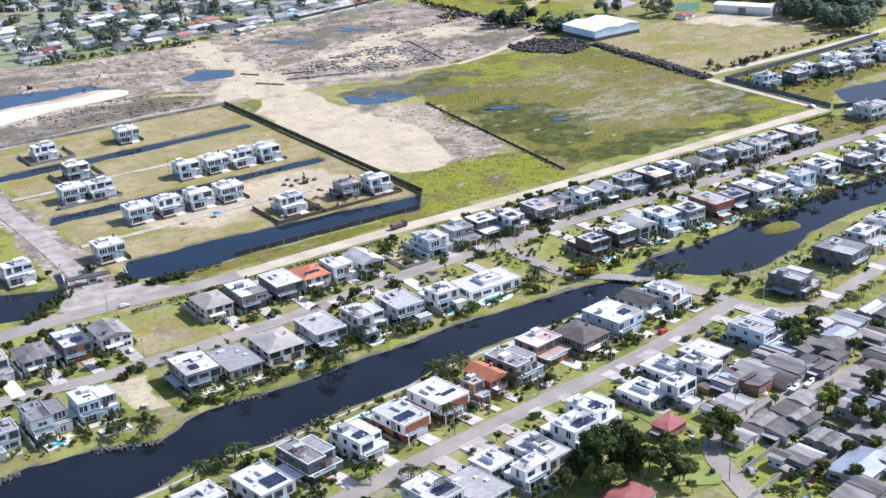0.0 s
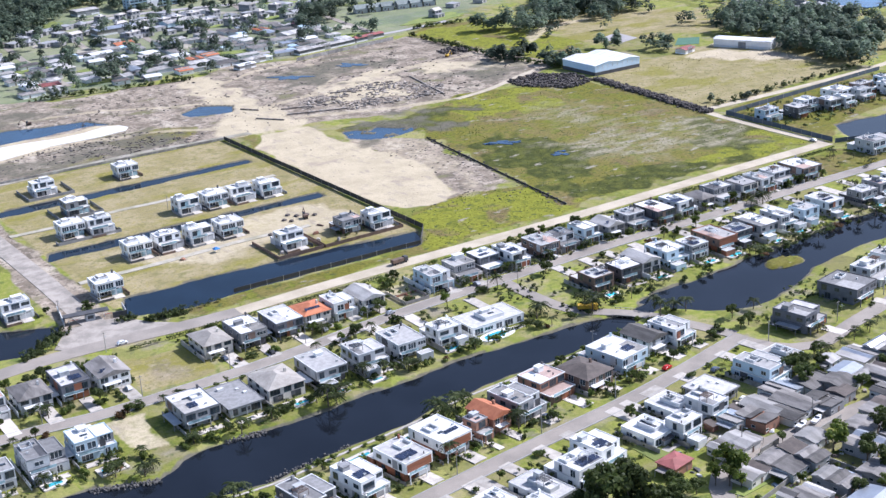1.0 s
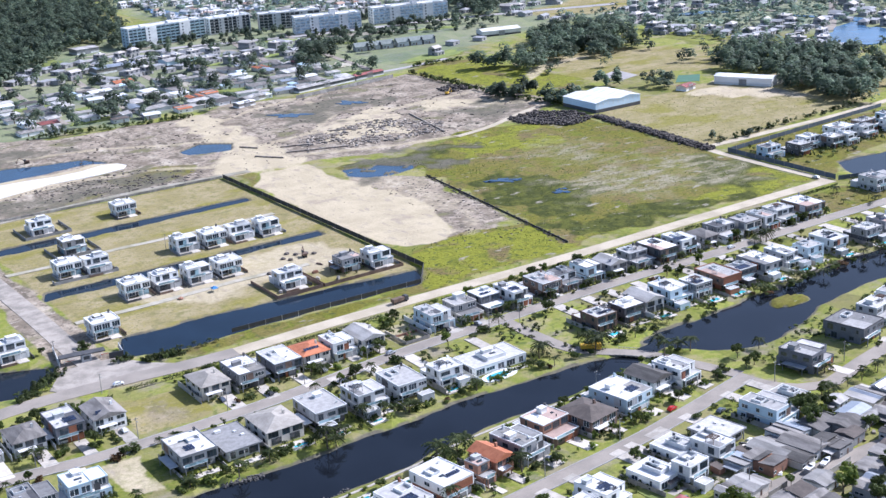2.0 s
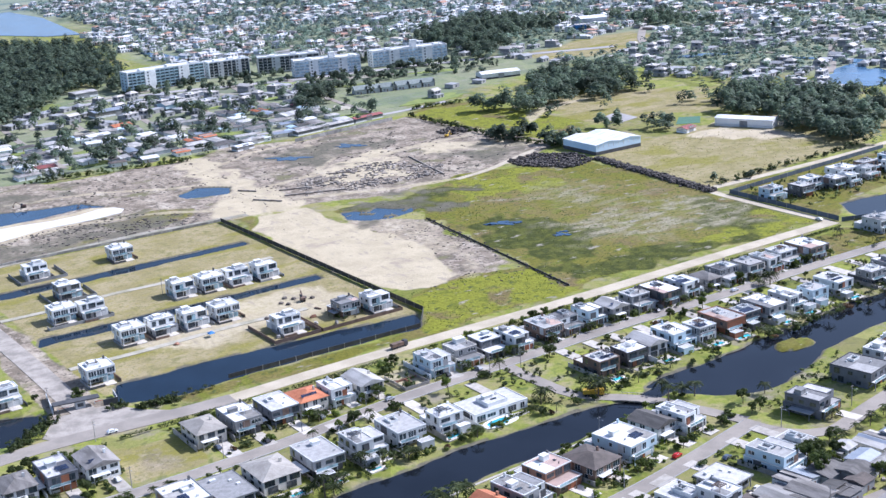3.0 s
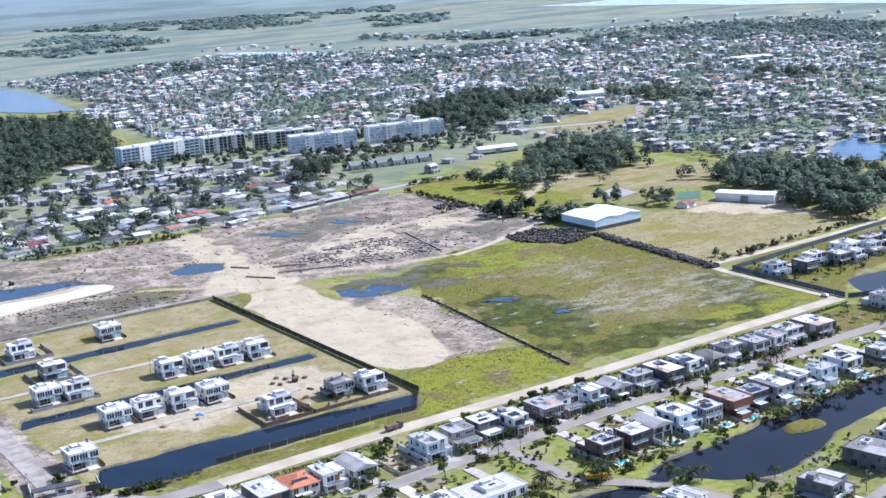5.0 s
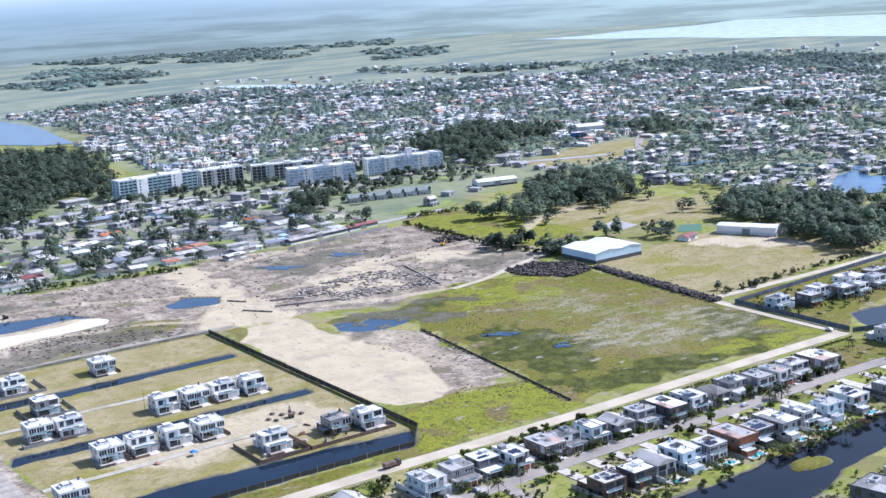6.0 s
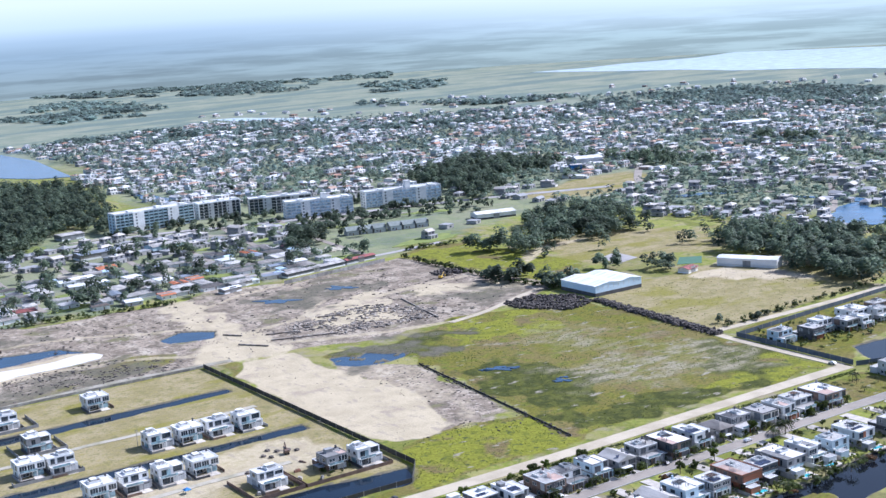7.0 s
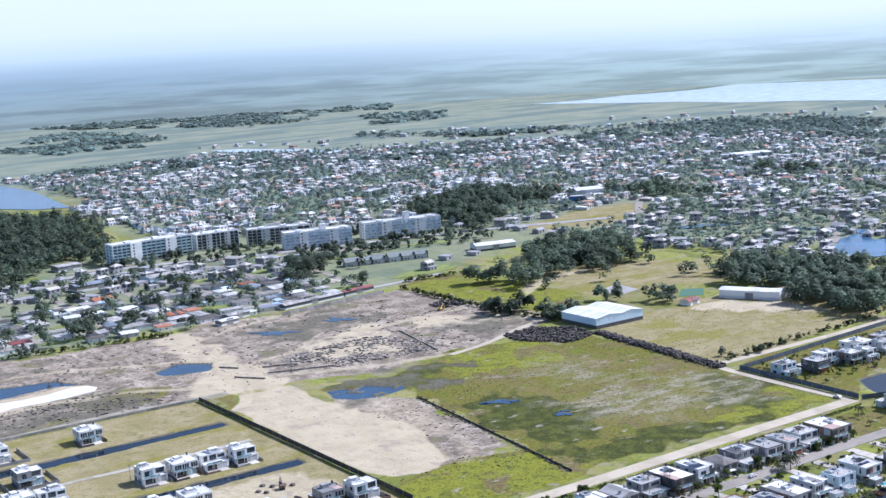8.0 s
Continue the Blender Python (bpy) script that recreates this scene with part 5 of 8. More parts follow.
LANE = [
    (-209, -205, 13, 15, "step", PALE, ROOF_PALE, None), (-190.5, -206.5, 12.5, 17, "full", PALE, ROOF_WHITE, None), (-171, -199.5, 13, 18, "split", DARK, ROOF_GREY, GREY), (-153, -199.5, 11, 17, "split", WHITE, ROOF_WHITE, None),
    (-135.5, -197.5, 11.5, 16, "full", WHITE, ROOF_PALE, WOOD), (-118, -193, 13, 17, "full", WHITE, ROOF_WHITE, WOOD), (-104, -195, 5.5, 9, "step", BRICK, ROOF_PALE, None), (-96, -190, 8.5, 13, "gable", BRICK, TILE, None), (-82.5, -187.5, 13, 17, "split", GREY, ROOF_GREY, PALE),
    (-66, -183.5, 13, 16, "step", BROWN, ROOF_PINK, BRICK), (-50.5, -185.5, 13.5, 16, "hip", BROWN, TILE_DARK, None), (-31, -181, 14.5, 18, "full", BLUE, ROOF_WHITE, None), (-13, -176, 11, 14, "gable", PALE, FIBRE, None), (0, -177, 12, 15, "split", WHITE, ROOF_PALE, None),
]
for x, y, w, d, style, wall, roof, accent in LANE:
    seed += 1
    rng = random.Random(seed)
    n_solar = {-190.5: (6, 3), -153: (4, 2), -135.5: (6, 2), -118: (5, 1), -31: (4, 2)}.get(x, (0, 0))
    villa(x, y, 9, w, d, style, wall, roof, "S", seed, n_solar, "villas between canal and lane", accent, "by the canal lane")
    sy = -220 + 0.155 * (x + 164)
    l = (y - d / 2) - (sy + 4.3)
    if l > 2:
        apron(x + w / 2 - 2.2, (y - d / 2 + sy + 4.3) / 2, 9, min(5.5, w * 0.45), l + 1.2, STONE)
    boundary(x - w / 2 - 1.2, y + 1, 99, d + 6, rng.choice((1.2, 1.8)), rng.choice((WALL_GREY, WHITE)))
for x, y, w, d in ((-124, -181, 8, 2.6), (-143, -182, 9, 2.4), (-186, -191, 4, 3), (-205, -190, 5, 3), (-36, -167, 5, 3)):
    pool(x, y, 9, w, d)

SOUTH = [
    (-170, -252, 12, 15, "step", PALE, ROOF_PALE), (-153, -243, 11.5, 15, "full", PALE, ROOF_PALE), (-139.5, -246, 13.5, 18, "slab", PALE, ROOF_PALE), (-127, -236, 10, 10, "low", WHITE, ROOF_WHITE), (-122, -248, 11, 9, "step", WHITE, ROOF_WHITE),
    (-111, -239, 11, 18, "low", PALE, ROOF_PALE), (-96, -236, 11.5, 15, "step", WHITE, ROOF_WHITE), (-83, -232, 11.5, 15, "split", WHITE, ROOF_WHITE), (-60, -231, 12, 14, "low", WHITE, ROOF_WHITE), (-51, -236, 10, 11, "step", WHITE, ROOF_WHITE),
    (-42, -223, 12, 15, "low", WHITE, ROOF_PALE), (-35, -232, 9, 12, "full", PALE, ROOF_WHITE), (-24, -223, 13.5, 15, "slab", GREY, ROOF_PALE), (1, -223, 13, 17, "split", BLUE, ROOF_PALE), (16, -218.5, 11, 12, "low", PALE, FIBRE_PALE),
]
for x, y, w, d, style, wall, roof in SOUTH:
    seed += 1
    rng = random.Random(seed)
    n_solar = {-153: (6, 2), -96: (7, 2), -83: (4, 2)}.get(x, (0, 0))
    villa(x, y, 9, w, d, style, wall, roof, "N", seed, n_solar, "villas south of the lane", None, "by the lane")
    sy = -220 + 0.155 * (x + 164)
    l = (sy - 4.3) - (y + d / 2)
    if l > 1.5:
        apron(x + w / 2 - 2.2, (y + d / 2 + sy - 4.3) / 2, 9, min(5.5, w * 0.45), l + 1.0)
    boundary(x - w / 2 - 1, y - 2, 99, d + 5, 1.8)
BEND = [(47, -199, 15, 16, "split", SLATE, ROOF_PALE), (83, -192, 16, 18, "full", SLATE, ROOF_GREY), (105, -187, 13, 14, "step", PALE, ROOF_PALE), (123, -182, 14, 14, "split", WHITE, ROOF_PALE), (142, -178, 13, 14, "step", GREY, ROOF_WHITE), (162, -174, 13, 14, "full", WHITE, ROOF_WHITE)]
for x, y, w, d, style, wall, roof in BEND:
    seed += 1
    villa(x, y, 11, w, d, style, wall, roof, "S", seed, (0, 0), "villas south of the pond", None, "by the pond")
    apron(x + w / 2 - 2, y - d / 2 - 5, 11, 5, 9, STONE)
EAST = [(270, 27, 12, 12, "step", BLUE, ROOF_PALE), (287, 20, 11, 12, "full", DARK, ROOF_PALE), (304, 27, 12, 12, "step", WHITE, ROOF_WHITE), (314, 18, 11, 11, "full", GREY, ROOF_WHITE), (337, 32, 16, 13, "full", WHITE, ROOF_WHITE), (360, 30, 14, 12, "step", BROWN, ROOF_PALE), (326, 16, 10, 11, "split", WHITE, ROOF_WHITE), (348, 20, 11, 11, "step", PALE, ROOF_PALE), (372, 20, 12, 11, "split", WHITE, ROOF_WHITE),
        (385, 32, 14, 12, "split", BLUE, ROOF_WHITE), (262, -60, 20, 14, "split", PALE, ROOF_PALE), (285, -64, 18, 14, "full", PALE, ROOF_WHITE), (305, -66, 16, 14, "step", PALE, ROOF_PALE)]
for x, y, w, d, style, wall, roof in EAST:
    seed += 1
    villa(x, y, 0, w, d, style, wall, roof, "S", seed, (0, 0), "villas of the walled estate", None, "behind a wall")

# white cube villas of the half-built estate
CUBES = [(-77, 202), (-126, 201), (-124, 153), (-139, 117), (-125, 113), (-77, 113), (-61.5, 112), (-46, 111), (-30.5, 110), (-124, 64), (-108, 64), (-92, 63.5), (-76, 63), (-61, 24), (-13.5, 22), (-154, 24), (-195, 24)]
GREYISH = ((-124, 153), (-108, 64), (-77, 202))
cube_types = {}
for k, (x, y) in enumerate(CUBES):
    seed += 1
    grey = (x, y) in GREYISH[:2]
    kind = ("grey" if grey else "white", k % 3)
    if kind not in cube_types:
        cube_types[kind] = villa(x, y, 0, 12.6, 11.5, ("full", "step", "split")[k % 3], GREY if grey else WHITE, ROOF_WHITE, "S", seed, (0, 0), "white cube villas of the estate", WHITE, "on dry lawn", plain=True)
    else:
        copy_thing(cube_types[kind], pose(x, y, 0))
    apron(x + 2.5, y - 8, 0, 4.6, 5, STONE)
    yard = thing("yard_wall", pose(x, y, 0), "low dark wall round a cube villa's front yard", "wall", "cube villa yard walls")
    block("wall_panel", (-7.2, -0.5, -10.6, -10.4, -0.2, 1.0), (DARK, BROWN, GREY)[k % 3], yard)
    block("wall_panel", (-7.2, -7.0, -10.4, 2.5, -0.2, 1.3), (DARK, GREY)[k % 2], yard)
    block("wall_panel", (7.0, 7.2, -9.4, 4.5, -0.2, 1.3), (BROWN, DARK, GREY)[k % 3], yard)
    block("patio", (-6.6, 0, -9.8, -6.6, -0.1, 0.2), CONCRETE, yard, "pale concrete patio")
villa(-29, 24, 0, 11, 10, "full", GREY, ROOF_GREY, "S", 999, (0, 0), "", BROWN, "unfinished")

# ---- plants ----
def leaf_cloud(rng, lobes, n, size, flat=0.5):
    """Leaf-sized quads scattered through the outer shell of several lobes (x, y, z, rx, ry, rz)."""
    lobes = np.asarray(lobes, float)
    weight = lobes[:, 3] * lobes[:, 4]
    pick = rng.choice(len(lobes), n, p=weight / weight.sum())
    v = rng.normal(size=(n, 3))
    v /= np.linalg.norm(v, axis=1)[:, None]
    v[:, 2] = np.abs(v[:, 2]) * np.where(rng.random(n) < 0.8, 1, -0.7)
    c = lobes[pick, :3] + v * lobes[pick, 3:] * (rng.random(n) ** 0.35)[:, None]
    a = np.cross(v, rng.normal(size=(n, 3))) + 0.3 * rng.normal(size=(n, 3))
    a /= np.linalg.norm(a, axis=1)[:, None] + 1e-9
    b = np.cross(v, a) + flat * rng.normal(size=(n, 3))
    b /= np.linalg.norm(b, axis=1)[:, None] + 1e-9
    s = size * rng.uniform(0.6, 1.3, n)[:, None] / 2
    p = np.stack([c - a * s - b * s * 0.7, c + a * s * 0.8 - b * s, c + a * s + b * s * 0.75, c - a * s * 0.7 + b * s], 1)
    return p.reshape(-1, 3), np.arange(4 * n).reshape(n, 4)


def tree_mesh(seed, height, spread, n, size):
    rng = np.random.default_rng(seed)
    bm = bmesh.new()
    fork = height * 0.34
    tube(bm, (0, 0, -0.2), (0.1, 0.05, fork), 0.28, 0.18)
    lobes = []
    for k in range(rng.integers(6, 9)):
        a, r = rng.uniform(0, 6.28), spread * rng.uniform(0.25, 0.72)
        top = (r * math.cos(a), r * math.sin(a), height * rng.uniform(0.5, 0.86))
        tube(bm, (0.1, 0.05, fork * rng.uniform(0.7, 1)), top, 0.12, 0.04, 5)
        q = spread * rng.uniform(0.3, 0.52)
        lobes.append((*top, q, q * rng.uniform(0.8, 1.1), q * rng.uniform(0.6, 0.9)))
    trunk = bpy.data.meshes.new("trunk")
    bm.to_mesh(trunk)
    bm.free()
    trunk.materials.append(BARK)
    return trunk, leaf_cloud(rng, lobes, n, size)


def palm_mesh(seed, height):
    rng = np.random.default_rng(seed)
    bm = bmesh.new()
    lean = rng.uniform(-0.5, 0.5, 2)
    pts = [(lean[0] * t * t, lean[1] * t * t, height * t - 0.2 * (t == 0)) for t in (0, 0.35, 0.7, 1)]
    for a, b, r0, r1 in zip(pts, pts[1:], (0.26, 0.2, 0.17), (0.2, 0.17, 0.15)):
        tube(bm, a, b, r0, r1)
    trunk = bpy.data.meshes.new("trunk")
    bm.to_mesh(trunk)
    bm.free()
    trunk.materials.append(BARK)
    top, verts, faces = Vector(pts[-1]), [], []
    for k in range(22):
        a, lift = 2 * math.pi * k / 22 * 2.4 + rng.uniform(-0.2, 0.2), rng.uniform(-0.35, 1.0)
        out, side, length = Vector((math.cos(a), math.sin(a), 0)), Vector((-math.sin(a), math.cos(a), 0)), rng.uniform(2.6, 3.6)
        for j in range(6):
            t = (j + 0.7) / 6
            c = top + out * length * t + Vector((0, 0, lift * length * t * 0.8 - 1.5 * t * t * length * 0.55))
            l = 0.85 * (1 - 0.6 * t)
            for s in (-1, 1):
                n = len(verts)
                tip = c + side * s * l + out * 0.35 + Vector((0, 0, -0.28))
                w = out * 0.24
                verts += [tuple(c - w), tuple(c + w), tuple(tip + w * 0.5), tuple(tip - w * 0.5)]
                faces.append((n, n + 1, n + 2, n + 3))
    return trunk, (np.array(verts), np.array(faces))


def plant_kind(name, make, leaves, label, category, at):
    trunk, (v, f) = make
    root = thing(name, at, label, category)
    part("trunk", trunk, None, root)
    part("crown", raw_mesh("crown", v, f, [leaves]), None, root)
    return root


BASE = pose(0, 0, 0)
TREES = [plant_kind("tree", tree_mesh(k, 7.5, 4.0, 1300, 0.55), LEAF, "dark green broadleaf tree standing in grass", "tree", pose(*p, 0)) for k, p in enumerate([(-101, -265), (-89, -266), (-114, -259)])]
TREES += [plant_kind("tree", tree_mesh(9 + k, 7.0, 3.4, 520, 0.65), LEAF_BRIGHT, "bright green leafy tree beside a lane", "tree", pose(*p, 0)) for k, p in enumerate([(-63, -271), (-15, -273)])]
PALMS = [plant_kind("palm_tree", palm_mesh(20 + k, h), PALM, "palm tree with arching green fronds on a lawn", "palm tree", pose(*p, 0)) for k, (h, p) in enumerate([(4.2, (-204, -147)), (5.6, (-166, -140.5)), (3.2, (-182, -136))])]


def bush_mesh(seed):
    rng = np.random.default_rng(seed)
    lobes = [(rng.uniform(-0.8, 0.8), rng.uniform(-0.8, 0.8), rng.uniform(0.4, 0.9), 0.9, 0.9, 0.8) for k in range(4)]
    return leaf_cloud(rng, lobes, 130, 0.5)


BUSHES = []
for k, mat in enumerate((LEAF, LEAF_BRIGHT, LEAF, BROWNLEAF)):
    v, f = bush_mesh(40 + k)
    ob = part("bush", raw_mesh("bush", v, f, [mat]), None, None, at=pose((-175, -186, -194, -140)[k], (-140, -139, -100, -84)[k], 0))
    BUSHES.append(tagged(ob, "rounded dry reddish bush in a garden" if mat is BROWNLEAF else "rounded green bush in a garden", "bush", "garden bushes"))


def street_y(x):
    return float(np.interp(x, [-330, -236, -143, -70, -18, 330], [-88, -90, -93, -85, -82.3, -81]))


def put_tree(kinds, x, y, s, rng, z=0.0):
    if -181 < x < -152 and -88 < y < -48:
        return None
    m = pose(x, y, z, 0, 0, rng.uniform(0, 360)) @ Matrix.Diagonal((s * rng.uniform(0.9, 1.1), s * rng.uniform(0.9, 1.1), s * rng.uniform(0.88, 1.15), 1))
    return copy_thing(rng.choice(kinds), m)


rng = random.Random(5)
# the large clump in the park, and single trees of the old quarter
for x, y, s in ((-105, -262, 1.4), (-99, -268, 1.45), (-96, -261, 1.35), (-102, -257, 1.2), (-84, -268, 0.95), (-86, -278, 0.9), (-120, -264, 0.9), (-110, -270, 1.0), (10, -229, 0.85), (13, -232, 0.8), (22, -232, 0.7), (-19, -287, 0.9), (-16, -284, 0.8), (4, -275, 0.9),
                (-53, -301, 0.7), (-63, -299, 0.6), (-92, -278, 0.6), (8, -279, 1.0), (-30, -262, 0.5), (-74, -268, 0.7), (-78, -262, 0.8)):
    put_tree(TREES[:3], x, y, s * (1.35 if y < -250 and x < -80 else 1.05), rng)
for x, y, s in ((-66, -268, 0.9), (-61, -274, 0.8), (-58, -301, 0.5), (-52, -300, 0.5), (18, -234, 0.5), (-88, -284, 0.6)):
    put_tree(TREES[3:], x, y, s, rng)
for x, y, s in ((-59, -267, 1.5), (-56.5, -269.5, 1.2), (-22, -276, 1.35), (-45, -283, 0.6), (-30, -302, 0.8)):
    put_tree(TREES[3:], x, y, s, rng)
for x, y, s in ((-3, -279, 1.0), (-20, -294, 1.0), (6, -238, 1.1), (-87, -277, 0.9), (-88, -271, 1.0), (-100, -270, 1.3), (-93, -256, 1.1), (-109, -257, 1.2), (-48, -309, 0.8), (-36, -298, 0.7), (20, -252, 0.7), (40, -246, 0.8), (55, -244, 0.7), (30, -222, 0.7)):
    put_tree(TREES[:3], x, y, s, rng)
for x, y, s in ((32, -178, 0.7), (32, -187, 0.75), (27, -187.5, 0.6), (14, -229, 0.9), (17, -226, 0.9), (-168, 12, 0.5), (-184, 17, 0.45)):
    put_tree(TREES[:3], x, y, s, rng)
for x, y, s in ((46, -209.5, 1.1), (51, -223, 0.7), (33, -222.5, 0.8), (35.5, -223, 0.8), (61, -222, 0.9), (45, -177, 0.9), (12, -158, 1.0)):
    put_tree(PALMS, x, y, s, rng)
# palms by the canal, the pond and the streets
for x, y, s in ((-212, -141, 0.8), (-200, -144, 0.7), (-132, -141, 1.0), (-129, -142, 0.9), (-110, -128, 0.8), (-94, -135, 0.8), (-91, -135, 0.7), (-6, -137, 0.9), (-3, -128, 1.0), (1, -133, 1.0), (-22, -123, 0.9), (-27, -127, 0.8), (-110, -178, 1.0), (-106, -177, 1.1), (-99, -174, 1.1),
                (-95, -173, 0.9), (-160, -216, 1.0), (-150, -226, 0.9), (-121, -203, 0.8), (-90, -199, 0.9), (-188, -181, 1.1), (-202, -186, 0.9), (-194, -182, 0.9), (144, -84, 1.0), (146, -86, 1.0), (20, -157, 0.9), (23, -161, 0.8), (16, -150, 0.9)):
    put_tree(PALMS, x, y, s * 1.4, rng)
for k in range(26):
    x = rng.uniform(-240, 210)
    put_tree(PALMS, x, street_y(x) + rng.choice((6, 6.5, -6, -7)), rng.uniform(0.6, 1.0), rng)
for k in range(24):
    put_tree(PALMS, rng.uniform(-245, 200), -134 + rng.uniform(-3, 2.5), rng.uniform(0.6, 1.05), rng)
for k in range(16):
    put_tree(PALMS, 26 + k * 9 + rng.uniform(-3, 3), -225 + 1.7 * k + rng.uniform(-2, 1), rng.uniform(0.45, 0.75), rng)
for k in range(12):
    put_tree(PALMS, rng.uniform(206, 250), rng.uniform(-80, -50), rng.uniform(0.4, 0.7), rng)
for k in range(22):
    x = -206 + k * 1.6 if k < 9 else -151 + (k - 9) * 2.6
    put_tree(PALMS, x, (-25 + rng.uniform(-2, 2) + 0.3 * k) if k < 9 else -20.5 + rng.uniform(-1.5, 1.5), rng.uniform(0.3, 0.5), rng)
# garden trees and bushes along the rows of villas
for k in range(80):
    x = rng.uniform(-245, 205)
    y = rng.choice((street_y(x) + 7.5, street_y(x) - 8, -56, -54, -50)) + rng.uniform(-1.5, 1.5)
    put_tree(TREES, x, y, rng.uniform(0.4, 0.85), rng)
for k in range(190):
    x = rng.uniform(-245, 205)
    y = rng.choice((street_y(x) + 6.5, street_y(x) + 8, street_y(x) - 7.5, -56, -52, -134, -136)) + rng.uniform(-1.4, 1.4)
    s = rng.uniform(0.7, 1.7)
    if -181 < x < -152 and -88 < y < -48:
        continue
    copy_thing(BUSHES[rng.choice((0, 0, 0, 1, 1, 2, 2, 2, 3))], pose(x, y, 0, 0, 0, rng.uniform(0, 360)) @ Matrix.Diagonal((s * rng.uniform(0.8, 1.5), s, s * rng.uniform(0.7, 1.2), 1)))
for k in range(90):
    x = rng.uniform(-215, 20)
    lane = float(np.interp(x, [-330, -240, -164, -104, -50, -16, 21], [-246, -233, -221, -213, -207, -201, -193]))
    y = lane + rng.choice((8, 9, 11, 36, 38, -7)) + rng.uniform(-2, 2)
    s = rng.uniform(0.6, 1.4)
    if rng.random() < 0.25:
        put_tree(TREES, x, y, rng.uniform(0.35, 0.6), rng)
    else:
        copy_thing(BUSHES[rng.choice((0, 0, 1, 2))], pose(x, y, 0, 0, 0, rng.uniform(0, 360)) @ Matrix.Diagonal((s * 1.2, s, s, 1)))


def hedge(x0, y0, x1, y1, h=1.8, w=1.2, leaves=LEAF):
    rng = np.random.default_rng(int(abs(x0 * 3 + y0)))
    l = math.hypot(x1 - x0, y1 - y0)
    n = max(3, int(l / 1.2))
    lobes = [(l * (k + 0.5) / n, 0, h * 0.4, 0.95, w * 0.55, h * 0.62 * rng.uniform(0.8, 1.15)) for k in range(n)]
    v, f = leaf_cloud(rng, lobes, int(l * 22), 0.45)
    ob = part("hedge", raw_mesh("hedge", v, f, [leaves]), None, None, at=pose(x0, y0, 0, 0, 0, math.degrees(math.atan2(y1 - y0, x1 - x0))))
    return tagged(ob, "clipped green hedge along a garden edge", "hedge", "hedges")


for k in range(24):
    if not -52 <= -170 + 15 * k <= -48:
        hedge(-170 + 15 * k, -45.5, -156.5 + 15 * k, -45.5, 2.0 + 0.3 * math.sin(k), 1.3)
for k in range(5):
    hedge(-250 + 15 * k, -49 + (k - 4) * 1.6, -236 + 15 * k, -49 + (k - 3) * 1.6, 1.7)
for x in (-181, -150, -221, -112, -95, -60, -33):
    hedge(x, -139 if x < -100 else -132, x, -127, 1.6, 1.1)
for x0, y0, x1, y1 in ((-204.5, -128, -204, -104), (-55, -132, -30, -129), (206, -44, 248, -43), (262, -40, 300, -52)):
    hedge(x0, y0, x1, y1, 1.6, 1.1)


# ---- fences and walls ----
def fence(points, h, material, label, step=8.0, thick=0.06):
    (x0, y0), (x1, y1) = points
    l, a = math.hypot(x1 - x0, y1 - y0), math.degrees(math.atan2(y1 - y0, x1 - x0))
    root = thing("fence", pose(x0, y0, 0, 0, 0, a), label, "fence")
    n = max(1, round(l / step))
    s = l / n
    for k in range(n):
        me = cached(("panel", round(s, 1), h), material, lambda: hull([(0, s, -thick, thick, 0.0, h)], 0.03))
        part("panel", me, None, root, at=pose(k * s, 0, 0))
        part("post", cached(("post", h), WALL_GREY, lambda: hull([(-0.1, 0.1, -0.1, 0.1, -0.3, h + 0.15)])), None, root, at=pose(k * s, 0, 0))
    return root


fence([(0, 0), (0, 232)], 2.6, BLACKNET, "tall black net fence round the unfinished estate")
fence([(0, 233), (-190, 238)], 1.5, WALL_GREY, "low grey slab fence on bare soil")
fence([(0, 0), (-13, -18)], 2.6, BLACKNET, "tall black net fence beside the canal")
fence([(-13, -18), (-110, -15.5)], 2.0, BLACKNET, "black net fence along the canal edge")
fence([(75, -19), (95, 143)], 0.9, BLACKNET, "low black net fence across the field")
fence([(260, 53), (257, -34)], 3.0, BLUEWALL, "slate blue estate wall beside the track")
fence([(260, 53), (420, 66)], 2.6, BLUEWALL, "slate blue estate wall beside the track")
fence([(257, -36), (300, -52)], 2.6, BLUEWALL, "slate blue estate wall by the pond")
fence([(149, 416), (249, 431)], 3.0, WALL_GREY, "long grey wall at the edge of the site")
for x0, x1, y0, y1 in ((-75, -51, 9, 38), (-50, -6, 9, 36), (-138, -112, 189, 213), (-136, -112, 142, 164), (-150, -117, 103, 107)):
    root = thing("garden_wall", pose((x0 + x1) / 2, (y0 + y1) / 2, 0), "low dark wall round an estate plot", "wall", "plot walls")
    w, d = x1 - x0, y1 - y0
    for box in ((-w / 2, w / 2, -d / 2, -d / 2 + 0.2, -0.2, 1.5), (-w / 2, -w / 2 + 0.2, -d / 2 + 0.2, d / 2, -0.2, 1.5), (w / 2 - 0.2, w / 2, -d / 2 + 0.2, d / 2, -0.2, 1.5)):
        block("wall_panel", box, GREY if x0 < -80 else BROWN, root)


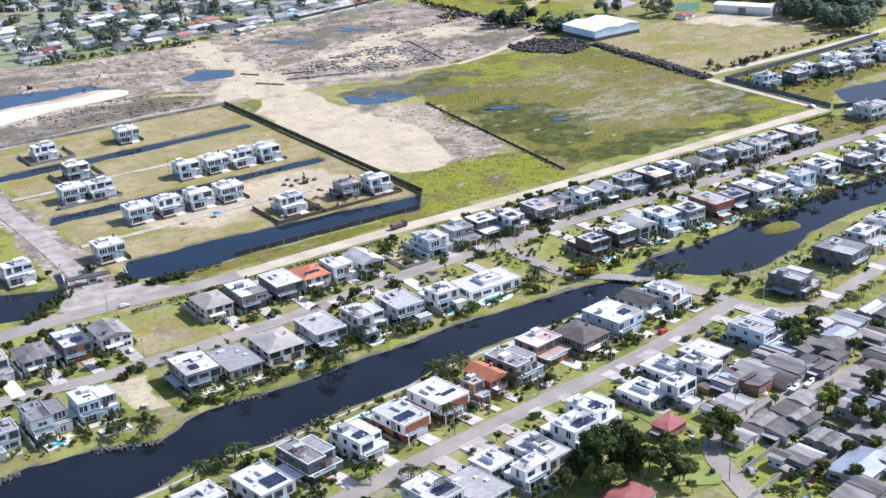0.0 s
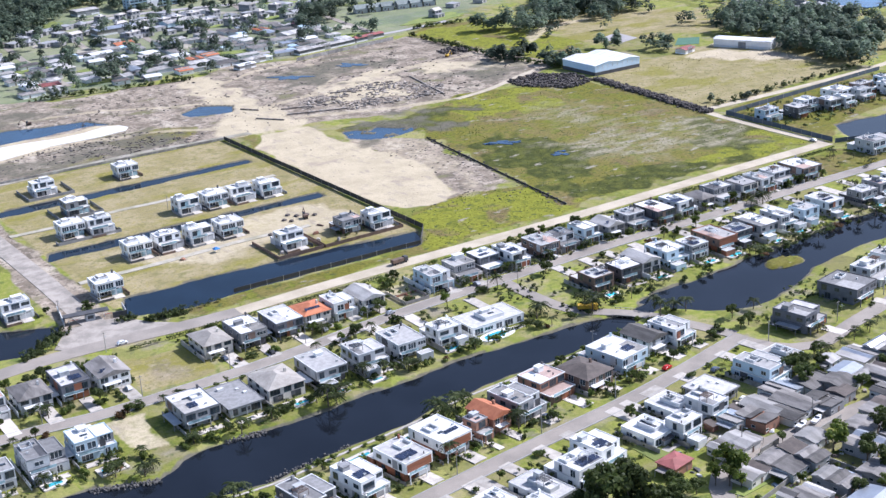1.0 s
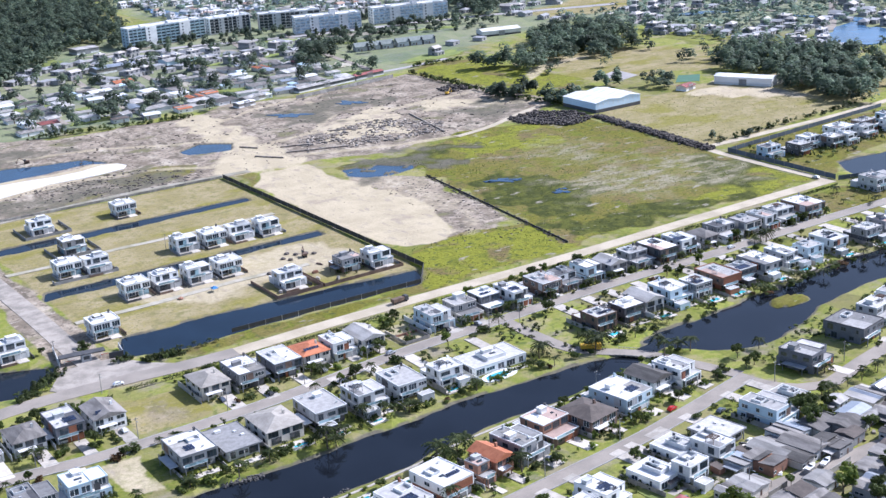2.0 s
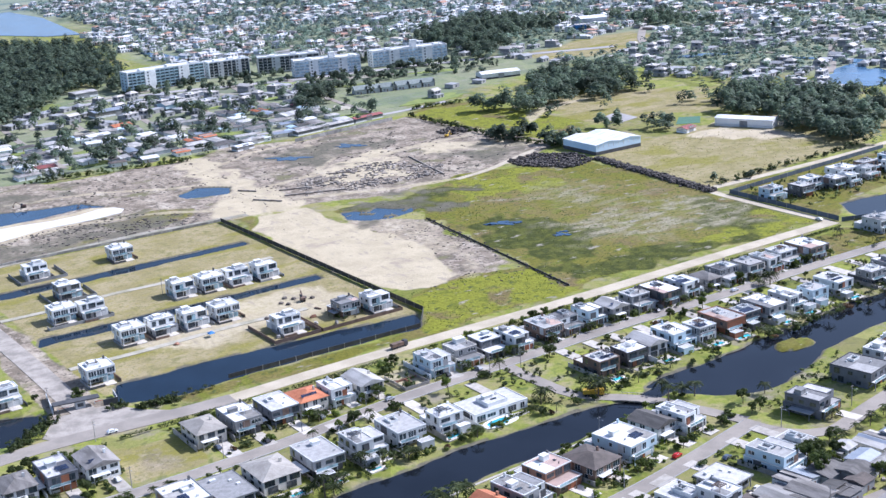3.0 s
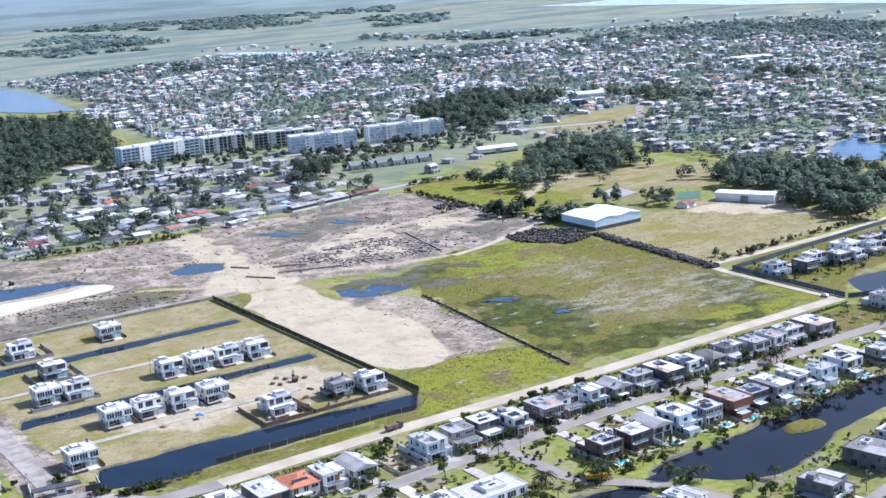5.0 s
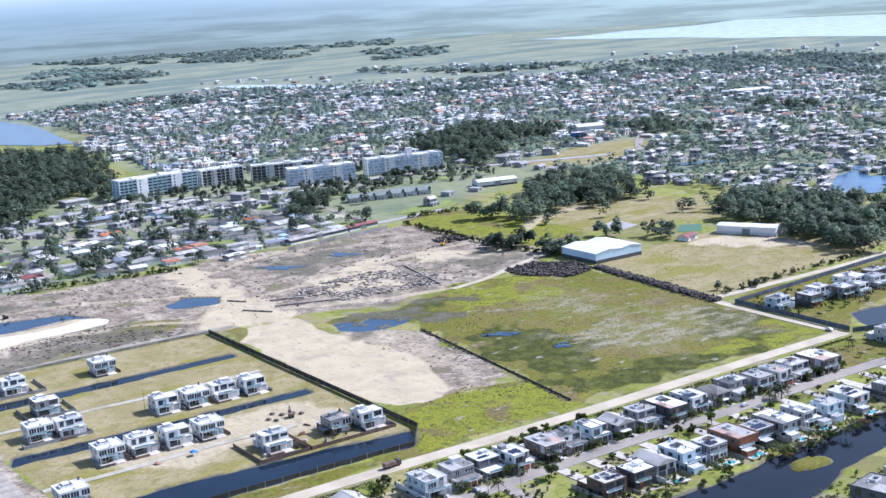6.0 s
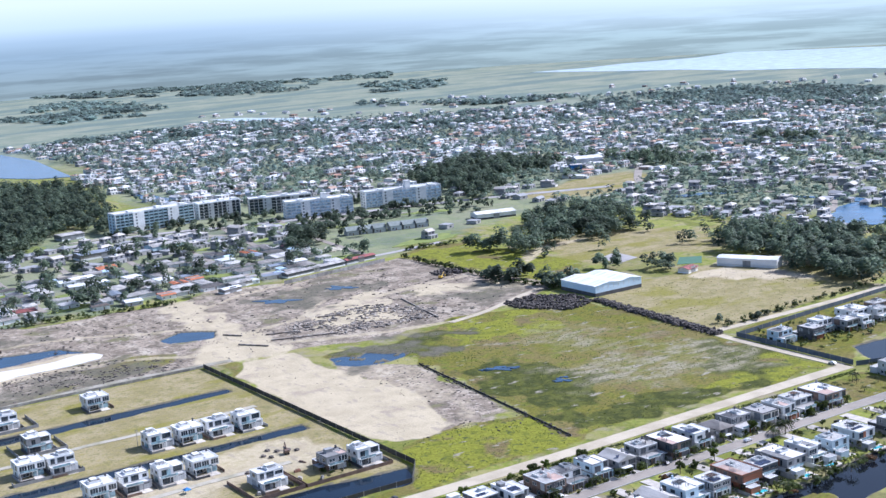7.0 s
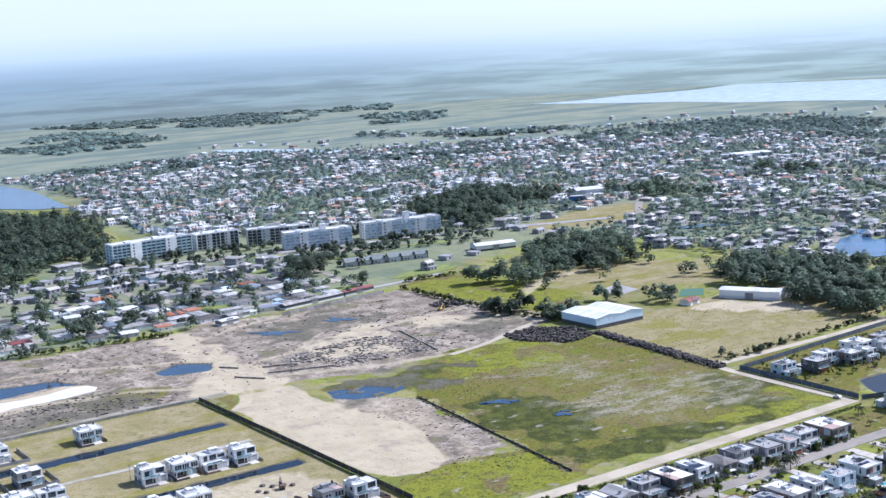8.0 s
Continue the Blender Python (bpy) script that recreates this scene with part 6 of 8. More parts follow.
# ---- cottages of the old quarters ----
def cottage(x, y, turn, w, d, wall, roof, hip=False, seed=0, group="old quarter cottages", h=2.8, rise=1.0, extra=(FIBRE, FIBRE, FIBRE_PALE, ZINC, TILE_DARK)):
    rng = random.Random(seed)
    root = thing("cottage", pose(x, y, 0, 0, 0, turn), f"small {NAMES[wall]} cottage with a {ROOFS[roof]}", "house", group)
    block("wall", (-w / 2, w / 2, -d / 2, d / 2, -0.1, h), wall, root)
    if hip or rng.random() < 0.25:
        pitched(root, w, d, h + 0.1, rise, roof, hip, 0.5)
    else:
        # two or three sheets of different height and age
        cuts = sorted(rng.uniform(0.25, 0.75) for k in range(2 if max(w, d) > 11 else 1))
        edges = [0.0, *cuts, 1.0]
        for k in range(len(edges) - 1):
            u0, u1 = edges[k], edges[k + 1]
            if w >= d:
                box = (-w / 2 + w * u0, -w / 2 + w * u1, -d / 2, d / 2)
            else:
                box = (-w / 2, w / 2, -d / 2 + d * u0, -d / 2 + d * u1)
            bw, bd = round(box[1] - box[0], 1), round(box[3] - box[2], 1)
            if min(bw, bd) < 1.2:
                continue
            mat = roof if k == 0 else rng.choice((*extra, roof, roof))
            lift, tilt = rng.uniform(0.05, 0.6), rng.choice((-1, 1)) * rng.uniform(5, 9)
            if rng.random() < 0.5 and min(bw, bd) > 3:
                sub_root = pitched(root, bw, bd, h + lift, rise * 0.8, mat, False, 0.35)
                sub_root.location.x, sub_root.location.y = (box[0] + box[1]) / 2, (box[2] + box[3]) / 2
            else:
                me = cached(("sheet", bw, bd), mat, lambda: hull([(-bw / 2 - 0.3, bw / 2 + 0.3, -bd / 2 - 0.3, bd / 2 + 0.3, 0, 0.12)]))
                part("roof", me, None, root, at=pose((box[0] + box[1]) / 2, (box[2] + box[3]) / 2, h + lift, *((0, tilt, 0) if bw < bd else (tilt, 0, 0))))
    door_x = rng.uniform(-w * 0.3, w * 0.3)
    block("door", (door_x - 0.45, door_x + 0.45, -d / 2 - 0.06, -d / 2, 0.05, 2.1), BROWN, root)
    for face, u, at in (("S", -w * 0.38 if door_x > -w * 0.1 else w * 0.34, -d / 2), ("W", rng.uniform(-d * 0.25, d * 0.25), -w / 2), ("W", rng.uniform(d * 0.3, d * 0.4), -w / 2)):
        window(root, face, u, 0.9, 1.5, 1.2, at, FRAME_WHITE, False)
    if rng.random() < 0.4:
        s = rng.choice((-1, 1))
        lean = (s * w / 2 if s > 0 else s * w / 2 - 3, s * w / 2 + 3 if s > 0 else s * w / 2, -d * 0.4, d * 0.3, 2.2, 2.32)
        block("lean_to", lean, rng.choice((FIBRE, FIBRE_PALE, ZINC)), root, "sheet metal lean-to roof")
        px = lean[1] - 0.15 if s > 0 else lean[0]
        for yy in (lean[2], lean[3] - 0.15):
            block("post", (px, px + 0.15, yy, yy + 0.15, 0, 2.2), WALL_GREY, root)
    return root


OLD = [
    (-46, -256, 15, 10, CREAM, FIBRE_PALE), (-27, -248, 8, 12, BRICK, FIBRE), (-33, -243, 8, 8, PALE, FIBRE_PALE), (-19, -243.5, 9, 14, GREY, FIBRE_PALE), (-17, -252, 7, 10, CREAM, FIBRE), (-9, -248, 9, 14, PALE, FIBRE), (-1, -253, 8, 12, GREY, FIBRE), (-5, -238, 12, 11, PALE, FIBRE),
    (7, -240, 11, 10, PALE, FIBRE), (14, -247, 10, 10, GREY, FIBRE), (7, -253, 11, 7, GREY, FIBRE), (24, -244, 11, 12, PALE, FIBRE_PALE), (38, -236, 12, 12, CREAM, FIBRE_PALE), (49, -239, 11, 12, GREY, FIBRE), (26, -232, 6, 6, WHITE, ROOF_PALE), (10, -269, 14, 9, GREY, FIBRE),
]
OLD_B = [
    (-5, -273, 10, 9, PALE, FIBRE), (-14, -282, 11, 10, GREY, FIBRE), (0, -285, 11, 10, GREY, FIBRE), (-23, -268, 8, 8, WHITE, FIBRE_PALE), (-43, -274, 10, 14, PALE, FIBRE), (-34, -274.5, 8, 14, GREY, FIBRE), (-55, -272, 10, 8, CREAM, FIBRE_PALE), (-38, -291, 8, 12, GREY, FIBRE),
    (-51, -293, 10, 9, GREY, FIBRE), (-57, -289, 5, 5, PALE, ROOF_WHITE), (-42, -307, 18, 12, PALE, ZINC), (-54, -317, 16, 10, GREY, FIBRE), (-107, -277, 13, 10, CREAM, TILE_RED), (-69, -253, 9, 7, BRICK, TILE_RED), (33, -251, 10, 10, GREY, FIBRE), (22, -262, 9, 9, PALE, FIBRE),
    (60, -236, 12, 11, CREAM, FIBRE), (62, -250, 11, 11, GREY, FIBRE), (46, -252, 11, 11, PALE, FIBRE), (-24, -296, 10, 10, GREY, FIBRE), (-30, -310, 12, 9, PALE, FIBRE_PALE), (-95, -300, 12, 9, CREAM, FIBRE), (-115, -296, 12, 9, PALE, TILE_RED),
]
for k, (x, y, w, d, wall, roof) in enumerate(OLD + OLD_B):
    if roof in (ROOF_PALE, ROOF_WHITE):
        roof = FIBRE_PALE
    cottage(x, y, 8 + (k % 3), w, d, wall, roof, roof is TILE_RED, 300 + k, h=2.9 + 0.5 * (k % 4 == 1))
for k, (x, y, turn, l) in enumerate(((-58, -283, 12, 22), (-70, -296, 10, 24), (-52, -300, 10, 20), (-28, -285, 98, 20), (-20, -264, 98, 10), (-44, -265, 8, 16), (-10, -264, 8, 14), (18, -240, 98, 14), (-36, -262, 8, 10))):
    boundary(x, y, turn, l, 1.9, WALL_GREY, "grey block wall round a cottage yard")

rng = random.Random(23)
for k in range(34):
    x, y = rng.uniform(-62, 66), rng.choice((rng.uniform(-257, -232), rng.uniform(-312, -266)))
    if any(abs(x - o[0]) < o[2] / 2 + 2 and abs(y - o[1]) < o[3] / 2 + 2 for o in OLD + OLD_B) or inside(np.array([x]), np.array([y]), [(-80, -300), (-66, -262), (24, -257), (24, -267), (-60, -268), (-70, -300)])[0] > -2:
        continue
    w, d = rng.uniform(2.5, 5), rng.uniform(2.5, 5)
    shed = thing("shed", pose(x, y, 0, 0, 0, 8), "small lean-to shed in a cottage yard", "shed", "yard sheds")
    block("wall", (-w / 2, w / 2, -d / 2, d / 2, -0.1, 2.1), rng.choice((WALL_GREY, BRICK, PALE)), shed)
    part("roof", hull([(-w / 2 - 0.3, w / 2 + 0.3, -d / 2 - 0.3, d / 2 + 0.3, 0, 0.1)]), rng.choice((FIBRE, ZINC, FIBRE_PALE, TILE_DARK)), shed, at=pose(0, 0, 2.25, 6, 0, 0))
rng = random.Random(17)
cottage_kinds = []
LOTS = []
for j in range(8):
    for i in range(13):
        x, y = -52 + i * 22.5 + rng.uniform(-5, 5) + j * 2, 447 + j * 19 + rng.uniform(-4, 4) + (10 if i < 3 else 0)
        if (x > 175 and y < 456) or (x < -20 and y < 450) or rng.random() < 0.16:
            continue
        LOTS.append((x, y))
for k, (x, y) in enumerate(LOTS):
    turn = rng.choice((0, 0, 90)) + rng.uniform(-6, 6)
    if len(cottage_kinds) < 14:
        cottage_kinds.append(cottage(x, y, turn, rng.uniform(10, 19), rng.uniform(8, 14), rng.choice((WHITE, CREAM, PALE, WHITE)), (FIBRE, FIBRE_PALE, TILE_DARK, WHITE_METAL, TILE, FIBRE_PALE, FIBRE, WHITE_METAL, ZINC, SKY_METAL, FIBRE_PALE, TILE_RED, ROOF_PALE, FIBRE)[len(cottage_kinds)], rng.random() < 0.5, 700 + k, "cottages beyond the site", extra=(FIBRE_PALE, WHITE_METAL, ROOF_PALE, FIBRE)))
    else:
        copy_thing(cottage_kinds[rng.choice((0, 1, 2, 3, 5, 6, 7, 8, 9, 10, 12, 13, 0, 1, 5, 7, 10, 4 if rng.random() < 0.4 else 11))], pose(x, y, 0, 0, 0, turn))


# ---- large buildings ----
def apartment(x, y, turn, l, d, floors, wall, label, tower=2.2, glazed=False):
    root = thing("apartment_building", pose(x, y, 0, 0, 0, turn), label, "building", "apartment blocks")
    h = floors * 3.1 + 1.0
    trim = BLUE if wall is BLUE else WHITE
    block("wall", (-l / 2, l / 2, -d / 2, d / 2, 0, h), wall, root)
    rim("parapet", (-l / 2 - 0.15, l / 2 + 0.15, -d / 2 - 0.15, d / 2 + 0.15, h, h + 1.0), 0.35, WHITE, root)
    block("roof", (-l / 2 + 0.25, l / 2 - 0.25, -d / 2 + 0.25, d / 2 - 0.25, h - 0.02, h + 0.1), ROOF_WHITE, root)
    for u in (-0.3, 0.05, 0.36):
        block("lift_tower", (l * u, l * u + 6, -2.5, 3.5, h + 0.1, h + (tower if u == 0.05 else 1.6)), WHITE, root)
    # full white wall strips between groups of recessed balconies
    cut = [-l / 2, -l * 0.28, -l * 0.14, l * 0.16, l * 0.30, l / 2]
    for k in (1, 3):
        block("wall_strip", (cut[k], cut[k + 1], -d / 2 - 1.6, -d / 2, 0, h + 0.4), WHITE if not glazed else PALE, root)
        for f in range(floors):
            window(root, "S", (cut[k] + cut[k + 1]) / 2 - l * 0.03, 1.7 + 3.1 * f, 1.3, 1.4, -d / 2 - 1.6, FRAME, False)
    for u in (-l / 2, l / 2 - 0.5):
        block("wall_pier", (u, u + 0.5, -d / 2 - 1.6, -d / 2, 0, h), WHITE, root)
    for k in (0, 2, 4):
        a, b = cut[k] + (0.5 if k == 0 else 0), cut[k + 1] - (0.5 if k == 4 else 0)
        n = max(2, int((b - a) / 4.5))
        for f in range(floors):
            z = 1.0 + 3.1 * f
            block("glazing", (a, b, -d / 2 - 0.1, -d / 2, z + 0.1, z + (2.6 if glazed else 2.15)), GLASS if glazed or wall is BLUE else PALEGLASS, root)
            block("balcony", (a, b, -d / 2 - 1.4, -d / 2, z - 0.25, z), trim, root)
            if f:
                block("balustrade", (a, b, -d / 2 - 1.4, -d / 2 - 1.32, z, z + 0.95), GLASS if glazed else GREENGLASS if wall is BLUE else PALEGLASS, root)
        for q in range(1, n):
            u = a + (b - a) * q / n
            block("wall_pier", (u - 0.2, u + 0.2, -d / 2 - 1.4, -d / 2, 0, h), trim, root)
    for f in range(floors):
        for v in (-d * 0.25, d * 0.2):
            window(root, "W", v, 1.6 + 3.1 * f, 2.4, 1.6, -l / 2, FRAME, False)
    return root


apartment(192, 790, 3, 86, 17, 6, BLUE, "six-storey white apartment block with long balconies")
apartment(268, 800, -3, 46, 17, 5, PALE, "five-storey pale grey apartment block with dark glazing", glazed=True)
apartment(328, 772, -20, 66, 16, 5, CREAM, "five-storey dark glazed apartment block", glazed=True)
apartment(342, 713, -18, 70, 18, 5, WHITE, "five-storey white apartment block with glass balconies", 5.5)
apartment(436, 702, -14, 84, 18, 5, WHITE, "five-storey white apartment block with stepped roof", 7.5)


def hangar(x, y, turn, l, d, h, rise, label, wall=SKY_METAL, roof=WHITE_METAL):
    root = thing("hangar", pose(x, y, 0, 0, 0, turn), label, "warehouse")
    block("plinth", (-l / 2 - 0.05, l / 2 + 0.05, -d / 2 - 0.05, d / 2 + 0.05, -0.1, h * 0.3), DARK if rise > 1.5 else WHITE, root)
    bm = bmesh.new()
    prof = [(-d / 2, h * 0.3), (d / 2, h * 0.3), (d / 2, h), (0, h + rise), (-d / 2, h)]
    ends = [[bm.verts.new((s * l / 2, v, z)) for v, z in prof] for s in (-1, 1)]
    bm.faces.new(ends[0][::-1])
    bm.faces.new(ends[1])
    for k in range(5):
        bm.faces.new((ends[0][k], ends[0][(k + 1) % 5], ends[1][(k + 1) % 5], ends[1][k]))
    bmesh.ops.recalc_face_normals(bm, faces=bm.faces)
    part("wall", bm, wall, root)
    n = max(4, round(l / 5))
    for side in (-1, 1):
        for k in range(n):
            a, b = -l / 2 - 0.5 + (l + 1) * k / n, -l / 2 - 0.5 + (l + 1) * (k + 1) / n
            bm = bmesh.new()
            e = 0.03
            pts = [(a, 0, h + rise + 0.15), (b - e, 0, h + rise + 0.15), (b - e, side * (d / 2 + 0.6), h + 0.0), (a, side * (d / 2 + 0.6), h + 0.0)]
            lo = [bm.verts.new((p[0], p[1], p[2])) for p in pts]
            up = [bm.verts.new((p[0], p[1], p[2] + 0.12 + 0.03 * (k % 2))) for p in pts]
            bm.faces.new(up)
            bm.faces.new(lo[::-1])
            for q in range(4):
                bm.faces.new((lo[q], lo[(q + 1) % 4], up[(q + 1) % 4], up[q]))
            bmesh.ops.recalc_face_normals(bm, faces=bm.faces)
            part("roof_sheet", bm, roof, root)
    block("door", (-3, 3, -d / 2 - 0.15, -d / 2 - 0.05, 0, 4.6), GREY, root)
    return root


def warehouse(x, y, turn, l, d, h, rise, label):
    """Two gabled bays side by side under white sheet roofs, the ridges running back from the front."""
    root = thing("warehouse", pose(x, y, 0, 0, 0, turn), label, "warehouse")
    block("plinth", (-l / 2 - 0.06, l / 2 + 0.06, -d / 2 - 0.06, d / 2 + 0.06, -0.1, 2.4), DARK, root, "dark plinth below pale blue sheets")
    prof = [(-l / 2, 2.4), (l / 2, 2.4), (l / 2, h), (l * 0.26, h + rise), (l * 0.04, h + 0.35), (-l * 0.20, h + rise), (-l / 2, h)]
    bm = bmesh.new()
    ends = [[bm.verts.new((u, s * d / 2, z)) for u, z in prof] for s in (-1, 1)]
    bm.faces.new(ends[0])
    bm.faces.new(ends[1][::-1])
    for k in range(len(prof)):
        bm.faces.new((ends[0][k], ends[1][k], ends[1][(k + 1) % len(prof)], ends[0][(k + 1) % len(prof)]))
    bmesh.ops.recalc_face_normals(bm, faces=bm.faces)
    part("wall", bm, SKY_METAL, root)
    slopes = list(zip(prof[2:], prof[3:]))
    n = 14
    for (u0, z0), (u1, z1) in slopes:
        over = lambda u: u + (0.5 if u >= l / 2 else -0.5 if u <= -l / 2 else 0)
        for k in range(n):
            a, b = -d / 2 - 0.4 + (d + 0.8) * k / n, -d / 2 - 0.4 + (d + 0.8) * (k + 1) / n - 0.03
            bm = bmesh.new()
            pts = [(over(u0), a, z0 + 0.03), (over(u0), b, z0 + 0.03), (over(u1), b, z1 + 0.03), (over(u1), a, z1 + 0.03)]
            lo = [bm.verts.new(p) for p in pts]
            up = [bm.verts.new((p[0], p[1], p[2] + 0.1 + 0.03 * (k % 2))) for p in pts]
            bm.faces.new(up)
            bm.faces.new(lo[::-1])
            for q in range(4):
                bm.faces.new((lo[q], lo[(q + 1) % 4], up[(q + 1) % 4], up[q]))
            bmesh.ops.recalc_face_normals(bm, faces=bm.faces)
            part("roof_sheet", bm, WHITE_METAL, root)
    for k in range(9):
        u = -l / 2 + l * (k + 0.5) / 9
        block("wall_rib", (u - 0.12, u + 0.12, -d / 2 - 0.1, -d / 2 - 0.01, 4.5, h - 0.2), WHITE_METAL, root)
    return root


warehouse(296, 216, 0, 42, 37, 7.2, 1.7, "large two-bay warehouse with white metal roofs and pale blue walls")
hangar(418, 191, -65, 45, 13, 6.0, 0.9, "long white shed at the end of a dry field", WHITE_METAL)
hangar(122, 440, 15, 20, 9, 3.6, 0.8, "open-sided shed with a pale roof by rubble", WALL_GREY, FIBRE_PALE)
hangar(108, 426, 12, 16, 8, 3.2, 0.6, "low pale roofed shed on the site edge", WALL_GREY, WHITE_METAL)
hangar(190, 444, 9, 58, 8, 3.4, 0.9, "long low building with grey sheet roof", SLATE, FIBRE_PALE)
hangar(236, 452, 9, 30, 8, 3.4, 0.9, "long low building with a faded red sheet roof", SLATE, TILE_RED)
hangar(70, 592, 8, 17, 12, 3.6, 1.6, "wide house with a bright orange roof", CREAM, TILE)
hangar(40, 566, 8, 20, 12, 3.6, 0.8, "low hall with a white sheet roof", PALE, WHITE_METAL)
hangar(109, 800, 6, 24, 18, 5.0, 0.6, "flat grey hall at the edge of woods", GREY, FIBRE_PALE)
hangar(178, 705, -8, 46, 9, 3.4, 0.8, "row of garages with pale roofs", WHITE, FIBRE_PALE)
hangar(197, 515, 12, 24, 16, 4.0, 1.4, "broad house with a cream sheet roof", CREAM, ROOF_PALE)
hangar(374, 210, 15, 13, 9, 3.0, 1.2, "small red roofed hut by trees", CREAM, TILE_RED)
for k in range(6):
    row_x = 300 + 12.6 * k + (3 if k > 2 else 0)
    terraced = thing("terraced_house", pose(row_x, 573 - 3.2 * k, 0, 0, 0, -14), "terraced house under a grey-green tiled roof", "house", "row of terraced houses")
    block("wall", (-5.6, 5.6, -6, 6, 0, 4.2), PALE, terraced)
    pitched(terraced, 12.2, 12, 4.3, 3.4, SLATE_TILE, False, 0.3)
    block("party_wall", (5.62, 6.0, -6.6, 6.6, 0, 6.6), DARK, terraced, "dark party wall")
    block("door", (-0.6, 0.5, -6.07, -6.0, 0.1, 2.2), BROWN, terraced)
    window(terraced, "S", -3, 0.9, 2.0, 1.3, -6.0, FRAME_WHITE, False)
hangar(150, 655, 8, 34, 16, 5.0, 1.8, "broad pale workshop with a curved roof", BLUE, FIBRE_PALE)
hangar(95, 672, 5, 46, 16, 5.0, 1.0, "large bluish roofed workshop among cottages", WALL_GREY, ZINC)
hangar(440, 542, -15, 40, 18, 5.0, 1.6, "wide pale roofed hall beside woods", WHITE, ROOF_WHITE)
hangar(703, 735, -25, 14, 10, 8.0, 0.5, "small hall with deep blue walls beyond a meadow", TARP, ROOF_PALE)
hangar(755, 776, -20, 34, 20, 8.0, 2.5, "white roofed hall beyond a meadow", PALE, WHITE_METAL)
hangar(1175, 905, -25, 60, 30, 7.0, 1.5, "white roofed warehouse in the far town", PALE, WHITE_METAL)

# gatehouse of the unfinished estate
gate = thing("gatehouse", pose(-171, -2, 0, 0, 0, -10), "grey flat-roofed gatehouse over a paved lane", "gatehouse")
block("roof", (-11, 8, -2.2, 2.2, 3.2, 3.6), ROOF_DARK, gate)
block("guard_room", (-2, 2, -2.0, 2.0, 0, 3.2), PALE, gate)
block("side_wall", (9, 15, -4, -3.6, 0, 2.6), DARK, gate)
block("side_wall", (-11, -10.6, -2.2, 2.2, 0, 3.2), DARK, gate)
block("side_wall", (14.6, 15, -3.6, 6, 0, 2.6), PALE, gate)
block("side_wall", (-11.4, -11.02, -2.2, 18, 0, 2.2), PALE, gate)
for gx0 in (-9, 6):
    block("barrier", (gx0, gx0 + 4.5, -0.06, 0.06, 1.0, 1.12), RED, gate, "red barrier arm")
    block("post", (gx0 - 0.2, gx0 + 0.1, -0.2, 0.2, 0, 1.3), WHITE, gate)
window(gate, "S", 0, 1.0, 2.5, 1.5, -2.0, FRAME, False)

# plot being built on, with brick footings
site = thing("building_plot", pose(-54, -70, 0), "half-built brick footings on a bare plot", "construction")
for box in ((-6, 6, -9, -8.8, 0, 1.4), (-6, -5.8, -8.8, 8, 0, 1.4), (5.8, 6, -8.8, 8, 0, 1.4), (-5.8, 5.8, 1, 1.2, 0, 0.9), (0, 0.2, -8.8, 1, 0, 0.9)):
    block("wall_panel", box, BRICK if box[5] < 1 else WALL_GREY, site)

# ---- far town and woods, each one mass ----
def boxes_mesh(name, rows, materials):
    """Many boxes at once: rows of (cx, cy, turn, u0, u1, v0, v1, z0, z1, material), and how far the top is drawn in along u and v."""
    r = np.array([(*row, 0, 0)[:12] for row in rows], float)
    c, s = np.cos(r[:, 2]), np.sin(r[:, 2])
    out = []
    for u, v, z in ((3, 5, 7), (4, 5, 7), (4, 6, 7), (3, 6, 7), (3, 5, 8), (4, 5, 8), (4, 6, 8), (3, 6, 8)):
        pu = r[:, u] + (r[:, 10] if u == 3 else -r[:, 10]) * (z == 8)
        pv = r[:, v] + (r[:, 11] if v == 5 else -r[:, 11]) * (z == 8)
        out.append(np.stack([r[:, 0] + c * pu - s * pv, r[:, 1] + s * pu + c * pv, r[:, z]], -1))
    verts = np.stack(out, 1).reshape(-1, 3)
    local = np.array([(0, 1, 5, 4), (1, 2, 6, 5), (2, 3, 7, 6), (3, 0, 4, 7), (4, 5, 6, 7)])
    faces = (np.arange(len(r))[:, None, None] * 8 + local[None]).reshape(-1, 4)
    return raw_mesh(name, verts, faces, materials, np.repeat(r[:, 9].astype(int), 5))


def scatter(outline, dx, dy, rng, jitter=0.3, holes=(), turn=0.0):
    """Jittered points of a turned grid that lie inside an outline and outside the holes."""
    xs, ys = [p[0] for p in outline], [p[1] for p in outline]
    mx, my, r = (min(xs) + max(xs)) / 2, (min(ys) + max(ys)) / 2, math.hypot(max(xs) - min(xs), max(ys) - min(ys)) / 2
    u, v = np.meshgrid(np.arange(-r, r, dx), np.arange(-r, r, dy))
    u = u + rng.uniform(-jitter, jitter, u.shape) * dx
    v = v + rng.uniform(-jitter, jitter, v.shape) * dy
    c, s = math.cos(turn), math.sin(turn)
    x, y = (mx + c * u - s * v).ravel(), (my + s * u + c * v).ravel()
    keep = inside(x, y, outline) > 0
    for h in holes:
        keep &= inside(x, y, h) < 4
    return x[keep], y[keep]


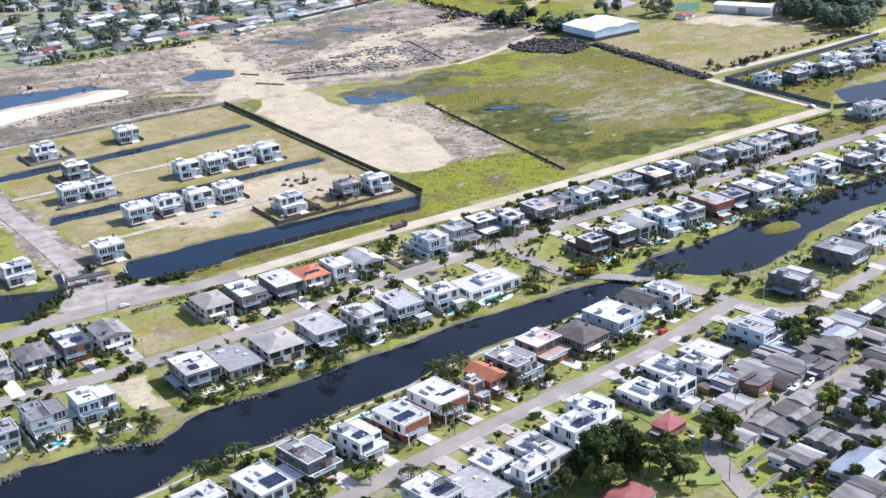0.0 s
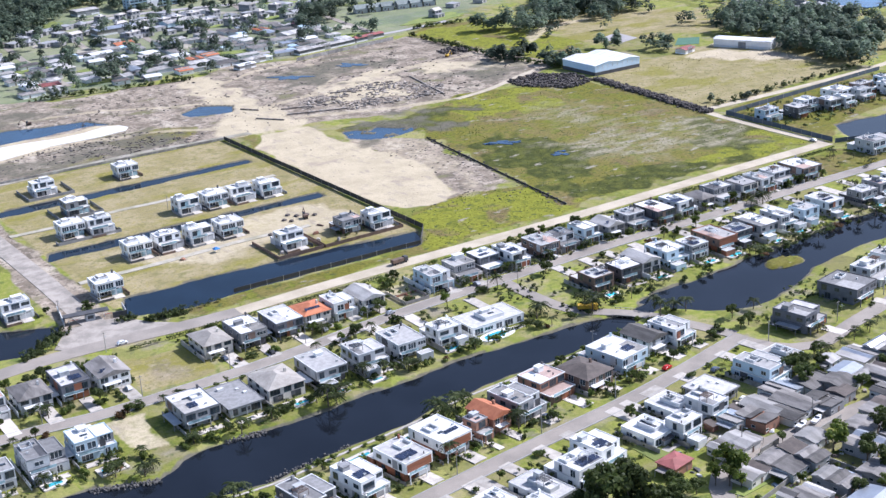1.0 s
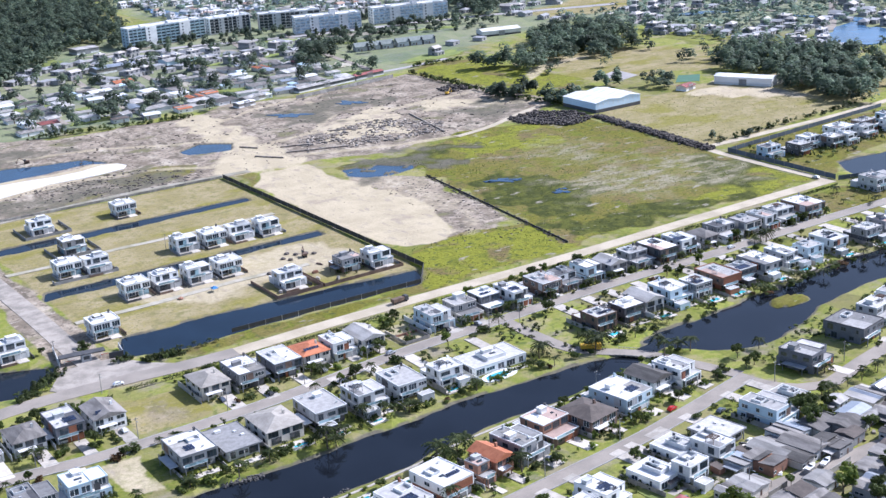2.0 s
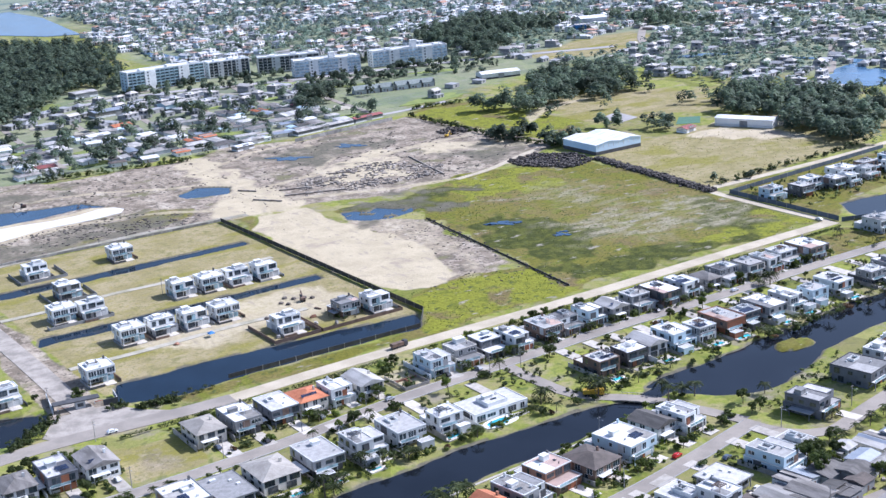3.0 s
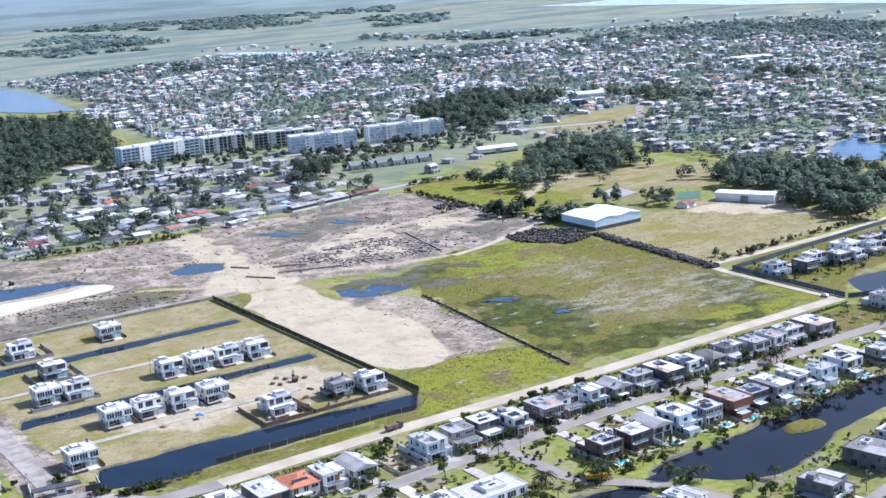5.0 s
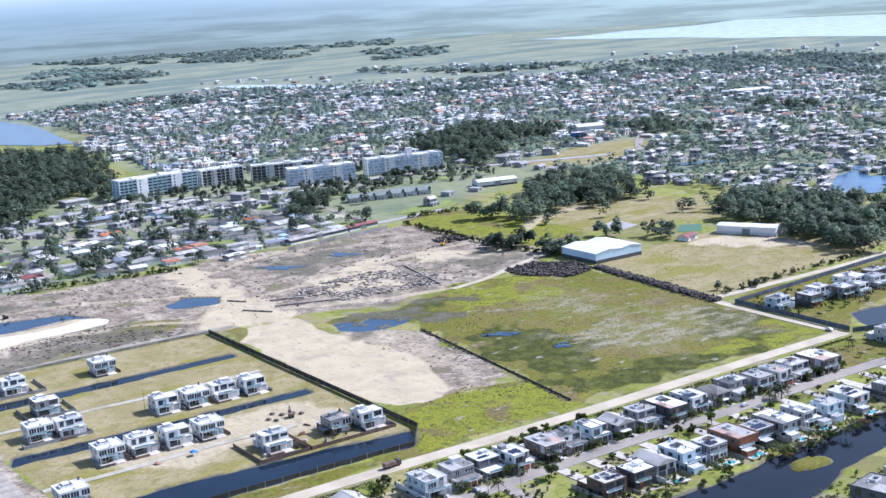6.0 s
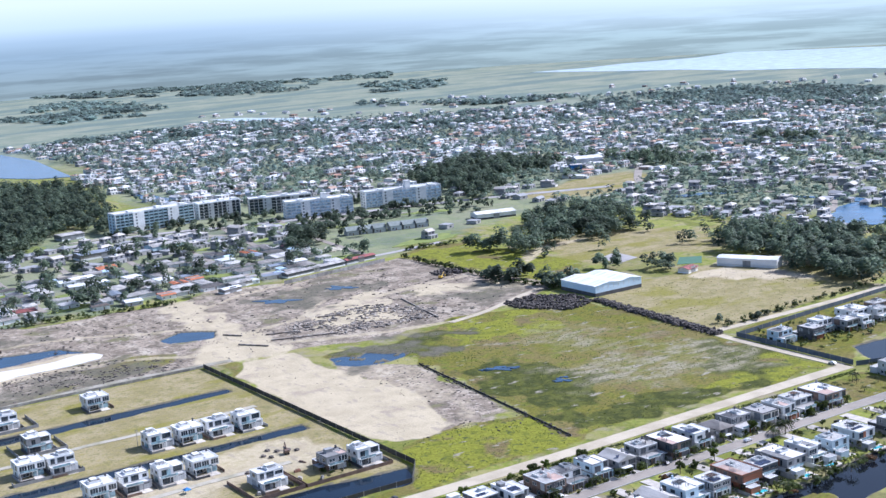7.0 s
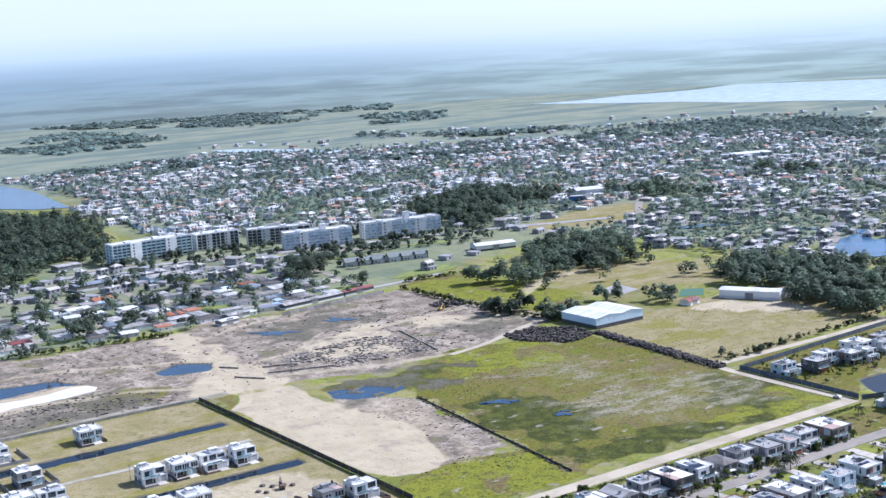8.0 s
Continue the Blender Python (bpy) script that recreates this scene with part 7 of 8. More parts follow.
FAR_WALL = city("far_house_walls", [(0.78, 0.78, 0.77), (0.68, 0.66, 0.62), (0.76, 0.77, 0.78), (0.74, 0.74, 0.73), (0.56, 0.54, 0.50), (0.66, 0.68, 0.70), (0.38, 0.37, 0.36), (0.72, 0.72, 0.72), (0.34, 0.25, 0.20), (0.46, 0.53, 0.58), (0.25, 0.25, 0.26)])
FAR_ROOF = city("far_house_roofs", [(0.44, 0.30, 0.23), (0.30, 0.30, 0.31), (0.52, 0.46, 0.40), (0.20, 0.19, 0.19), (0.72, 0.72, 0.72), (0.48, 0.48, 0.49), (0.66, 0.66, 0.66), (0.34, 0.34, 0.345), (0.58, 0.575, 0.57), (0.42, 0.24, 0.17), (0.76, 0.76, 0.76), (0.54, 0.50, 0.45), (0.66, 0.67, 0.69)])
FAR_GLASS = city("far_windows", [(0.07, 0.085, 0.10), (0.11, 0.125, 0.14), (0.05, 0.06, 0.07)], 0.15)
WOOD_AREAS = {
    "left": [(5, 700), (40, 735), (100, 805), (148, 800), (175, 850), (205, 960), (250, 1090), (240, 1220), (160, 1290), (-80, 1250), (-110, 800), (-60, 640), (-20, 640)],
    "corner": [(230, 594), (238, 552), (266, 548), (284, 580), (264, 616)],
    "front": [(296, 398), (304, 370), (338, 347), (368, 370), (352, 412), (318, 424)],
    "park": [(356, 376), (426, 478), (467, 502), (493, 492), (522, 482), (516, 428), (474, 374), (438, 362), (418, 369)],
    "belt": [(513, 850), (527, 812), (516, 726), (486, 648), (515, 630), (560, 690), (616, 749), (678, 764), (745, 812), (703, 932), (640, 920), (590, 895)],
    "avenue": [(755, 805), (768, 714), (765, 646), (811, 611), (842, 645), (832, 748), (790, 800)],
    "right": [(479, 308), (437, 262), (439, 240), (424, 171), (408, 145), (403, 121), (419, 74), (520, 120), (560, 190), (539, 230), (523, 260), (512, 285)],
    "mid": [(1012, 765), (1060, 672), (1092, 700), (1050, 795)],
    "site": [(252, 304), (256, 280), (282, 272), (294, 294), (272, 314)],
    "hangar": [(262, 258), (274, 232), (294, 240), (304, 248), (282, 266)],
    "hangar_back": [(328, 266), (338, 284), (356, 270), (346, 252)],
    "huts": [(356, 246), (362, 226), (378, 222), (384, 240)],
}
LAKES = [[(340, 1840), (350, 1652), (300, 1340), (245, 1370), (150, 1500), (150, 1850)], blob(632, 262, 66, 34, 35, seed=4), blob(866, 1196, 26, 70, 30, seed=2), blob(280, 1000, 18, 70, 0, seed=1), [(849, 2112), (865, 1931), (963, 1717), (985, 1730), (969, 1863), (900, 2080)]]
OPEN = [[(530, 640), (628, 672), (760, 700), (760, 640), (655, 566), (552, 562)], [(60, 735), (160, 745), (500, 640), (500, 740), (380, 830), (140, 830)], [(345, 250), (515, 250), (522, 400), (345, 470)]]
TOWN = [(262, 860), (262, 1120), (280, 1300), (350, 1420), (360, 1900), (800, 1990), (1050, 1700), (1300, 1500), (1600, 1100), (1560, 900), (900, 420), (640, 200), (572, 215), (534, 300), (536, 400), (530, 480), (524, 560), (500, 640), (480, 740), (400, 800)]
npr = np.random.default_rng(11)
fx, fy = scatter(TOWN, 16.5, 20.5, npr, 0.26, list(WOOD_AREAS.values()) + LAKES + OPEN, 0.35)
more_x, more_y = scatter([(-60, 600), (60, 610), (255, 600), (300, 660), (140, 742), (20, 730), (-60, 700)], 18, 21, npr, 0.3, [WOOD_AREAS["left"]], 0.1)
e_x, e_y = scatter([(290, 470), (345, 470), (420, 530), (400, 590), (330, 600), (300, 540)], 52, 44, npr, 0.3, [WOOD_AREAS["front"]], 0.1)
s_x, s_y = scatter([(640, 1980), (1000, 1760), (1500, 1560), (1900, 1250), (2100, 1350), (1500, 2000), (900, 2250)], 60, 70, npr, 0.35, LAKES, 0.5)
near_lots = len(more_x) + len(e_x)
fx, fy = np.concatenate([more_x, e_x, fx, s_x]), np.concatenate([more_y, e_y, fy, s_y])
crowd = 0.5 * wobble(fx, fy, 55.0) + 0.5 * wobble(fy, fx, 23.0)
kept = (crowd < np.where((np.arange(len(fx)) < near_lots) | (np.hypot(fx + 300, fy + 480) < 1250), 0.28, 0.10)) & (npr.random(len(fx)) > 0.16)
fx, fy = fx[kept], fy[kept]
order = np.argsort(np.hypot(fx + 300, fy + 480))


def far_house(x, y):
    """Rows of boxes for one plastered house: walls, a flat or hipped roof, an upper floor on some, and windows."""
    rows = []
    a = 0.35 + npr.choice((0, 0, 1.571)) + npr.normal() * 0.08
    w, d, two = npr.uniform(8, 16), npr.uniform(7, 13), npr.random() < 0.42
    h, rise = npr.uniform(2.9, 3.5), npr.uniform(1.3, 2.3)
    def roof(u0, u1, v0, v1, z, hip):
        if hip:
            run = min(u1 - u0, v1 - v0) / 2
            flat = npr.random() < 0.4
            rows.append((x, y, a, u0 - 0.5, u1 + 0.5, v0 - 0.5, v1 + 0.5, z, z + rise, 1, (0.02 if flat and u1 - u0 > v1 - v0 else run), (0.02 if flat and u1 - u0 <= v1 - v0 else run)))
        else:
            rows.append((x, y, a, u0 - 0.25, u1 + 0.25, v0 - 0.25, v1 + 0.25, z, z + 0.35, 1))
    hip = npr.random() < 0.5
    rows.append((x, y, a, -w / 2, w / 2, -d / 2, d / 2, 0, h, 0))
    roof(-w / 2, w / 2, -d / 2, d / 2, h, hip and not two)
    if two:
        e0, e1 = npr.uniform(0, 0.35) * d, npr.uniform(0, 0.3) * w
        box = (-w / 2 + e1, w / 2, -d / 2 + e0, d / 2)
        rows.append((x, y, a, *box, h + 0.35, h + 3.3, 0))
        roof(*box, h + 3.3, hip)
        for k in range(2):
            u = box[0] + (w - e1) * (0.28 + 0.44 * k)
            rows.append((x, y, a, u - 1.1, u + 1.1, box[2] - 0.12, box[2] + 0.1, h + 1.0, h + 2.7, 2))
        rows.append((x, y, a, box[0] - 0.12, box[0] + 0.1, -1.2, 1.2, h + 1.1, h + 2.6, 2))
        if not hip:
            rows.append((x, y, a, -1.2, 1.4, 0, 2.2, h + 3.65, h + 4.9, 0))
    if npr.random() < 0.4:
        u = npr.choice((-w / 2 - 3.4, w / 2 + 0.1))
        rows += [(x, y, a, u, u + 3.3, -d * 0.3, d * 0.35, 0, 2.4, 0), (x, y, a, u - 0.1, u + 3.4, -d * 0.3 - 0.3, d * 0.35 + 0.3, 2.4, 2.65, 1)]
    for k in range(2):
        u = -w / 2 + w * (0.27 + 0.46 * k)
        rows.append((x, y, a, u - 1.0, u + 1.0, -d / 2 - 0.12, -d / 2 + 0.1, 0.4, 2.4, 2))
    rows.append((x, y, a, -w / 2 - 0.12, -w / 2 + 0.1, -1.5, 1.0, 0.8, 2.3, 2))
    return rows, two


rest = []
for rank, spot in enumerate(order):
    rows, two = far_house(fx[spot], fy[spot])
    if rank < 240:
        tagged(part("house", boxes_mesh("house", rows, [FAR_WALL, FAR_ROOF, FAR_GLASS]), None, None), ("two-storey plastered house" if two else "low plastered house") + " among trees near the avenue", "house", "houses before the apartment blocks")
    else:
        rest += rows
tagged(part("far_houses", boxes_mesh("far_houses", rest, [FAR_WALL, FAR_ROOF, FAR_GLASS]), None, None), "dense spread of white and grey houses beyond the woods", "houses", kind="stuff")


def canopy(xs, ys, hs, rs, n, size, rng, lift=0.8):
    """Crowns of a whole wood: n leaf clumps for each tree on three uneven lobes, with a thin trunk."""
    m = len(xs)
    base = np.stack([xs, ys, np.zeros(m)], -1)
    t = np.repeat(np.arange(m), n)
    lobe = rng.integers(0, 3, m * n)
    shift = rng.normal(size=(m, 3, 3)) * np.array([0.38, 0.38, 0.16])
    v = rng.normal(size=(m * n, 3))
    v /= np.linalg.norm(v, axis=1)[:, None]
    v[:, 2] = np.abs(v[:, 2]) * np.where(rng.random(m * n) < 0.85, 1, -0.8)
    r, h = np.asarray(rs)[t], np.asarray(hs)[t]
    mid = base[t] + shift[t, lobe] * np.stack([r, r, h], -1) + np.stack([0 * r, 0 * r, h * 0.62], -1)
    c = mid + v * np.stack([r * 0.72, r * 0.72, h * 0.36], -1) * (rng.random(m * n) ** 0.16)[:, None]
    v = v + np.array([0, 0, lift])
    v /= np.linalg.norm(v, axis=1)[:, None]
    a = np.cross(v, rng.normal(size=(m * n, 3)))
    a /= np.linalg.norm(a, axis=1)[:, None] + 1e-9
    b = np.cross(v, a) + 0.22 * rng.normal(size=(m * n, 3))
    s = (size * rng.uniform(0.6, 1.35, m * n) * (r / np.mean(rs)) ** 0.5)[:, None] / 2
    q = np.stack([c - a * s - b * s * 0.7, c + a * s * 0.8 - b * s, c + a * s + b * s * 0.75, c - a * s * 0.7 + b * s], 1).reshape(-1, 3)
    return q, np.arange(4 * m * n).reshape(-1, 4), np.repeat(rng.uniform(-0.42, 0.55, m), 4 * n)


def crowns(name, xs, ys, hs, rs, n, size, rng, material, label, category, lift=0.8):
    """Many trees or shrubs as one mass, each with its own shade of green."""
    v, f, tone = canopy(np.asarray(xs, float), np.asarray(ys, float), np.asarray(hs, float), np.asarray(rs, float), n, size, rng, lift)
    me = raw_mesh(name, v, f, [material])
    me.attributes.new("tone", "FLOAT", "POINT").data.foreach_set("value", tone.astype(np.float32))
    return tagged(part(name, me, None, None), label, category, kind="stuff")


for key, outline in WOOD_AREAS.items():
    big = key in ("left", "belt", "mid", "avenue")
    small = key in ("hangar", "hangar_back", "huts", "site")
    xs, ys = scatter(outline, 9.5 if big else 8.0, 9.5 if big else 8.0, npr, 0.6)
    keep = inside(xs, ys, outline) + 22 * wobble(xs, ys, 15.0) > (4 if len(xs) > 30 else -99)
    xs, ys = xs[keep], ys[keep]
    if key == "avenue":
        few = npr.random(len(xs)) < 0.6
        xs, ys = xs[few], ys[few]
    hs, rs = npr.uniform(9, 17, len(xs)), npr.uniform(4.0, 7.0, len(xs))
    if small:
        hs, rs = hs * 0.72, rs * 0.75
    crowns("wood", xs, ys, hs, rs, 110 if big else 150, 1.9 if big else 1.6, npr, HAZED_WOODS, "dense dark green wood of tall trees", "woods", 1.5)
tx, ty = scatter(TOWN, 11.5, 13, npr, 0.5, LAKES + OPEN[:1], 0.2)
keep = npr.random(len(tx)) < 0.46 + 1.6 * np.clip(0.5 * wobble(tx, ty, 55.0) + 0.5 * wobble(ty, tx, 23.0), 0, 1)
tx, ty = tx[keep], ty[keep]
near = [scatter(o, dx, dx, npr, 0.5) for o, dx in (([(-60, 430), (150, 425), (260, 445), (330, 600), (140, 740), (0, 730), (-60, 650)], 30.0), ([(345, 250), (520, 250), (530, 400), (345, 470)], 46), ([(262, 100), (430, 90), (420, 60), (262, 55)], 60))]
more = scatter([(1331, 1441), (1470, 1358), (1424, 1105), (1443, 867), (1763, 1114), (1847, 1416), (1681, 1577), (1456, 1678)], 22, 22, npr, 0.5)
tx, ty = np.concatenate([tx, more[0]]), np.concatenate([ty, more[1]])
# town trees by distance: nearer ones lightly haze-tinted, farther ones paler
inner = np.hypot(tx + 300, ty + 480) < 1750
for some, mat in ((inner, HAZED_TOWN_LEAF), (~inner, HAZED_SCRUB)):
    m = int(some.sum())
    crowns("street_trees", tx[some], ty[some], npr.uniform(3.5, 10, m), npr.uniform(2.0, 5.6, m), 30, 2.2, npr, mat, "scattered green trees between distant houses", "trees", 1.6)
tx, ty = np.concatenate([m[0] for m in near]), np.concatenate([m[1] for m in near])
crowns("street_trees", tx, ty, npr.uniform(4.0, 13, len(tx)), npr.uniform(2.2, 6.5, len(tx)), 110, 1.5, npr, HAZED_WOODS, "scattered dark green trees between cottages", "trees")
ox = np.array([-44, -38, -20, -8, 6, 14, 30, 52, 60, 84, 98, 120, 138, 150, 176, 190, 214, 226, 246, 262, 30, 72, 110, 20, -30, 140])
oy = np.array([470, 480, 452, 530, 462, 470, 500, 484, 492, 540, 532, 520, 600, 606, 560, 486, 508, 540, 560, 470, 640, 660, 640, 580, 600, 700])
crowns("street_trees", ox + npr.normal(size=26) * 3, oy + npr.normal(size=26) * 3, npr.uniform(9, 16, 26), npr.uniform(4.5, 8.5, 26), 240, 1.5, npr, HAZED_WOODS, "large old trees standing between cottages", "trees")
ax, ay = [], []
for x0, y0, x1, y1, wide, n in ((140, 768, 240, 776, 4, 26), (300, 688, 372, 664, 5, 30), (392, 676, 480, 656, 5, 36), (150, 815, 300, 826, 8, 50), (360, 800, 420, 740, 10, 50), (420, 745, 500, 720, 8, 40), (245, 768, 310, 742, 4, 24), (160, 742, 300, 698, 5, 30), (320, 640, 480, 600, 14, 50), (290, 640, 330, 600, 12, 26)):
    t = npr.random(n)
    ax += list(x0 + (x1 - x0) * t + npr.normal(size=n) * wide * 0.4)
    ay += list(y0 + (y1 - y0) * t + npr.normal(size=n) * wide)
crowns("street_trees", np.array(ax), np.array(ay), npr.uniform(3, 9, len(ax)), npr.uniform(1.6, 4.2, len(ax)), 70, 1.6, npr, HAZED_WOODS, "green trees round the apartment blocks and avenue", "trees")
bx, by, bh, br = [], [], [], []
for x0, y0, x1, y1, wide, n in ((480, 1935, 662, 1795, 16, 110), (662, 1795, 919, 1448, 14, 190), (637, 1954, 851, 1524, 16, 150), (851, 1524, 1177, 1336, 14, 130), (638, 2721, 892, 2643, 60, 200), (1124, 3852, 1355, 3413, 60, 90), (1318, 2894, 1450, 2877, 50, 60), (1304, 1768, 1456, 1678, 24, 90), (1206, 2138, 1304, 1768, 30, 70), (1380, 1240, 1650, 1450, 70, 150), (1450, 960, 1760, 1250, 60, 120), (1164, 4000, 1300, 3900, 60, 60)):
    t = npr.random(n)
    bx += list(x0 + (x1 - x0) * t + npr.normal(size=n) * wide)
    by += list(y0 + (y1 - y0) * t + npr.normal(size=n) * wide * 0.6)
    bh += list(npr.uniform(5, 9, n))
    br += list(npr.uniform(5, 10, n))
crowns("far_woods", np.array(bx), np.array(by), np.array(bh), np.array(br), 30, 4.2, npr, HAZED_SCRUB, "far belts of dark trees on the plain", "woods", 2.0)
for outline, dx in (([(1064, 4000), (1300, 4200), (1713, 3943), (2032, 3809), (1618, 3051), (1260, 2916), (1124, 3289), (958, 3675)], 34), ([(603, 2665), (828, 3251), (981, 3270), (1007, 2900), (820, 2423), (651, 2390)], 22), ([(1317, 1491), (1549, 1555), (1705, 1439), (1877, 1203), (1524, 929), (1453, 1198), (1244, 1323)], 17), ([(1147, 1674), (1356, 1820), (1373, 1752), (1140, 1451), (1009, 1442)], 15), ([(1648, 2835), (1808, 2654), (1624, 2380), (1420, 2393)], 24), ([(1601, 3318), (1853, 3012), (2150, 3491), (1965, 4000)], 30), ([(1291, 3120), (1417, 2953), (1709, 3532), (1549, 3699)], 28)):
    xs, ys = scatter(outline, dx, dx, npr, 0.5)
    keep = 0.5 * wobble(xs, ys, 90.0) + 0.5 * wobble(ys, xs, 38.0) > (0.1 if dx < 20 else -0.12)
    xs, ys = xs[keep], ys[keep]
    crowns("far_woods", xs, ys, npr.uniform(4, 7, len(xs)), npr.uniform(0.35, 0.6, len(xs)) * dx, 26, dx * 0.3, npr, HAZED_SCRUB, "broad far forest patches on the plain", "woods", 2.0)
# hedge rows and brush round the site and the meadow
for x0, y0, x1, y1, n in ((269, 436, 266, 300, 90), (266, 300, 277, 240, 46), (349, 453, 288, 460, 40), (270, 75, 430, 84, 60), (-60, 440, 60, 420, 70)):
    t = npr.random(n)
    crowns("brush", x0 + (x1 - x0) * t + npr.normal(size=n) * 1.2, y0 + (y1 - y0) * t + npr.normal(size=n) * 1.2, npr.uniform(1.5, 4, n), npr.uniform(1.0, 2.2, n), 40, 0.8, npr, LEAF, "ragged dark green brush along a boundary", "brush")


# ---- heaps, rubble and rocks ----
def lumps(name, xs, ys, zs, sizes, material, label, category, flat=0.6, long=1.0):
    base = np.array([(-1, -1, -1), (1, -1, -1), (1, 1, -1), (-1, 1, -1), (-0.7, -0.8, 1), (0.8, -0.6, 1), (0.6, 0.7, 1), (-0.8, 0.6, 1)], float) / 2
    n = len(xs)
    p = base[None] * npr.uniform(0.6, 1.4, (n, 8, 3))
    p *= (np.asarray(sizes)[:, None] * np.array([long, 1, flat]))[:, None, :]
    a = npr.uniform(0, 6.28, n)
    c, s = np.cos(a)[:, None], np.sin(a)[:, None]
    q = np.stack([c * p[..., 0] - s * p[..., 1], s * p[..., 0] + c * p[..., 1], p[..., 2]], -1) + np.stack([xs, ys, zs], -1)[:, None]
    local = np.array([(0, 1, 5, 4), (1, 2, 6, 5), (2, 3, 7, 6), (3, 0, 4, 7), (4, 5, 6, 7)])
    faces = (np.arange(n)[:, None, None] * 8 + local[None]).reshape(-1, 4)
    return tagged(part(name, raw_mesh(name, q.reshape(-1, 3), faces, [material]), None, None), label, category, kind="stuff")


t = npr.random(1500)
lumps("earth_bank", 269 - 12 * t + npr.normal(size=1500) * 1.9, 190 - 126 * t + npr.normal(size=1500) * 0.8, npr.uniform(0, 1.5, 1500), npr.uniform(0.8, 2.4, 1500), EARTH, "long ragged bank of dark dug earth", "earth bank")
px, py = scatter([(222, 232), (250, 234), (268, 214), (266, 188), (240, 180), (218, 212)], 1.7, 1.7, npr, 0.5)
lumps("earth_heap", px, py, npr.uniform(-0.1, 1.2, len(px)), npr.uniform(0.8, 2.6, len(px)), EARTH, "wide heap of dark dug earth by the warehouse", "earth heap")
px, py = scatter([(76, 256), (110, 238), (170, 236), (185, 260), (160, 300), (110, 300), (80, 285)], 2.6, 2.6, npr, 0.5)
keep = npr.random(len(px)) < 0.5 + 0.6 * wobble(px, py, 9.0)
px, py = px[keep], py[keep]
lumps("rubble", px, py, npr.uniform(0.1, 0.5, len(px)), npr.uniform(0.3, 1.6, len(px)), RUBBLE, "scattered broken concrete and timber on bare soil", "rubble", 0.45, 3.2)
px, py = npr.uniform(236, 262, 160), npr.uniform(330, 352, 160)
lumps("spoil", px + 10, py + 10, npr.uniform(0, 1.4, 160), npr.uniform(0.8, 2.6, 160), EARTH, "dark spoil heap at the edge of the site", "earth heap")
for x0, y0, x1, y1, n in ((-222, -144, -201, -152, 260), (-173, -141, -158, -143.5, 170), (-262, -145, -246, -142.5, 160), (-174, -175.5, -140, -171.5, 110), (-213, -178, -197, -173.5, 60)):
    t = npr.random(n)
    lumps("shore_rocks", x0 + (x1 - x0) * t, y0 + (y1 - y0) * t + npr.normal(size=n) * 0.9, npr.uniform(-1.0, -0.3, n), npr.uniform(0.35, 0.8, n), ROCK, "grey boulders along the canal bank", "rocks", 0.8)
t = npr.random(260)
lumps("ditch_spoil", 75 + 20 * t + npr.normal(size=260) * 1.2, -18 + 160 * t + npr.normal(size=260) * 0.5, npr.uniform(-0.1, 0.2, 260), npr.uniform(0.5, 1.5, 260), EARTH, "dark spoil along a field ditch", "earth bank", 0.4)
t = npr.random(180)
lumps("sand_piles", npr.uniform(2, 66, 70), npr.uniform(240, 296, 70), npr.uniform(-0.1, 0.1, 70), npr.uniform(0.3, 1.0, 70), RUBBLE, "small sand and rubble piles on the site", "rubble", 0.4)
for x0, y0, x1, y1 in ((60, 262, 100, 246), (64, 278, 84, 271), (112, 296, 128, 290), (182, 300, 168, 232), (40, 268, 52, 250), (44, 300, 52, 288)):
    l, a = math.hypot(x1 - x0, y1 - y0), math.degrees(math.atan2(y1 - y0, x1 - x0))
    tagged(part("timber", hull([(0, l, -0.5, 0.5, -0.1, 0.7)], 0.1), RUBBLE, None, at=pose(x0, y0, 0.1, 0, 0, a)), "long low stack of weathered timber on soil", "timber", "timber stacks")


def tufts(outline, step, size, material, label, share=0.6, patch=12.0):
    """Tussocks of grass or weeds: three upright blades of leaves each, thick in some places and thin in others."""
    xs, ys = scatter(outline, step, step, npr, 0.5)
    keep = npr.random(len(xs)) < share * (0.6 + 0.9 * wobble(xs, ys, patch) * wobble(ys, xs, patch * 0.43))
    for basin in BASINS.values():
        keep &= inside(xs, ys, basin) < -1.5
    xs, ys = np.repeat(xs[keep], 3), np.repeat(ys[keep], 3)
    n = len(xs)
    a, w, h = npr.uniform(0, 3.14, n), size * npr.uniform(0.5, 1.2, n), size * npr.uniform(0.15, 0.45, n)
    dx, dy = np.cos(a) * w / 2, np.sin(a) * w / 2
    lean = npr.normal(size=(n, 2)) * size * 0.25
    low, z = np.full(n, -0.25), h
    q = np.stack([np.stack([xs - dx, ys - dy, low], -1), np.stack([xs + dx, ys + dy, low], -1),
                  np.stack([xs + dx * 0.6 + lean[:, 0], ys + dy * 0.6 + lean[:, 1], z], -1), np.stack([xs - dx * 0.6 + lean[:, 0], ys - dy * 0.6 + lean[:, 1], z], -1)], 1)
    return tagged(part("grass_tufts", raw_mesh("grass_tufts", q.reshape(-1, 3), np.arange(4 * n).reshape(n, 4), [material]), None, None), label, "grass", kind="stuff")


FIELD = [(98, 141), (78, -20), (246, -26), (254, 63), (264, 186), (240, 178), (216, 208), (190, 220), (166, 217), (106, 196), (60, 203), (64, 190)]
tufts(FIELD, 1.6, 0.5, LEAF_BRIGHT, "tussocks of green grass across the open field", 0.2, 21.0)
tufts([(4, 28), (-16, -26), (74, -27), (80, 22), (46, 30)], 1.5, 0.5, LEAF_BRIGHT, "tussocks of green grass beside the sand road", 0.4)
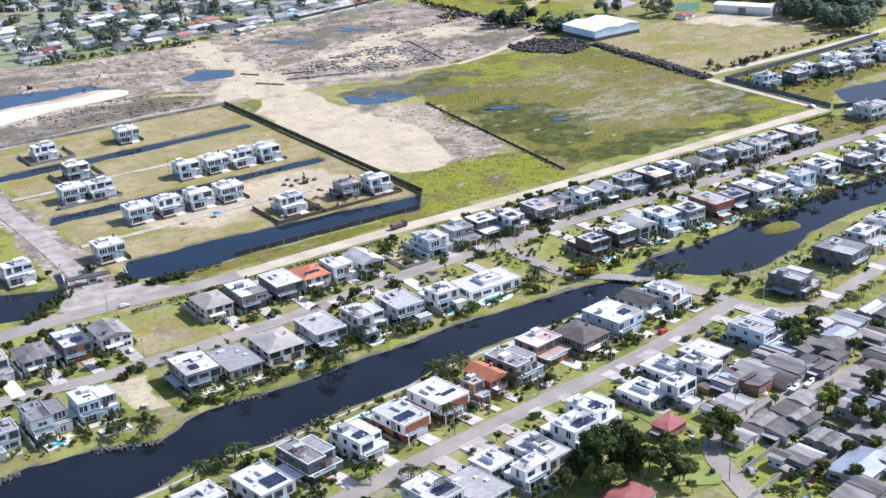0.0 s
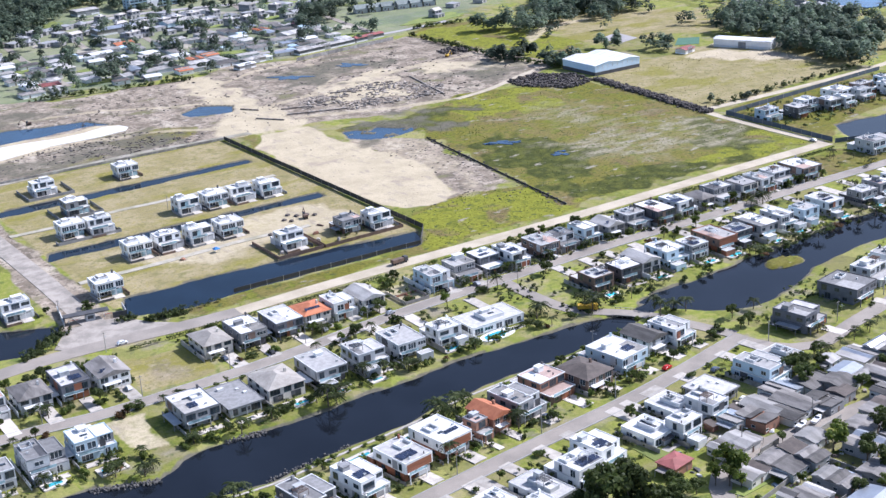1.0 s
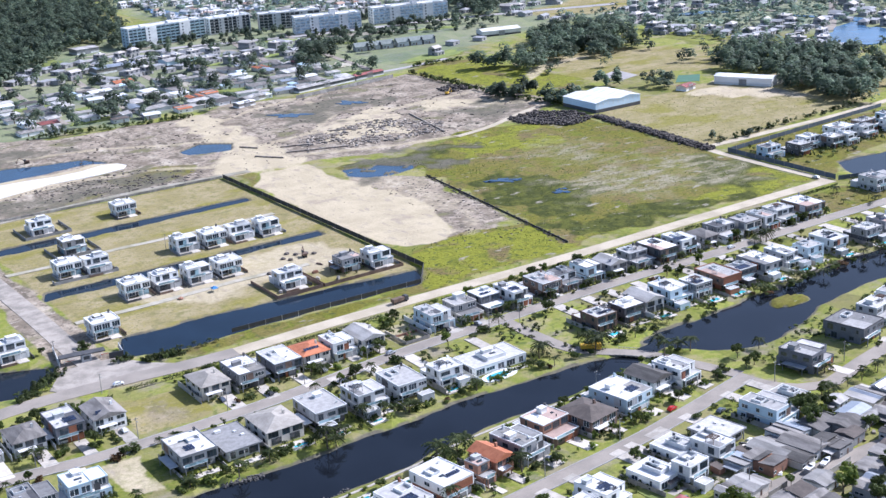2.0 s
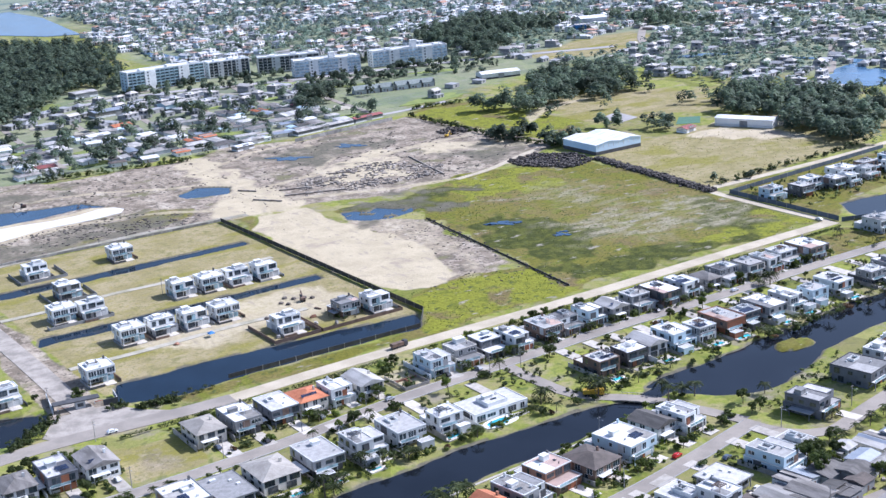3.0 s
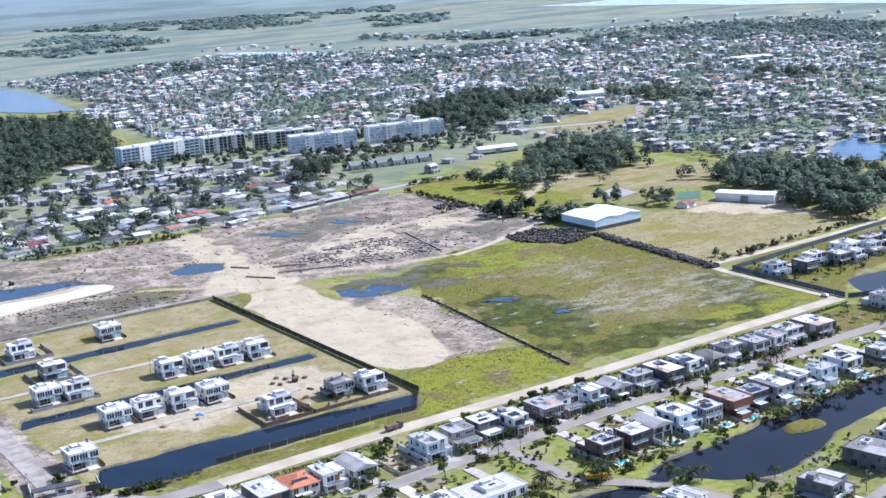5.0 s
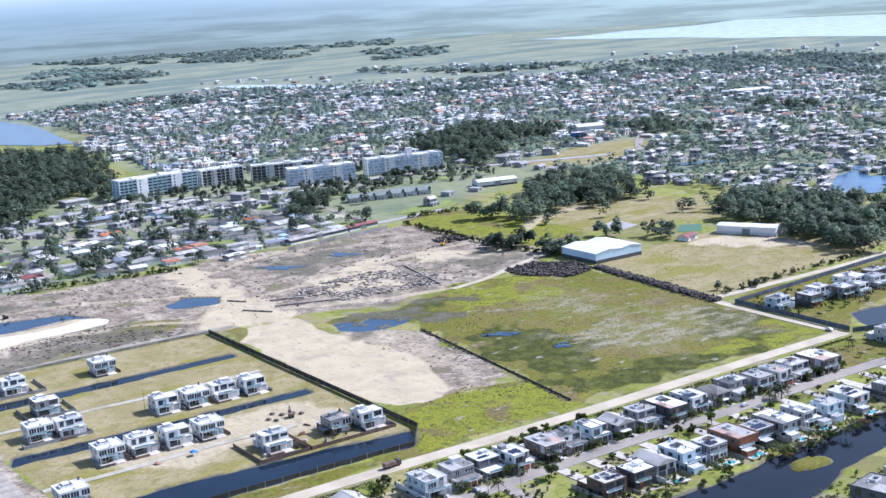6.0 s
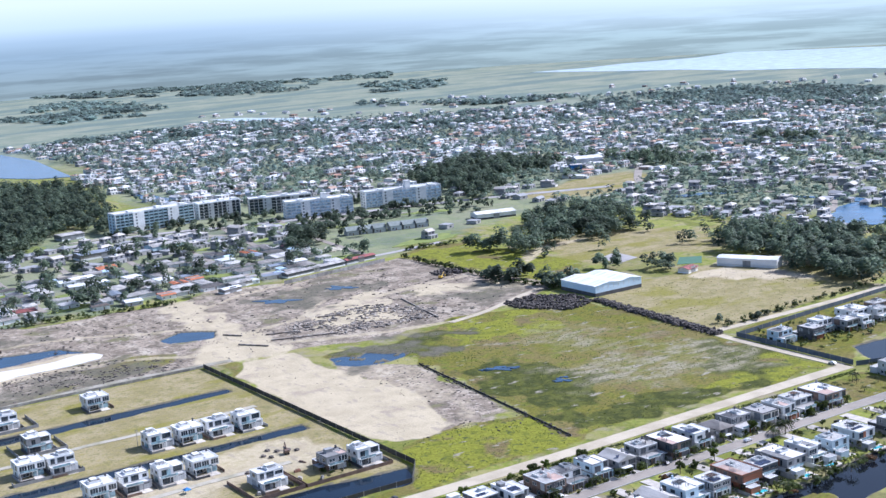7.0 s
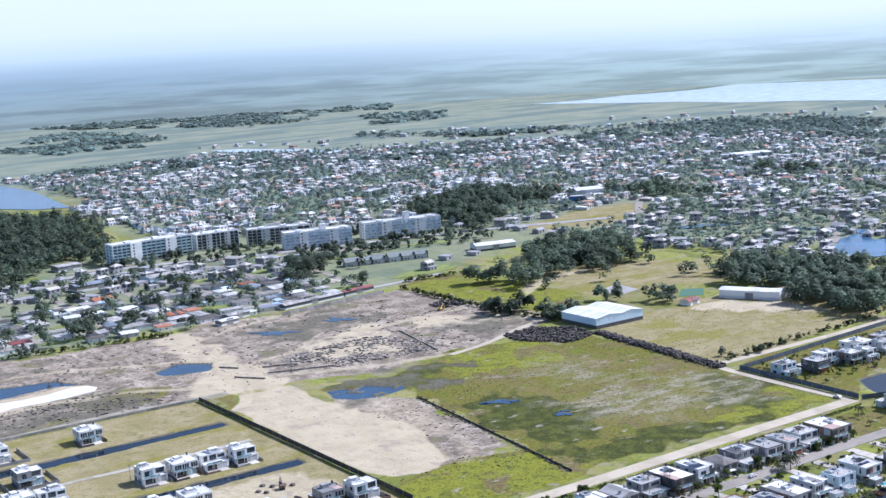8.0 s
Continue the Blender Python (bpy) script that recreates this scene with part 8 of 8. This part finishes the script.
tufts([(266, 190), (260, 70), (430, 88), (560, 150), (500, 205), (404, 210), (330, 196)], 2.0, 0.55, STRAW, "dry tussocks across the meadow", 0.2, 17.0)
# broken ground on the building site: dark clods and pale stones in drifts
for outline, step, sizes, mat, label, share in (([(-190, 244), (-10, 242), (0, 262), (-40, 300), (-190, 284)], 2.0, (0.4, 1.5), EARTH, "dark clods and roots on churned soil", 0.5), ([(60, 246), (180, 226), (262, 262), (262, 340), (200, 350), (60, 320)], 2.6, (0.4, 1.6), EARTH, "dark clods and debris on bare soil", 0.34),
                                         ([(70, 250), (170, 236), (186, 262), (150, 312), (84, 300)], 2.2, (0.4, 1.5), RUBBLE, "lumps of broken concrete on bare soil", 0.4), ([(-60, 330), (60, 330), (200, 340), (240, 410), (120, 420), (-60, 420)], 3.2, (0.4, 1.5), EARTH, "clods of earth on bare soil", 0.34),
                                         ([(96, 140), (60, 140), (44, 40), (24, 28), (74, -14)], 2.2, (0.3, 1.1), EARTH, "clods of earth beside the sand", 0.4), ([(6, 224), (58, 200), (56, 100), (40, 40), (10, 36)], 3.6, (0.25, 0.7), RUBBLE, "small stones on open sand", 0.3)):
    px, py = scatter(outline, step, step, npr, 0.5)
    keep = npr.random(len(px)) < share * (0.35 + wobble(px, py, 13.0) * wobble(py, px, 6.0) + 0.3 * wobble(px, py, 31.0))
    px, py = px[keep], py[keep]
    lumps("clods", px, py, npr.uniform(-0.1, 0.15, len(px)), npr.uniform(*sizes, len(px)) ** 1.3 * 0.8, mat, label, "clods", 0.35, 1.9)


# ---- vehicles, poles and small things ----
def car(m, paint, label, group="cars"):
    root = thing("car", m, label, "car", group)
    bm = bmesh.new()
    prof = [(-2.1, 0.35), (2.1, 0.35), (2.15, 0.75), (1.15, 0.95), (0.55, 1.45), (-1.2, 1.47), (-1.95, 0.98), (-2.15, 0.8)]
    ends = [[bm.verts.new((u, s * (0.86 if z < 1.1 else 0.68), z)) for u, z in prof] for s in (-1, 1)]
    bm.faces.new(ends[0])
    bm.faces.new(ends[1][::-1])
    for k in range(8):
        bm.faces.new((ends[1][k], ends[1][(k + 1) % 8], ends[0][(k + 1) % 8], ends[0][k]))
    bmesh.ops.recalc_face_normals(bm, faces=bm.faces)
    part("body", bm, paint, root)
    block("windscreen", (0.62, 1.0, -0.6, 0.6, 1.0, 1.25), GLASS, root)
    block("side_glass", (-1.1, 0.5, -0.80, 0.80, 1.02, 1.32), GLASS, root)
    for u in (-1.35, 1.35):
        for s in (-0.8, 0.8):
            bm = bmesh.new()
            tube(bm, (u, s - 0.1, 0.33), (u, s + 0.1, 0.33), 0.33, 0.33, 10)
            part("wheel", bm, RUBBER, root)
    return root


car(pose(-20, -196.5, 0.07, 0, 0, 12), RED, "red hatchback parked on the verge of a lane")
paints = [car(pose(x, y, 0.12, 0, 0, a), CARPAINT[k], lab) for k, (x, y, a, lab) in enumerate([(-170, -37, 0.12, "white car driving on the approach road"), (-127, -86, 90, "black car parked on a driveway"), (-70, -83, 5, "grey car parked in the street"), (-78, -199, 100, "dark blue car parked on a driveway")])]
for k, (x, y, a) in enumerate(((251, -25, 95), (127, -81, 3), (175, -92, 90), (-67, -287, 60), (-144, -79, 90), (-216, -80, 90), (-184, -80, 90), (-100, -80, 90), (-38, -77, 90), (22, -76, 90), (60, -98, 90), (112, -98, 90), (-24, -80, 90), (-8, -209, 12), (80, -77, 90))):
    copy_thing(paints[(0, 0, 1, 2, 3, 1, 0, 2, 1)[k % 9]], pose(x, y, 0.12, 0, 0, a))
def truck(m, cab, tipper, label):
    root = thing("truck", m, label, "truck")
    block("cab", (2.2, 4.2, -1.2, 1.2, 0.5, 2.9), cab, root, bevel=0.25)
    block("windscreen", (4.0, 4.24, -1.0, 1.0, 1.7, 2.5), GLASS, root)
    block("tipper", (-4.2, 1.9, -1.25, 1.25, 1.0, 2.6), tipper, root, bevel=0.1)
    block("chassis", (-4.2, 4.0, -0.5, 0.5, 0.5, 1.0), DARK, root)
    for u in (-3.2, -1.9, 3.0):
        for side in (-1.0, 1.0):
            bm = bmesh.new()
            tube(bm, (u, side - 0.18, 0.5), (u, side + 0.18, 0.5), 0.5, 0.5, 10)
            part("wheel", bm, RUBBER, root)
    return root


truck(pose(-35, -34, 0.05, 0, 0, 4), DARK, BROWN, "dark dump truck on the sand road")
truck(pose(-6, -134, 0.08, 0, 0, -34), YELLOW, YELLOW, "yellow truck parked by the canal crossing")


def excavator(m, paint, label):
    root = thing("excavator", m, label, "excavator", "diggers")
    for s in (-1.1, 0.6):
        block("track", (-1.9, 1.9, s, s + 0.5, 0, 0.8), RUBBER, root, bevel=0.2)
    block("housing", (-2.0, 0.9, -1.2, 1.2, 0.9, 2.1), paint, root, bevel=0.15)
    block("cab", (0.2, 1.6, 0.0, 1.1, 1.3, 2.9), GLASS, root, bevel=0.15)
    for nm, a, b, r in (("boom", (1.2, -0.4, 1.8), (4.6, -0.4, 4.2), 0.28), ("arm", (4.6, -0.4, 4.2), (6.6, -0.4, 1.8), 0.2), ("bucket", (6.7, -0.4, 1.6), (6.2, -0.4, 0.5), 0.55)):
        bm = bmesh.new()
        tube(bm, a, b, r, r * 0.8, 4)
        part(nm, bm, paint, root)
    return root


excavator(pose(-82, 370, 0.1, 0, 0, 160), BROWN, "brown excavator at the edge of a site pond")
excavator(pose(-36, 56, 0.1, 0, 0, 75), BROWN, "dark digger among spoil piles on an empty plot")
excavator(pose(241, 337, 0.1, 0, 0, 30), YELLOW, "excavator by a dark spoil heap")
for k, (x, y) in enumerate(((-38, 62), (-33, 60), (-44, 56), (-62, 44), (-110, 41), (-46, 60), (-30, 57), (-41, 66))):
    bm = bmesh.new()
    bmesh.ops.create_icosphere(bm, subdivisions=2, radius=1.3)
    for vtx in bm.verts:
        vtx.co += Vector((0.5 * math.sin(7 * vtx.co.y + k), 0.4 * math.sin(6 * vtx.co.x), 0)) * 0.6
        vtx.co.z = max(-0.1, vtx.co.z * 0.75)
    tagged(part("spoil_pile", bm, EARTH if k != 4 else BRICK, None, at=pose(x, y, 0.1)), "small pile of building spoil on an empty plot", "pile", "spoil piles")
for k, (x, y, l, w, h, mat) in enumerate(((-44, 30, 3.2, 1.2, 0.9, BRICK), (-40, 14, 2.4, 1.2, 1.0, WALL_GREY), (-22, 38, 3.6, 1.4, 0.8, BRICK), (-36, 40, 4.2, 0.8, 0.5, BROWN), (-48, 20, 2.2, 2.2, 1.1, CONCRETE), (-8, 36, 2.6, 1.3, 1.0, BRICK), (-19, 12, 3.0, 0.9, 0.6, BROWN), (-70, 16, 2.4, 1.6, 0.9, WALL_GREY), (-56, 34, 3.0, 1.0, 0.7, DARK))):
    stack = part("material_stack", hull([(-l / 2, l / 2, -w / 2, w / 2, 0, h * 0.5), (-l * 0.42, l * 0.45, -w * 0.42, w * 0.46, h * 0.5, h), (-l * 0.2, l * 0.4, -w * 0.3, w * 0.45, h, h * 1.35)], 0.04), mat, None, at=pose(x, y, 0.02, 0, 0, 37 * k))
    tagged(stack, "stacked building material on an estate plot", "building material", "stacks of building material")
tent = thing("tent", pose(-93, 40, 0.1), "small blue tarpaulin shelter on an empty plot", "shelter")
pitched(tent, 2.6, 2.6, 1.6, 0.9, TARP, True, 0.2, "canopy")
for s in (-1.2, 1.2):
    for q in (-1.2, 1.2):
        block("post", (s - 0.06, s + 0.06, q - 0.06, q + 0.06, -0.2, 1.5), METAL, tent)
for k, (x, y) in enumerate(((-18, -259), (-11, -259.5))):
    boat = thing("boat", pose(x, y, 0.7, 0, 0, 12 + 6 * k), "white motor boat on a trailer in a lane", "boat", "boats")
    bm = bmesh.new()
    ring = [(-2.8, 1.0), (1.0, 1.05), (2.4, 0.6), (3.2, 0.0), (2.4, -0.6), (1.0, -1.05), (-2.8, -1.0)]
    up = [bm.verts.new((u, v, 0.9 + 0.1 * max(0, u))) for u, v in ring]
    lo = [bm.verts.new((u * 0.9, v * 0.55, 0.0)) for u, v in ring]
    bm.faces.new(up)
    bm.faces.new(lo[::-1])
    for q in range(7):
        bm.faces.new((lo[q], lo[(q + 1) % 7], up[(q + 1) % 7], up[q]))
    bmesh.ops.recalc_face_normals(bm, faces=bm.faces)
    part("boat_hull", bm, WHITE_METAL, boat)
    block("windscreen", (0.2, 0.5, -0.8, 0.8, 0.98, 1.5), GLASS, boat)
    block("trailer", (-2.4, 2.6, -0.5, 0.5, -0.62, 0.0), METAL, boat)


def street_pole(m):
    root = thing("utility_pole", m, "grey concrete utility pole beside a street", "pole", "street poles")
    bm = bmesh.new()
    tube(bm, (0, 0, -0.3), (0, 0, 8.5), 0.17, 0.11)
    part("post", bm, WALL_GREY, root)
    block("crossarm", (-0.9, 0.9, -0.06, 0.06, 7.9, 8.05), WALL_GREY, root)
    bm = bmesh.new()
    tube(bm, (0, 0, 7.0), (0, -1.8, 7.5), 0.05, 0.05)
    part("lamp_arm", bm, METAL, root)
    block("lamp_head", (-0.15, 0.15, -2.4, -1.7, 7.44, 7.58), METAL, root)
    return root


pole = street_pole(pose(-219, -86.5, 0))
for x, y in ((-178, -40), (-112, -86.5), (-146, -88.5), (-182, -89), (-80, -81), (-45, -78), (-24, -88.5), (-9, -90), (30, -76), (70, -76.5), (110, -77), (150, -76), (190, -76), (-124, -211.5), (-86, -206.5), (-50, -202.5), (-160, -215.5), (-30, -166), (26, -203), (60, -207), (-42, -255.5), (-10, -256.5), (-85, 119), (-181, 8), (-75, -286), (95, -201)):
    copy_thing(pole, pose(x, y, 0, 0, 0, 0))
bridge = thing("bridge_rail", pose(3, -146, 0, 0, 0, -50), "low pale railing where the street crosses the canal", "railing")
for side in (-4.1, 4.1):
    block("rail", (-4.5, 4.5, side - 0.1, side + 0.1, 0.6, 0.75), WALL_GREY, bridge)
    for u in (-4, -2, 0, 2, 4):
        block("post", (u - 0.08, u + 0.08, side - 0.08, side + 0.08, -0.2, 0.6), WALL_GREY, bridge)


# ---- garden shrubs and yard plants, each quarter one mass ----
homes = np.array([(o.location.x, o.location.y) for o in bpy.data.objects if o.parent is None and o.name.split(".")[0] in ("house", "cottage", "shed")])
for outline, step, share, mat, label in (([(-245, -48), (205, -48), (205, -76), (-245, -76)], 2.9, 0.42, LEAF, "clipped shrubs and small plants in villa gardens"),
                                    ([(-245, -90), (205, -88), (205, -130), (-245, -133)], 2.8, 0.36, LEAF, "clipped shrubs and small plants in villa gardens"),
                                    ([(-215, -180), (10, -165), (16, -196), (-215, -226)], 2.8, 0.36, LEAF_BRIGHT, "bright garden shrubs behind canal villas"),
                                    ([(-170, -230), (10, -204), (16, -226), (-170, -256)], 2.8, 0.4, LEAF, "dark garden shrubs round villas"),
                                    ([(-70, -228), (70, -226), (70, -330), (-84, -330)], 3.2, 0.5, LEAF_BRIGHT, "weeds and small plants in cottage yards"),
                                    ([(30, -172), (200, -162), (220, -186), (60, -204)], 4.0, 0.34, LEAF, "shrubs round pond villas")):
    xs, ys = scatter(outline, step, step, npr, 0.5)
    dist = np.sqrt(((xs[:, None] - homes[None, :, 0]) ** 2 + (ys[:, None] - homes[None, :, 1]) ** 2).min(1))
    lane = np.interp(xs, [-330, -240, -164, -104, -50, -16, 21], [-246, -233, -221, -213, -207, -201, -193])
    street = np.interp(xs, [-330, -236, -143, -70, -18, 330], [-88, -90, -93, -85, -82, -81])
    keep = (dist > 7.4) & (np.abs(ys - street) > 6.5) & (inside(xs, ys, [(-181, -46), (-152, -46), (-152, -88), (-181, -88)]) < 0) & (inside(xs, ys, [(-206, -98), (-182, -98), (-182, -134), (-206, -134)]) < 0) & (npr.random(len(xs)) < share * (0.6 + wobble(xs, ys, 7.0))) & (np.abs(ys - lane) > 6) & (inside(xs, ys, [(-97, -345), (-82, -297), (-70, -264), (-46, -255), (30, -257), (30, -267), (-44, -265), (-62, -274), (-72, -297), (-87, -345)]) < 0)
    xs, ys = xs[keep], ys[keep]
    crowns("shrubs", xs, ys, npr.uniform(0.6, 2.4, len(xs)), npr.uniform(0.5, 1.3, len(xs)), 46, 0.5, npr, mat, label, "shrubs")

# planting along house walls, garden walls and terraces
wall_x, wall_y, hedge_x, hedge_y = [], [], [], []
for x, y, turn, w, d, f in FOOT:
    c, q = math.cos(radians(turn)), math.sin(radians(turn))
    for n in range(26):
        e, t = npr.integers(0, 4), npr.uniform(-0.5, 0.5)
        off = npr.uniform(0.9, 2.2)
        u, v = ((t * w, -d / 2 - off - 1.8), (t * w, d / 2 + off), (-w / 2 - off * 0.5, t * d), (w / 2 + off * 0.5, t * d))[e]
        if e < 2 and u > w * 0.05 and (v > 0) == (f > 0):
            continue
        wall_x.append(x + c * u - q * v)
        wall_y.append(y + q * u + c * v)
    for n in range(9):
        u, v = npr.uniform(-0.55, 0.5) * w, -f * (d / 2 + npr.uniform(3.0, 9.0)) - (1.5 if f > 0 else 0)
        hedge_x.append(x + c * u - q * v)
        hedge_y.append(y + q * u + c * v)
n = len(wall_x)
crowns("shrubs", wall_x, wall_y, npr.uniform(0.6, 2.6, n), npr.uniform(0.4, 1.1, n), 40, 0.42, npr, LEAF, "dark shrubs planted along villa walls", "shrubs")
n = len(hedge_x)
crowns("shrubs", hedge_x, hedge_y, npr.uniform(0.4, 2.0, n), npr.uniform(0.35, 1.1, n), 36, 0.4, npr, LEAF_BRIGHT, "low garden plants behind villas", "shrubs")
for x, y, turn, w, d, f in FOOT:
    if f > 0:
        c, q = math.cos(radians(turn)), math.sin(radians(turn))
        v = -d / 2 - 3.4
        terrace = part("terrace", cached(("terrace", round(w * 0.8, 1)), STONE if w > 12 else CONCRETE, lambda: hull([(-w * 0.4, w * 0.4, -1.5, 1.5, -0.1, 0.16)], 0.03)), None, None, at=pose(x - q * v, y + c * v, 0, 0, 0, turn))
        tagged(terrace, "pale stone garden terrace behind a villa", "terrace", kind="structure")

xs, ys = scatter([(264, 48), (264, -2), (420, 8), (420, 58)], 5.0, 5.0, npr, 0.5)
keep = (npr.random(len(xs)) < 0.5) & (np.sqrt(((xs[:, None] - homes[None, :, 0]) ** 2 + (ys[:, None] - homes[None, :, 1]) ** 2).min(1)) > 7.5)
xs, ys = xs[keep], ys[keep]
crowns("shrubs", xs, ys, npr.uniform(0.8, 3.6, len(xs)), npr.uniform(0.6, 1.8, len(xs)), 50, 0.6, npr, LEAF, "garden shrubs and small trees of the walled estate", "shrubs")

# loose clutter lying in the cottage yards
cx, cy = scatter([(-60, -232), (66, -228), (70, -330), (-84, -330)], 3.0, 3.0, npr, 0.5)
far_off = np.sqrt(((cx[:, None] - homes[None, :, 0]) ** 2 + (cy[:, None] - homes[None, :, 1]) ** 2).min(1)) > 5.5
far_off &= (npr.random(len(cx)) < 0.45) & (inside(cx, cy, [(-97, -345), (-82, -297), (-70, -264), (-46, -255), (30, -257), (30, -267), (-44, -265), (-62, -274), (-72, -297), (-87, -345)]) < 0)
cx, cy = cx[far_off], cy[far_off]
CLUTTER = city("yard_clutter", [(0.55, 0.53, 0.50), (0.18, 0.14, 0.11), (0.30, 0.26, 0.22), (0.10, 0.10, 0.10), (0.70, 0.70, 0.68), (0.34, 0.16, 0.10), (0.20, 0.26, 0.32)])
lumps("yard_clutter", cx, cy, npr.uniform(0.0, 0.3, len(cx)), npr.uniform(0.5, 1.8, len(cx)), CLUTTER, "boards, sheets and scrap lying in cottage yards", "clutter", 0.4, 1.6)
sx, sy = [], []
for x0, y0, x1, y1, wide, n in ((-207, -26, -185, -9, 1.6, 90), (-161, -12.5, -155, -14, 0.9, 16), (-153, -20, -136, -22.5, 1.4, 60), (-170, 9, -166, 12, 1.0, 14)):
    t = npr.random(n)
    sx += list(x0 + (x1 - x0) * t + npr.normal(size=n) * wide)
    sy += list(y0 + (y1 - y0) * t + npr.normal(size=n) * wide)
crowns("shrubs", np.array(sx), np.array(sy), npr.uniform(0.8, 3.0, len(sx)), npr.uniform(0.6, 1.5, len(sx)), 46, 0.5, npr, LEAF, "ragged shrubs on the banks beside the gatehouse", "shrubs")
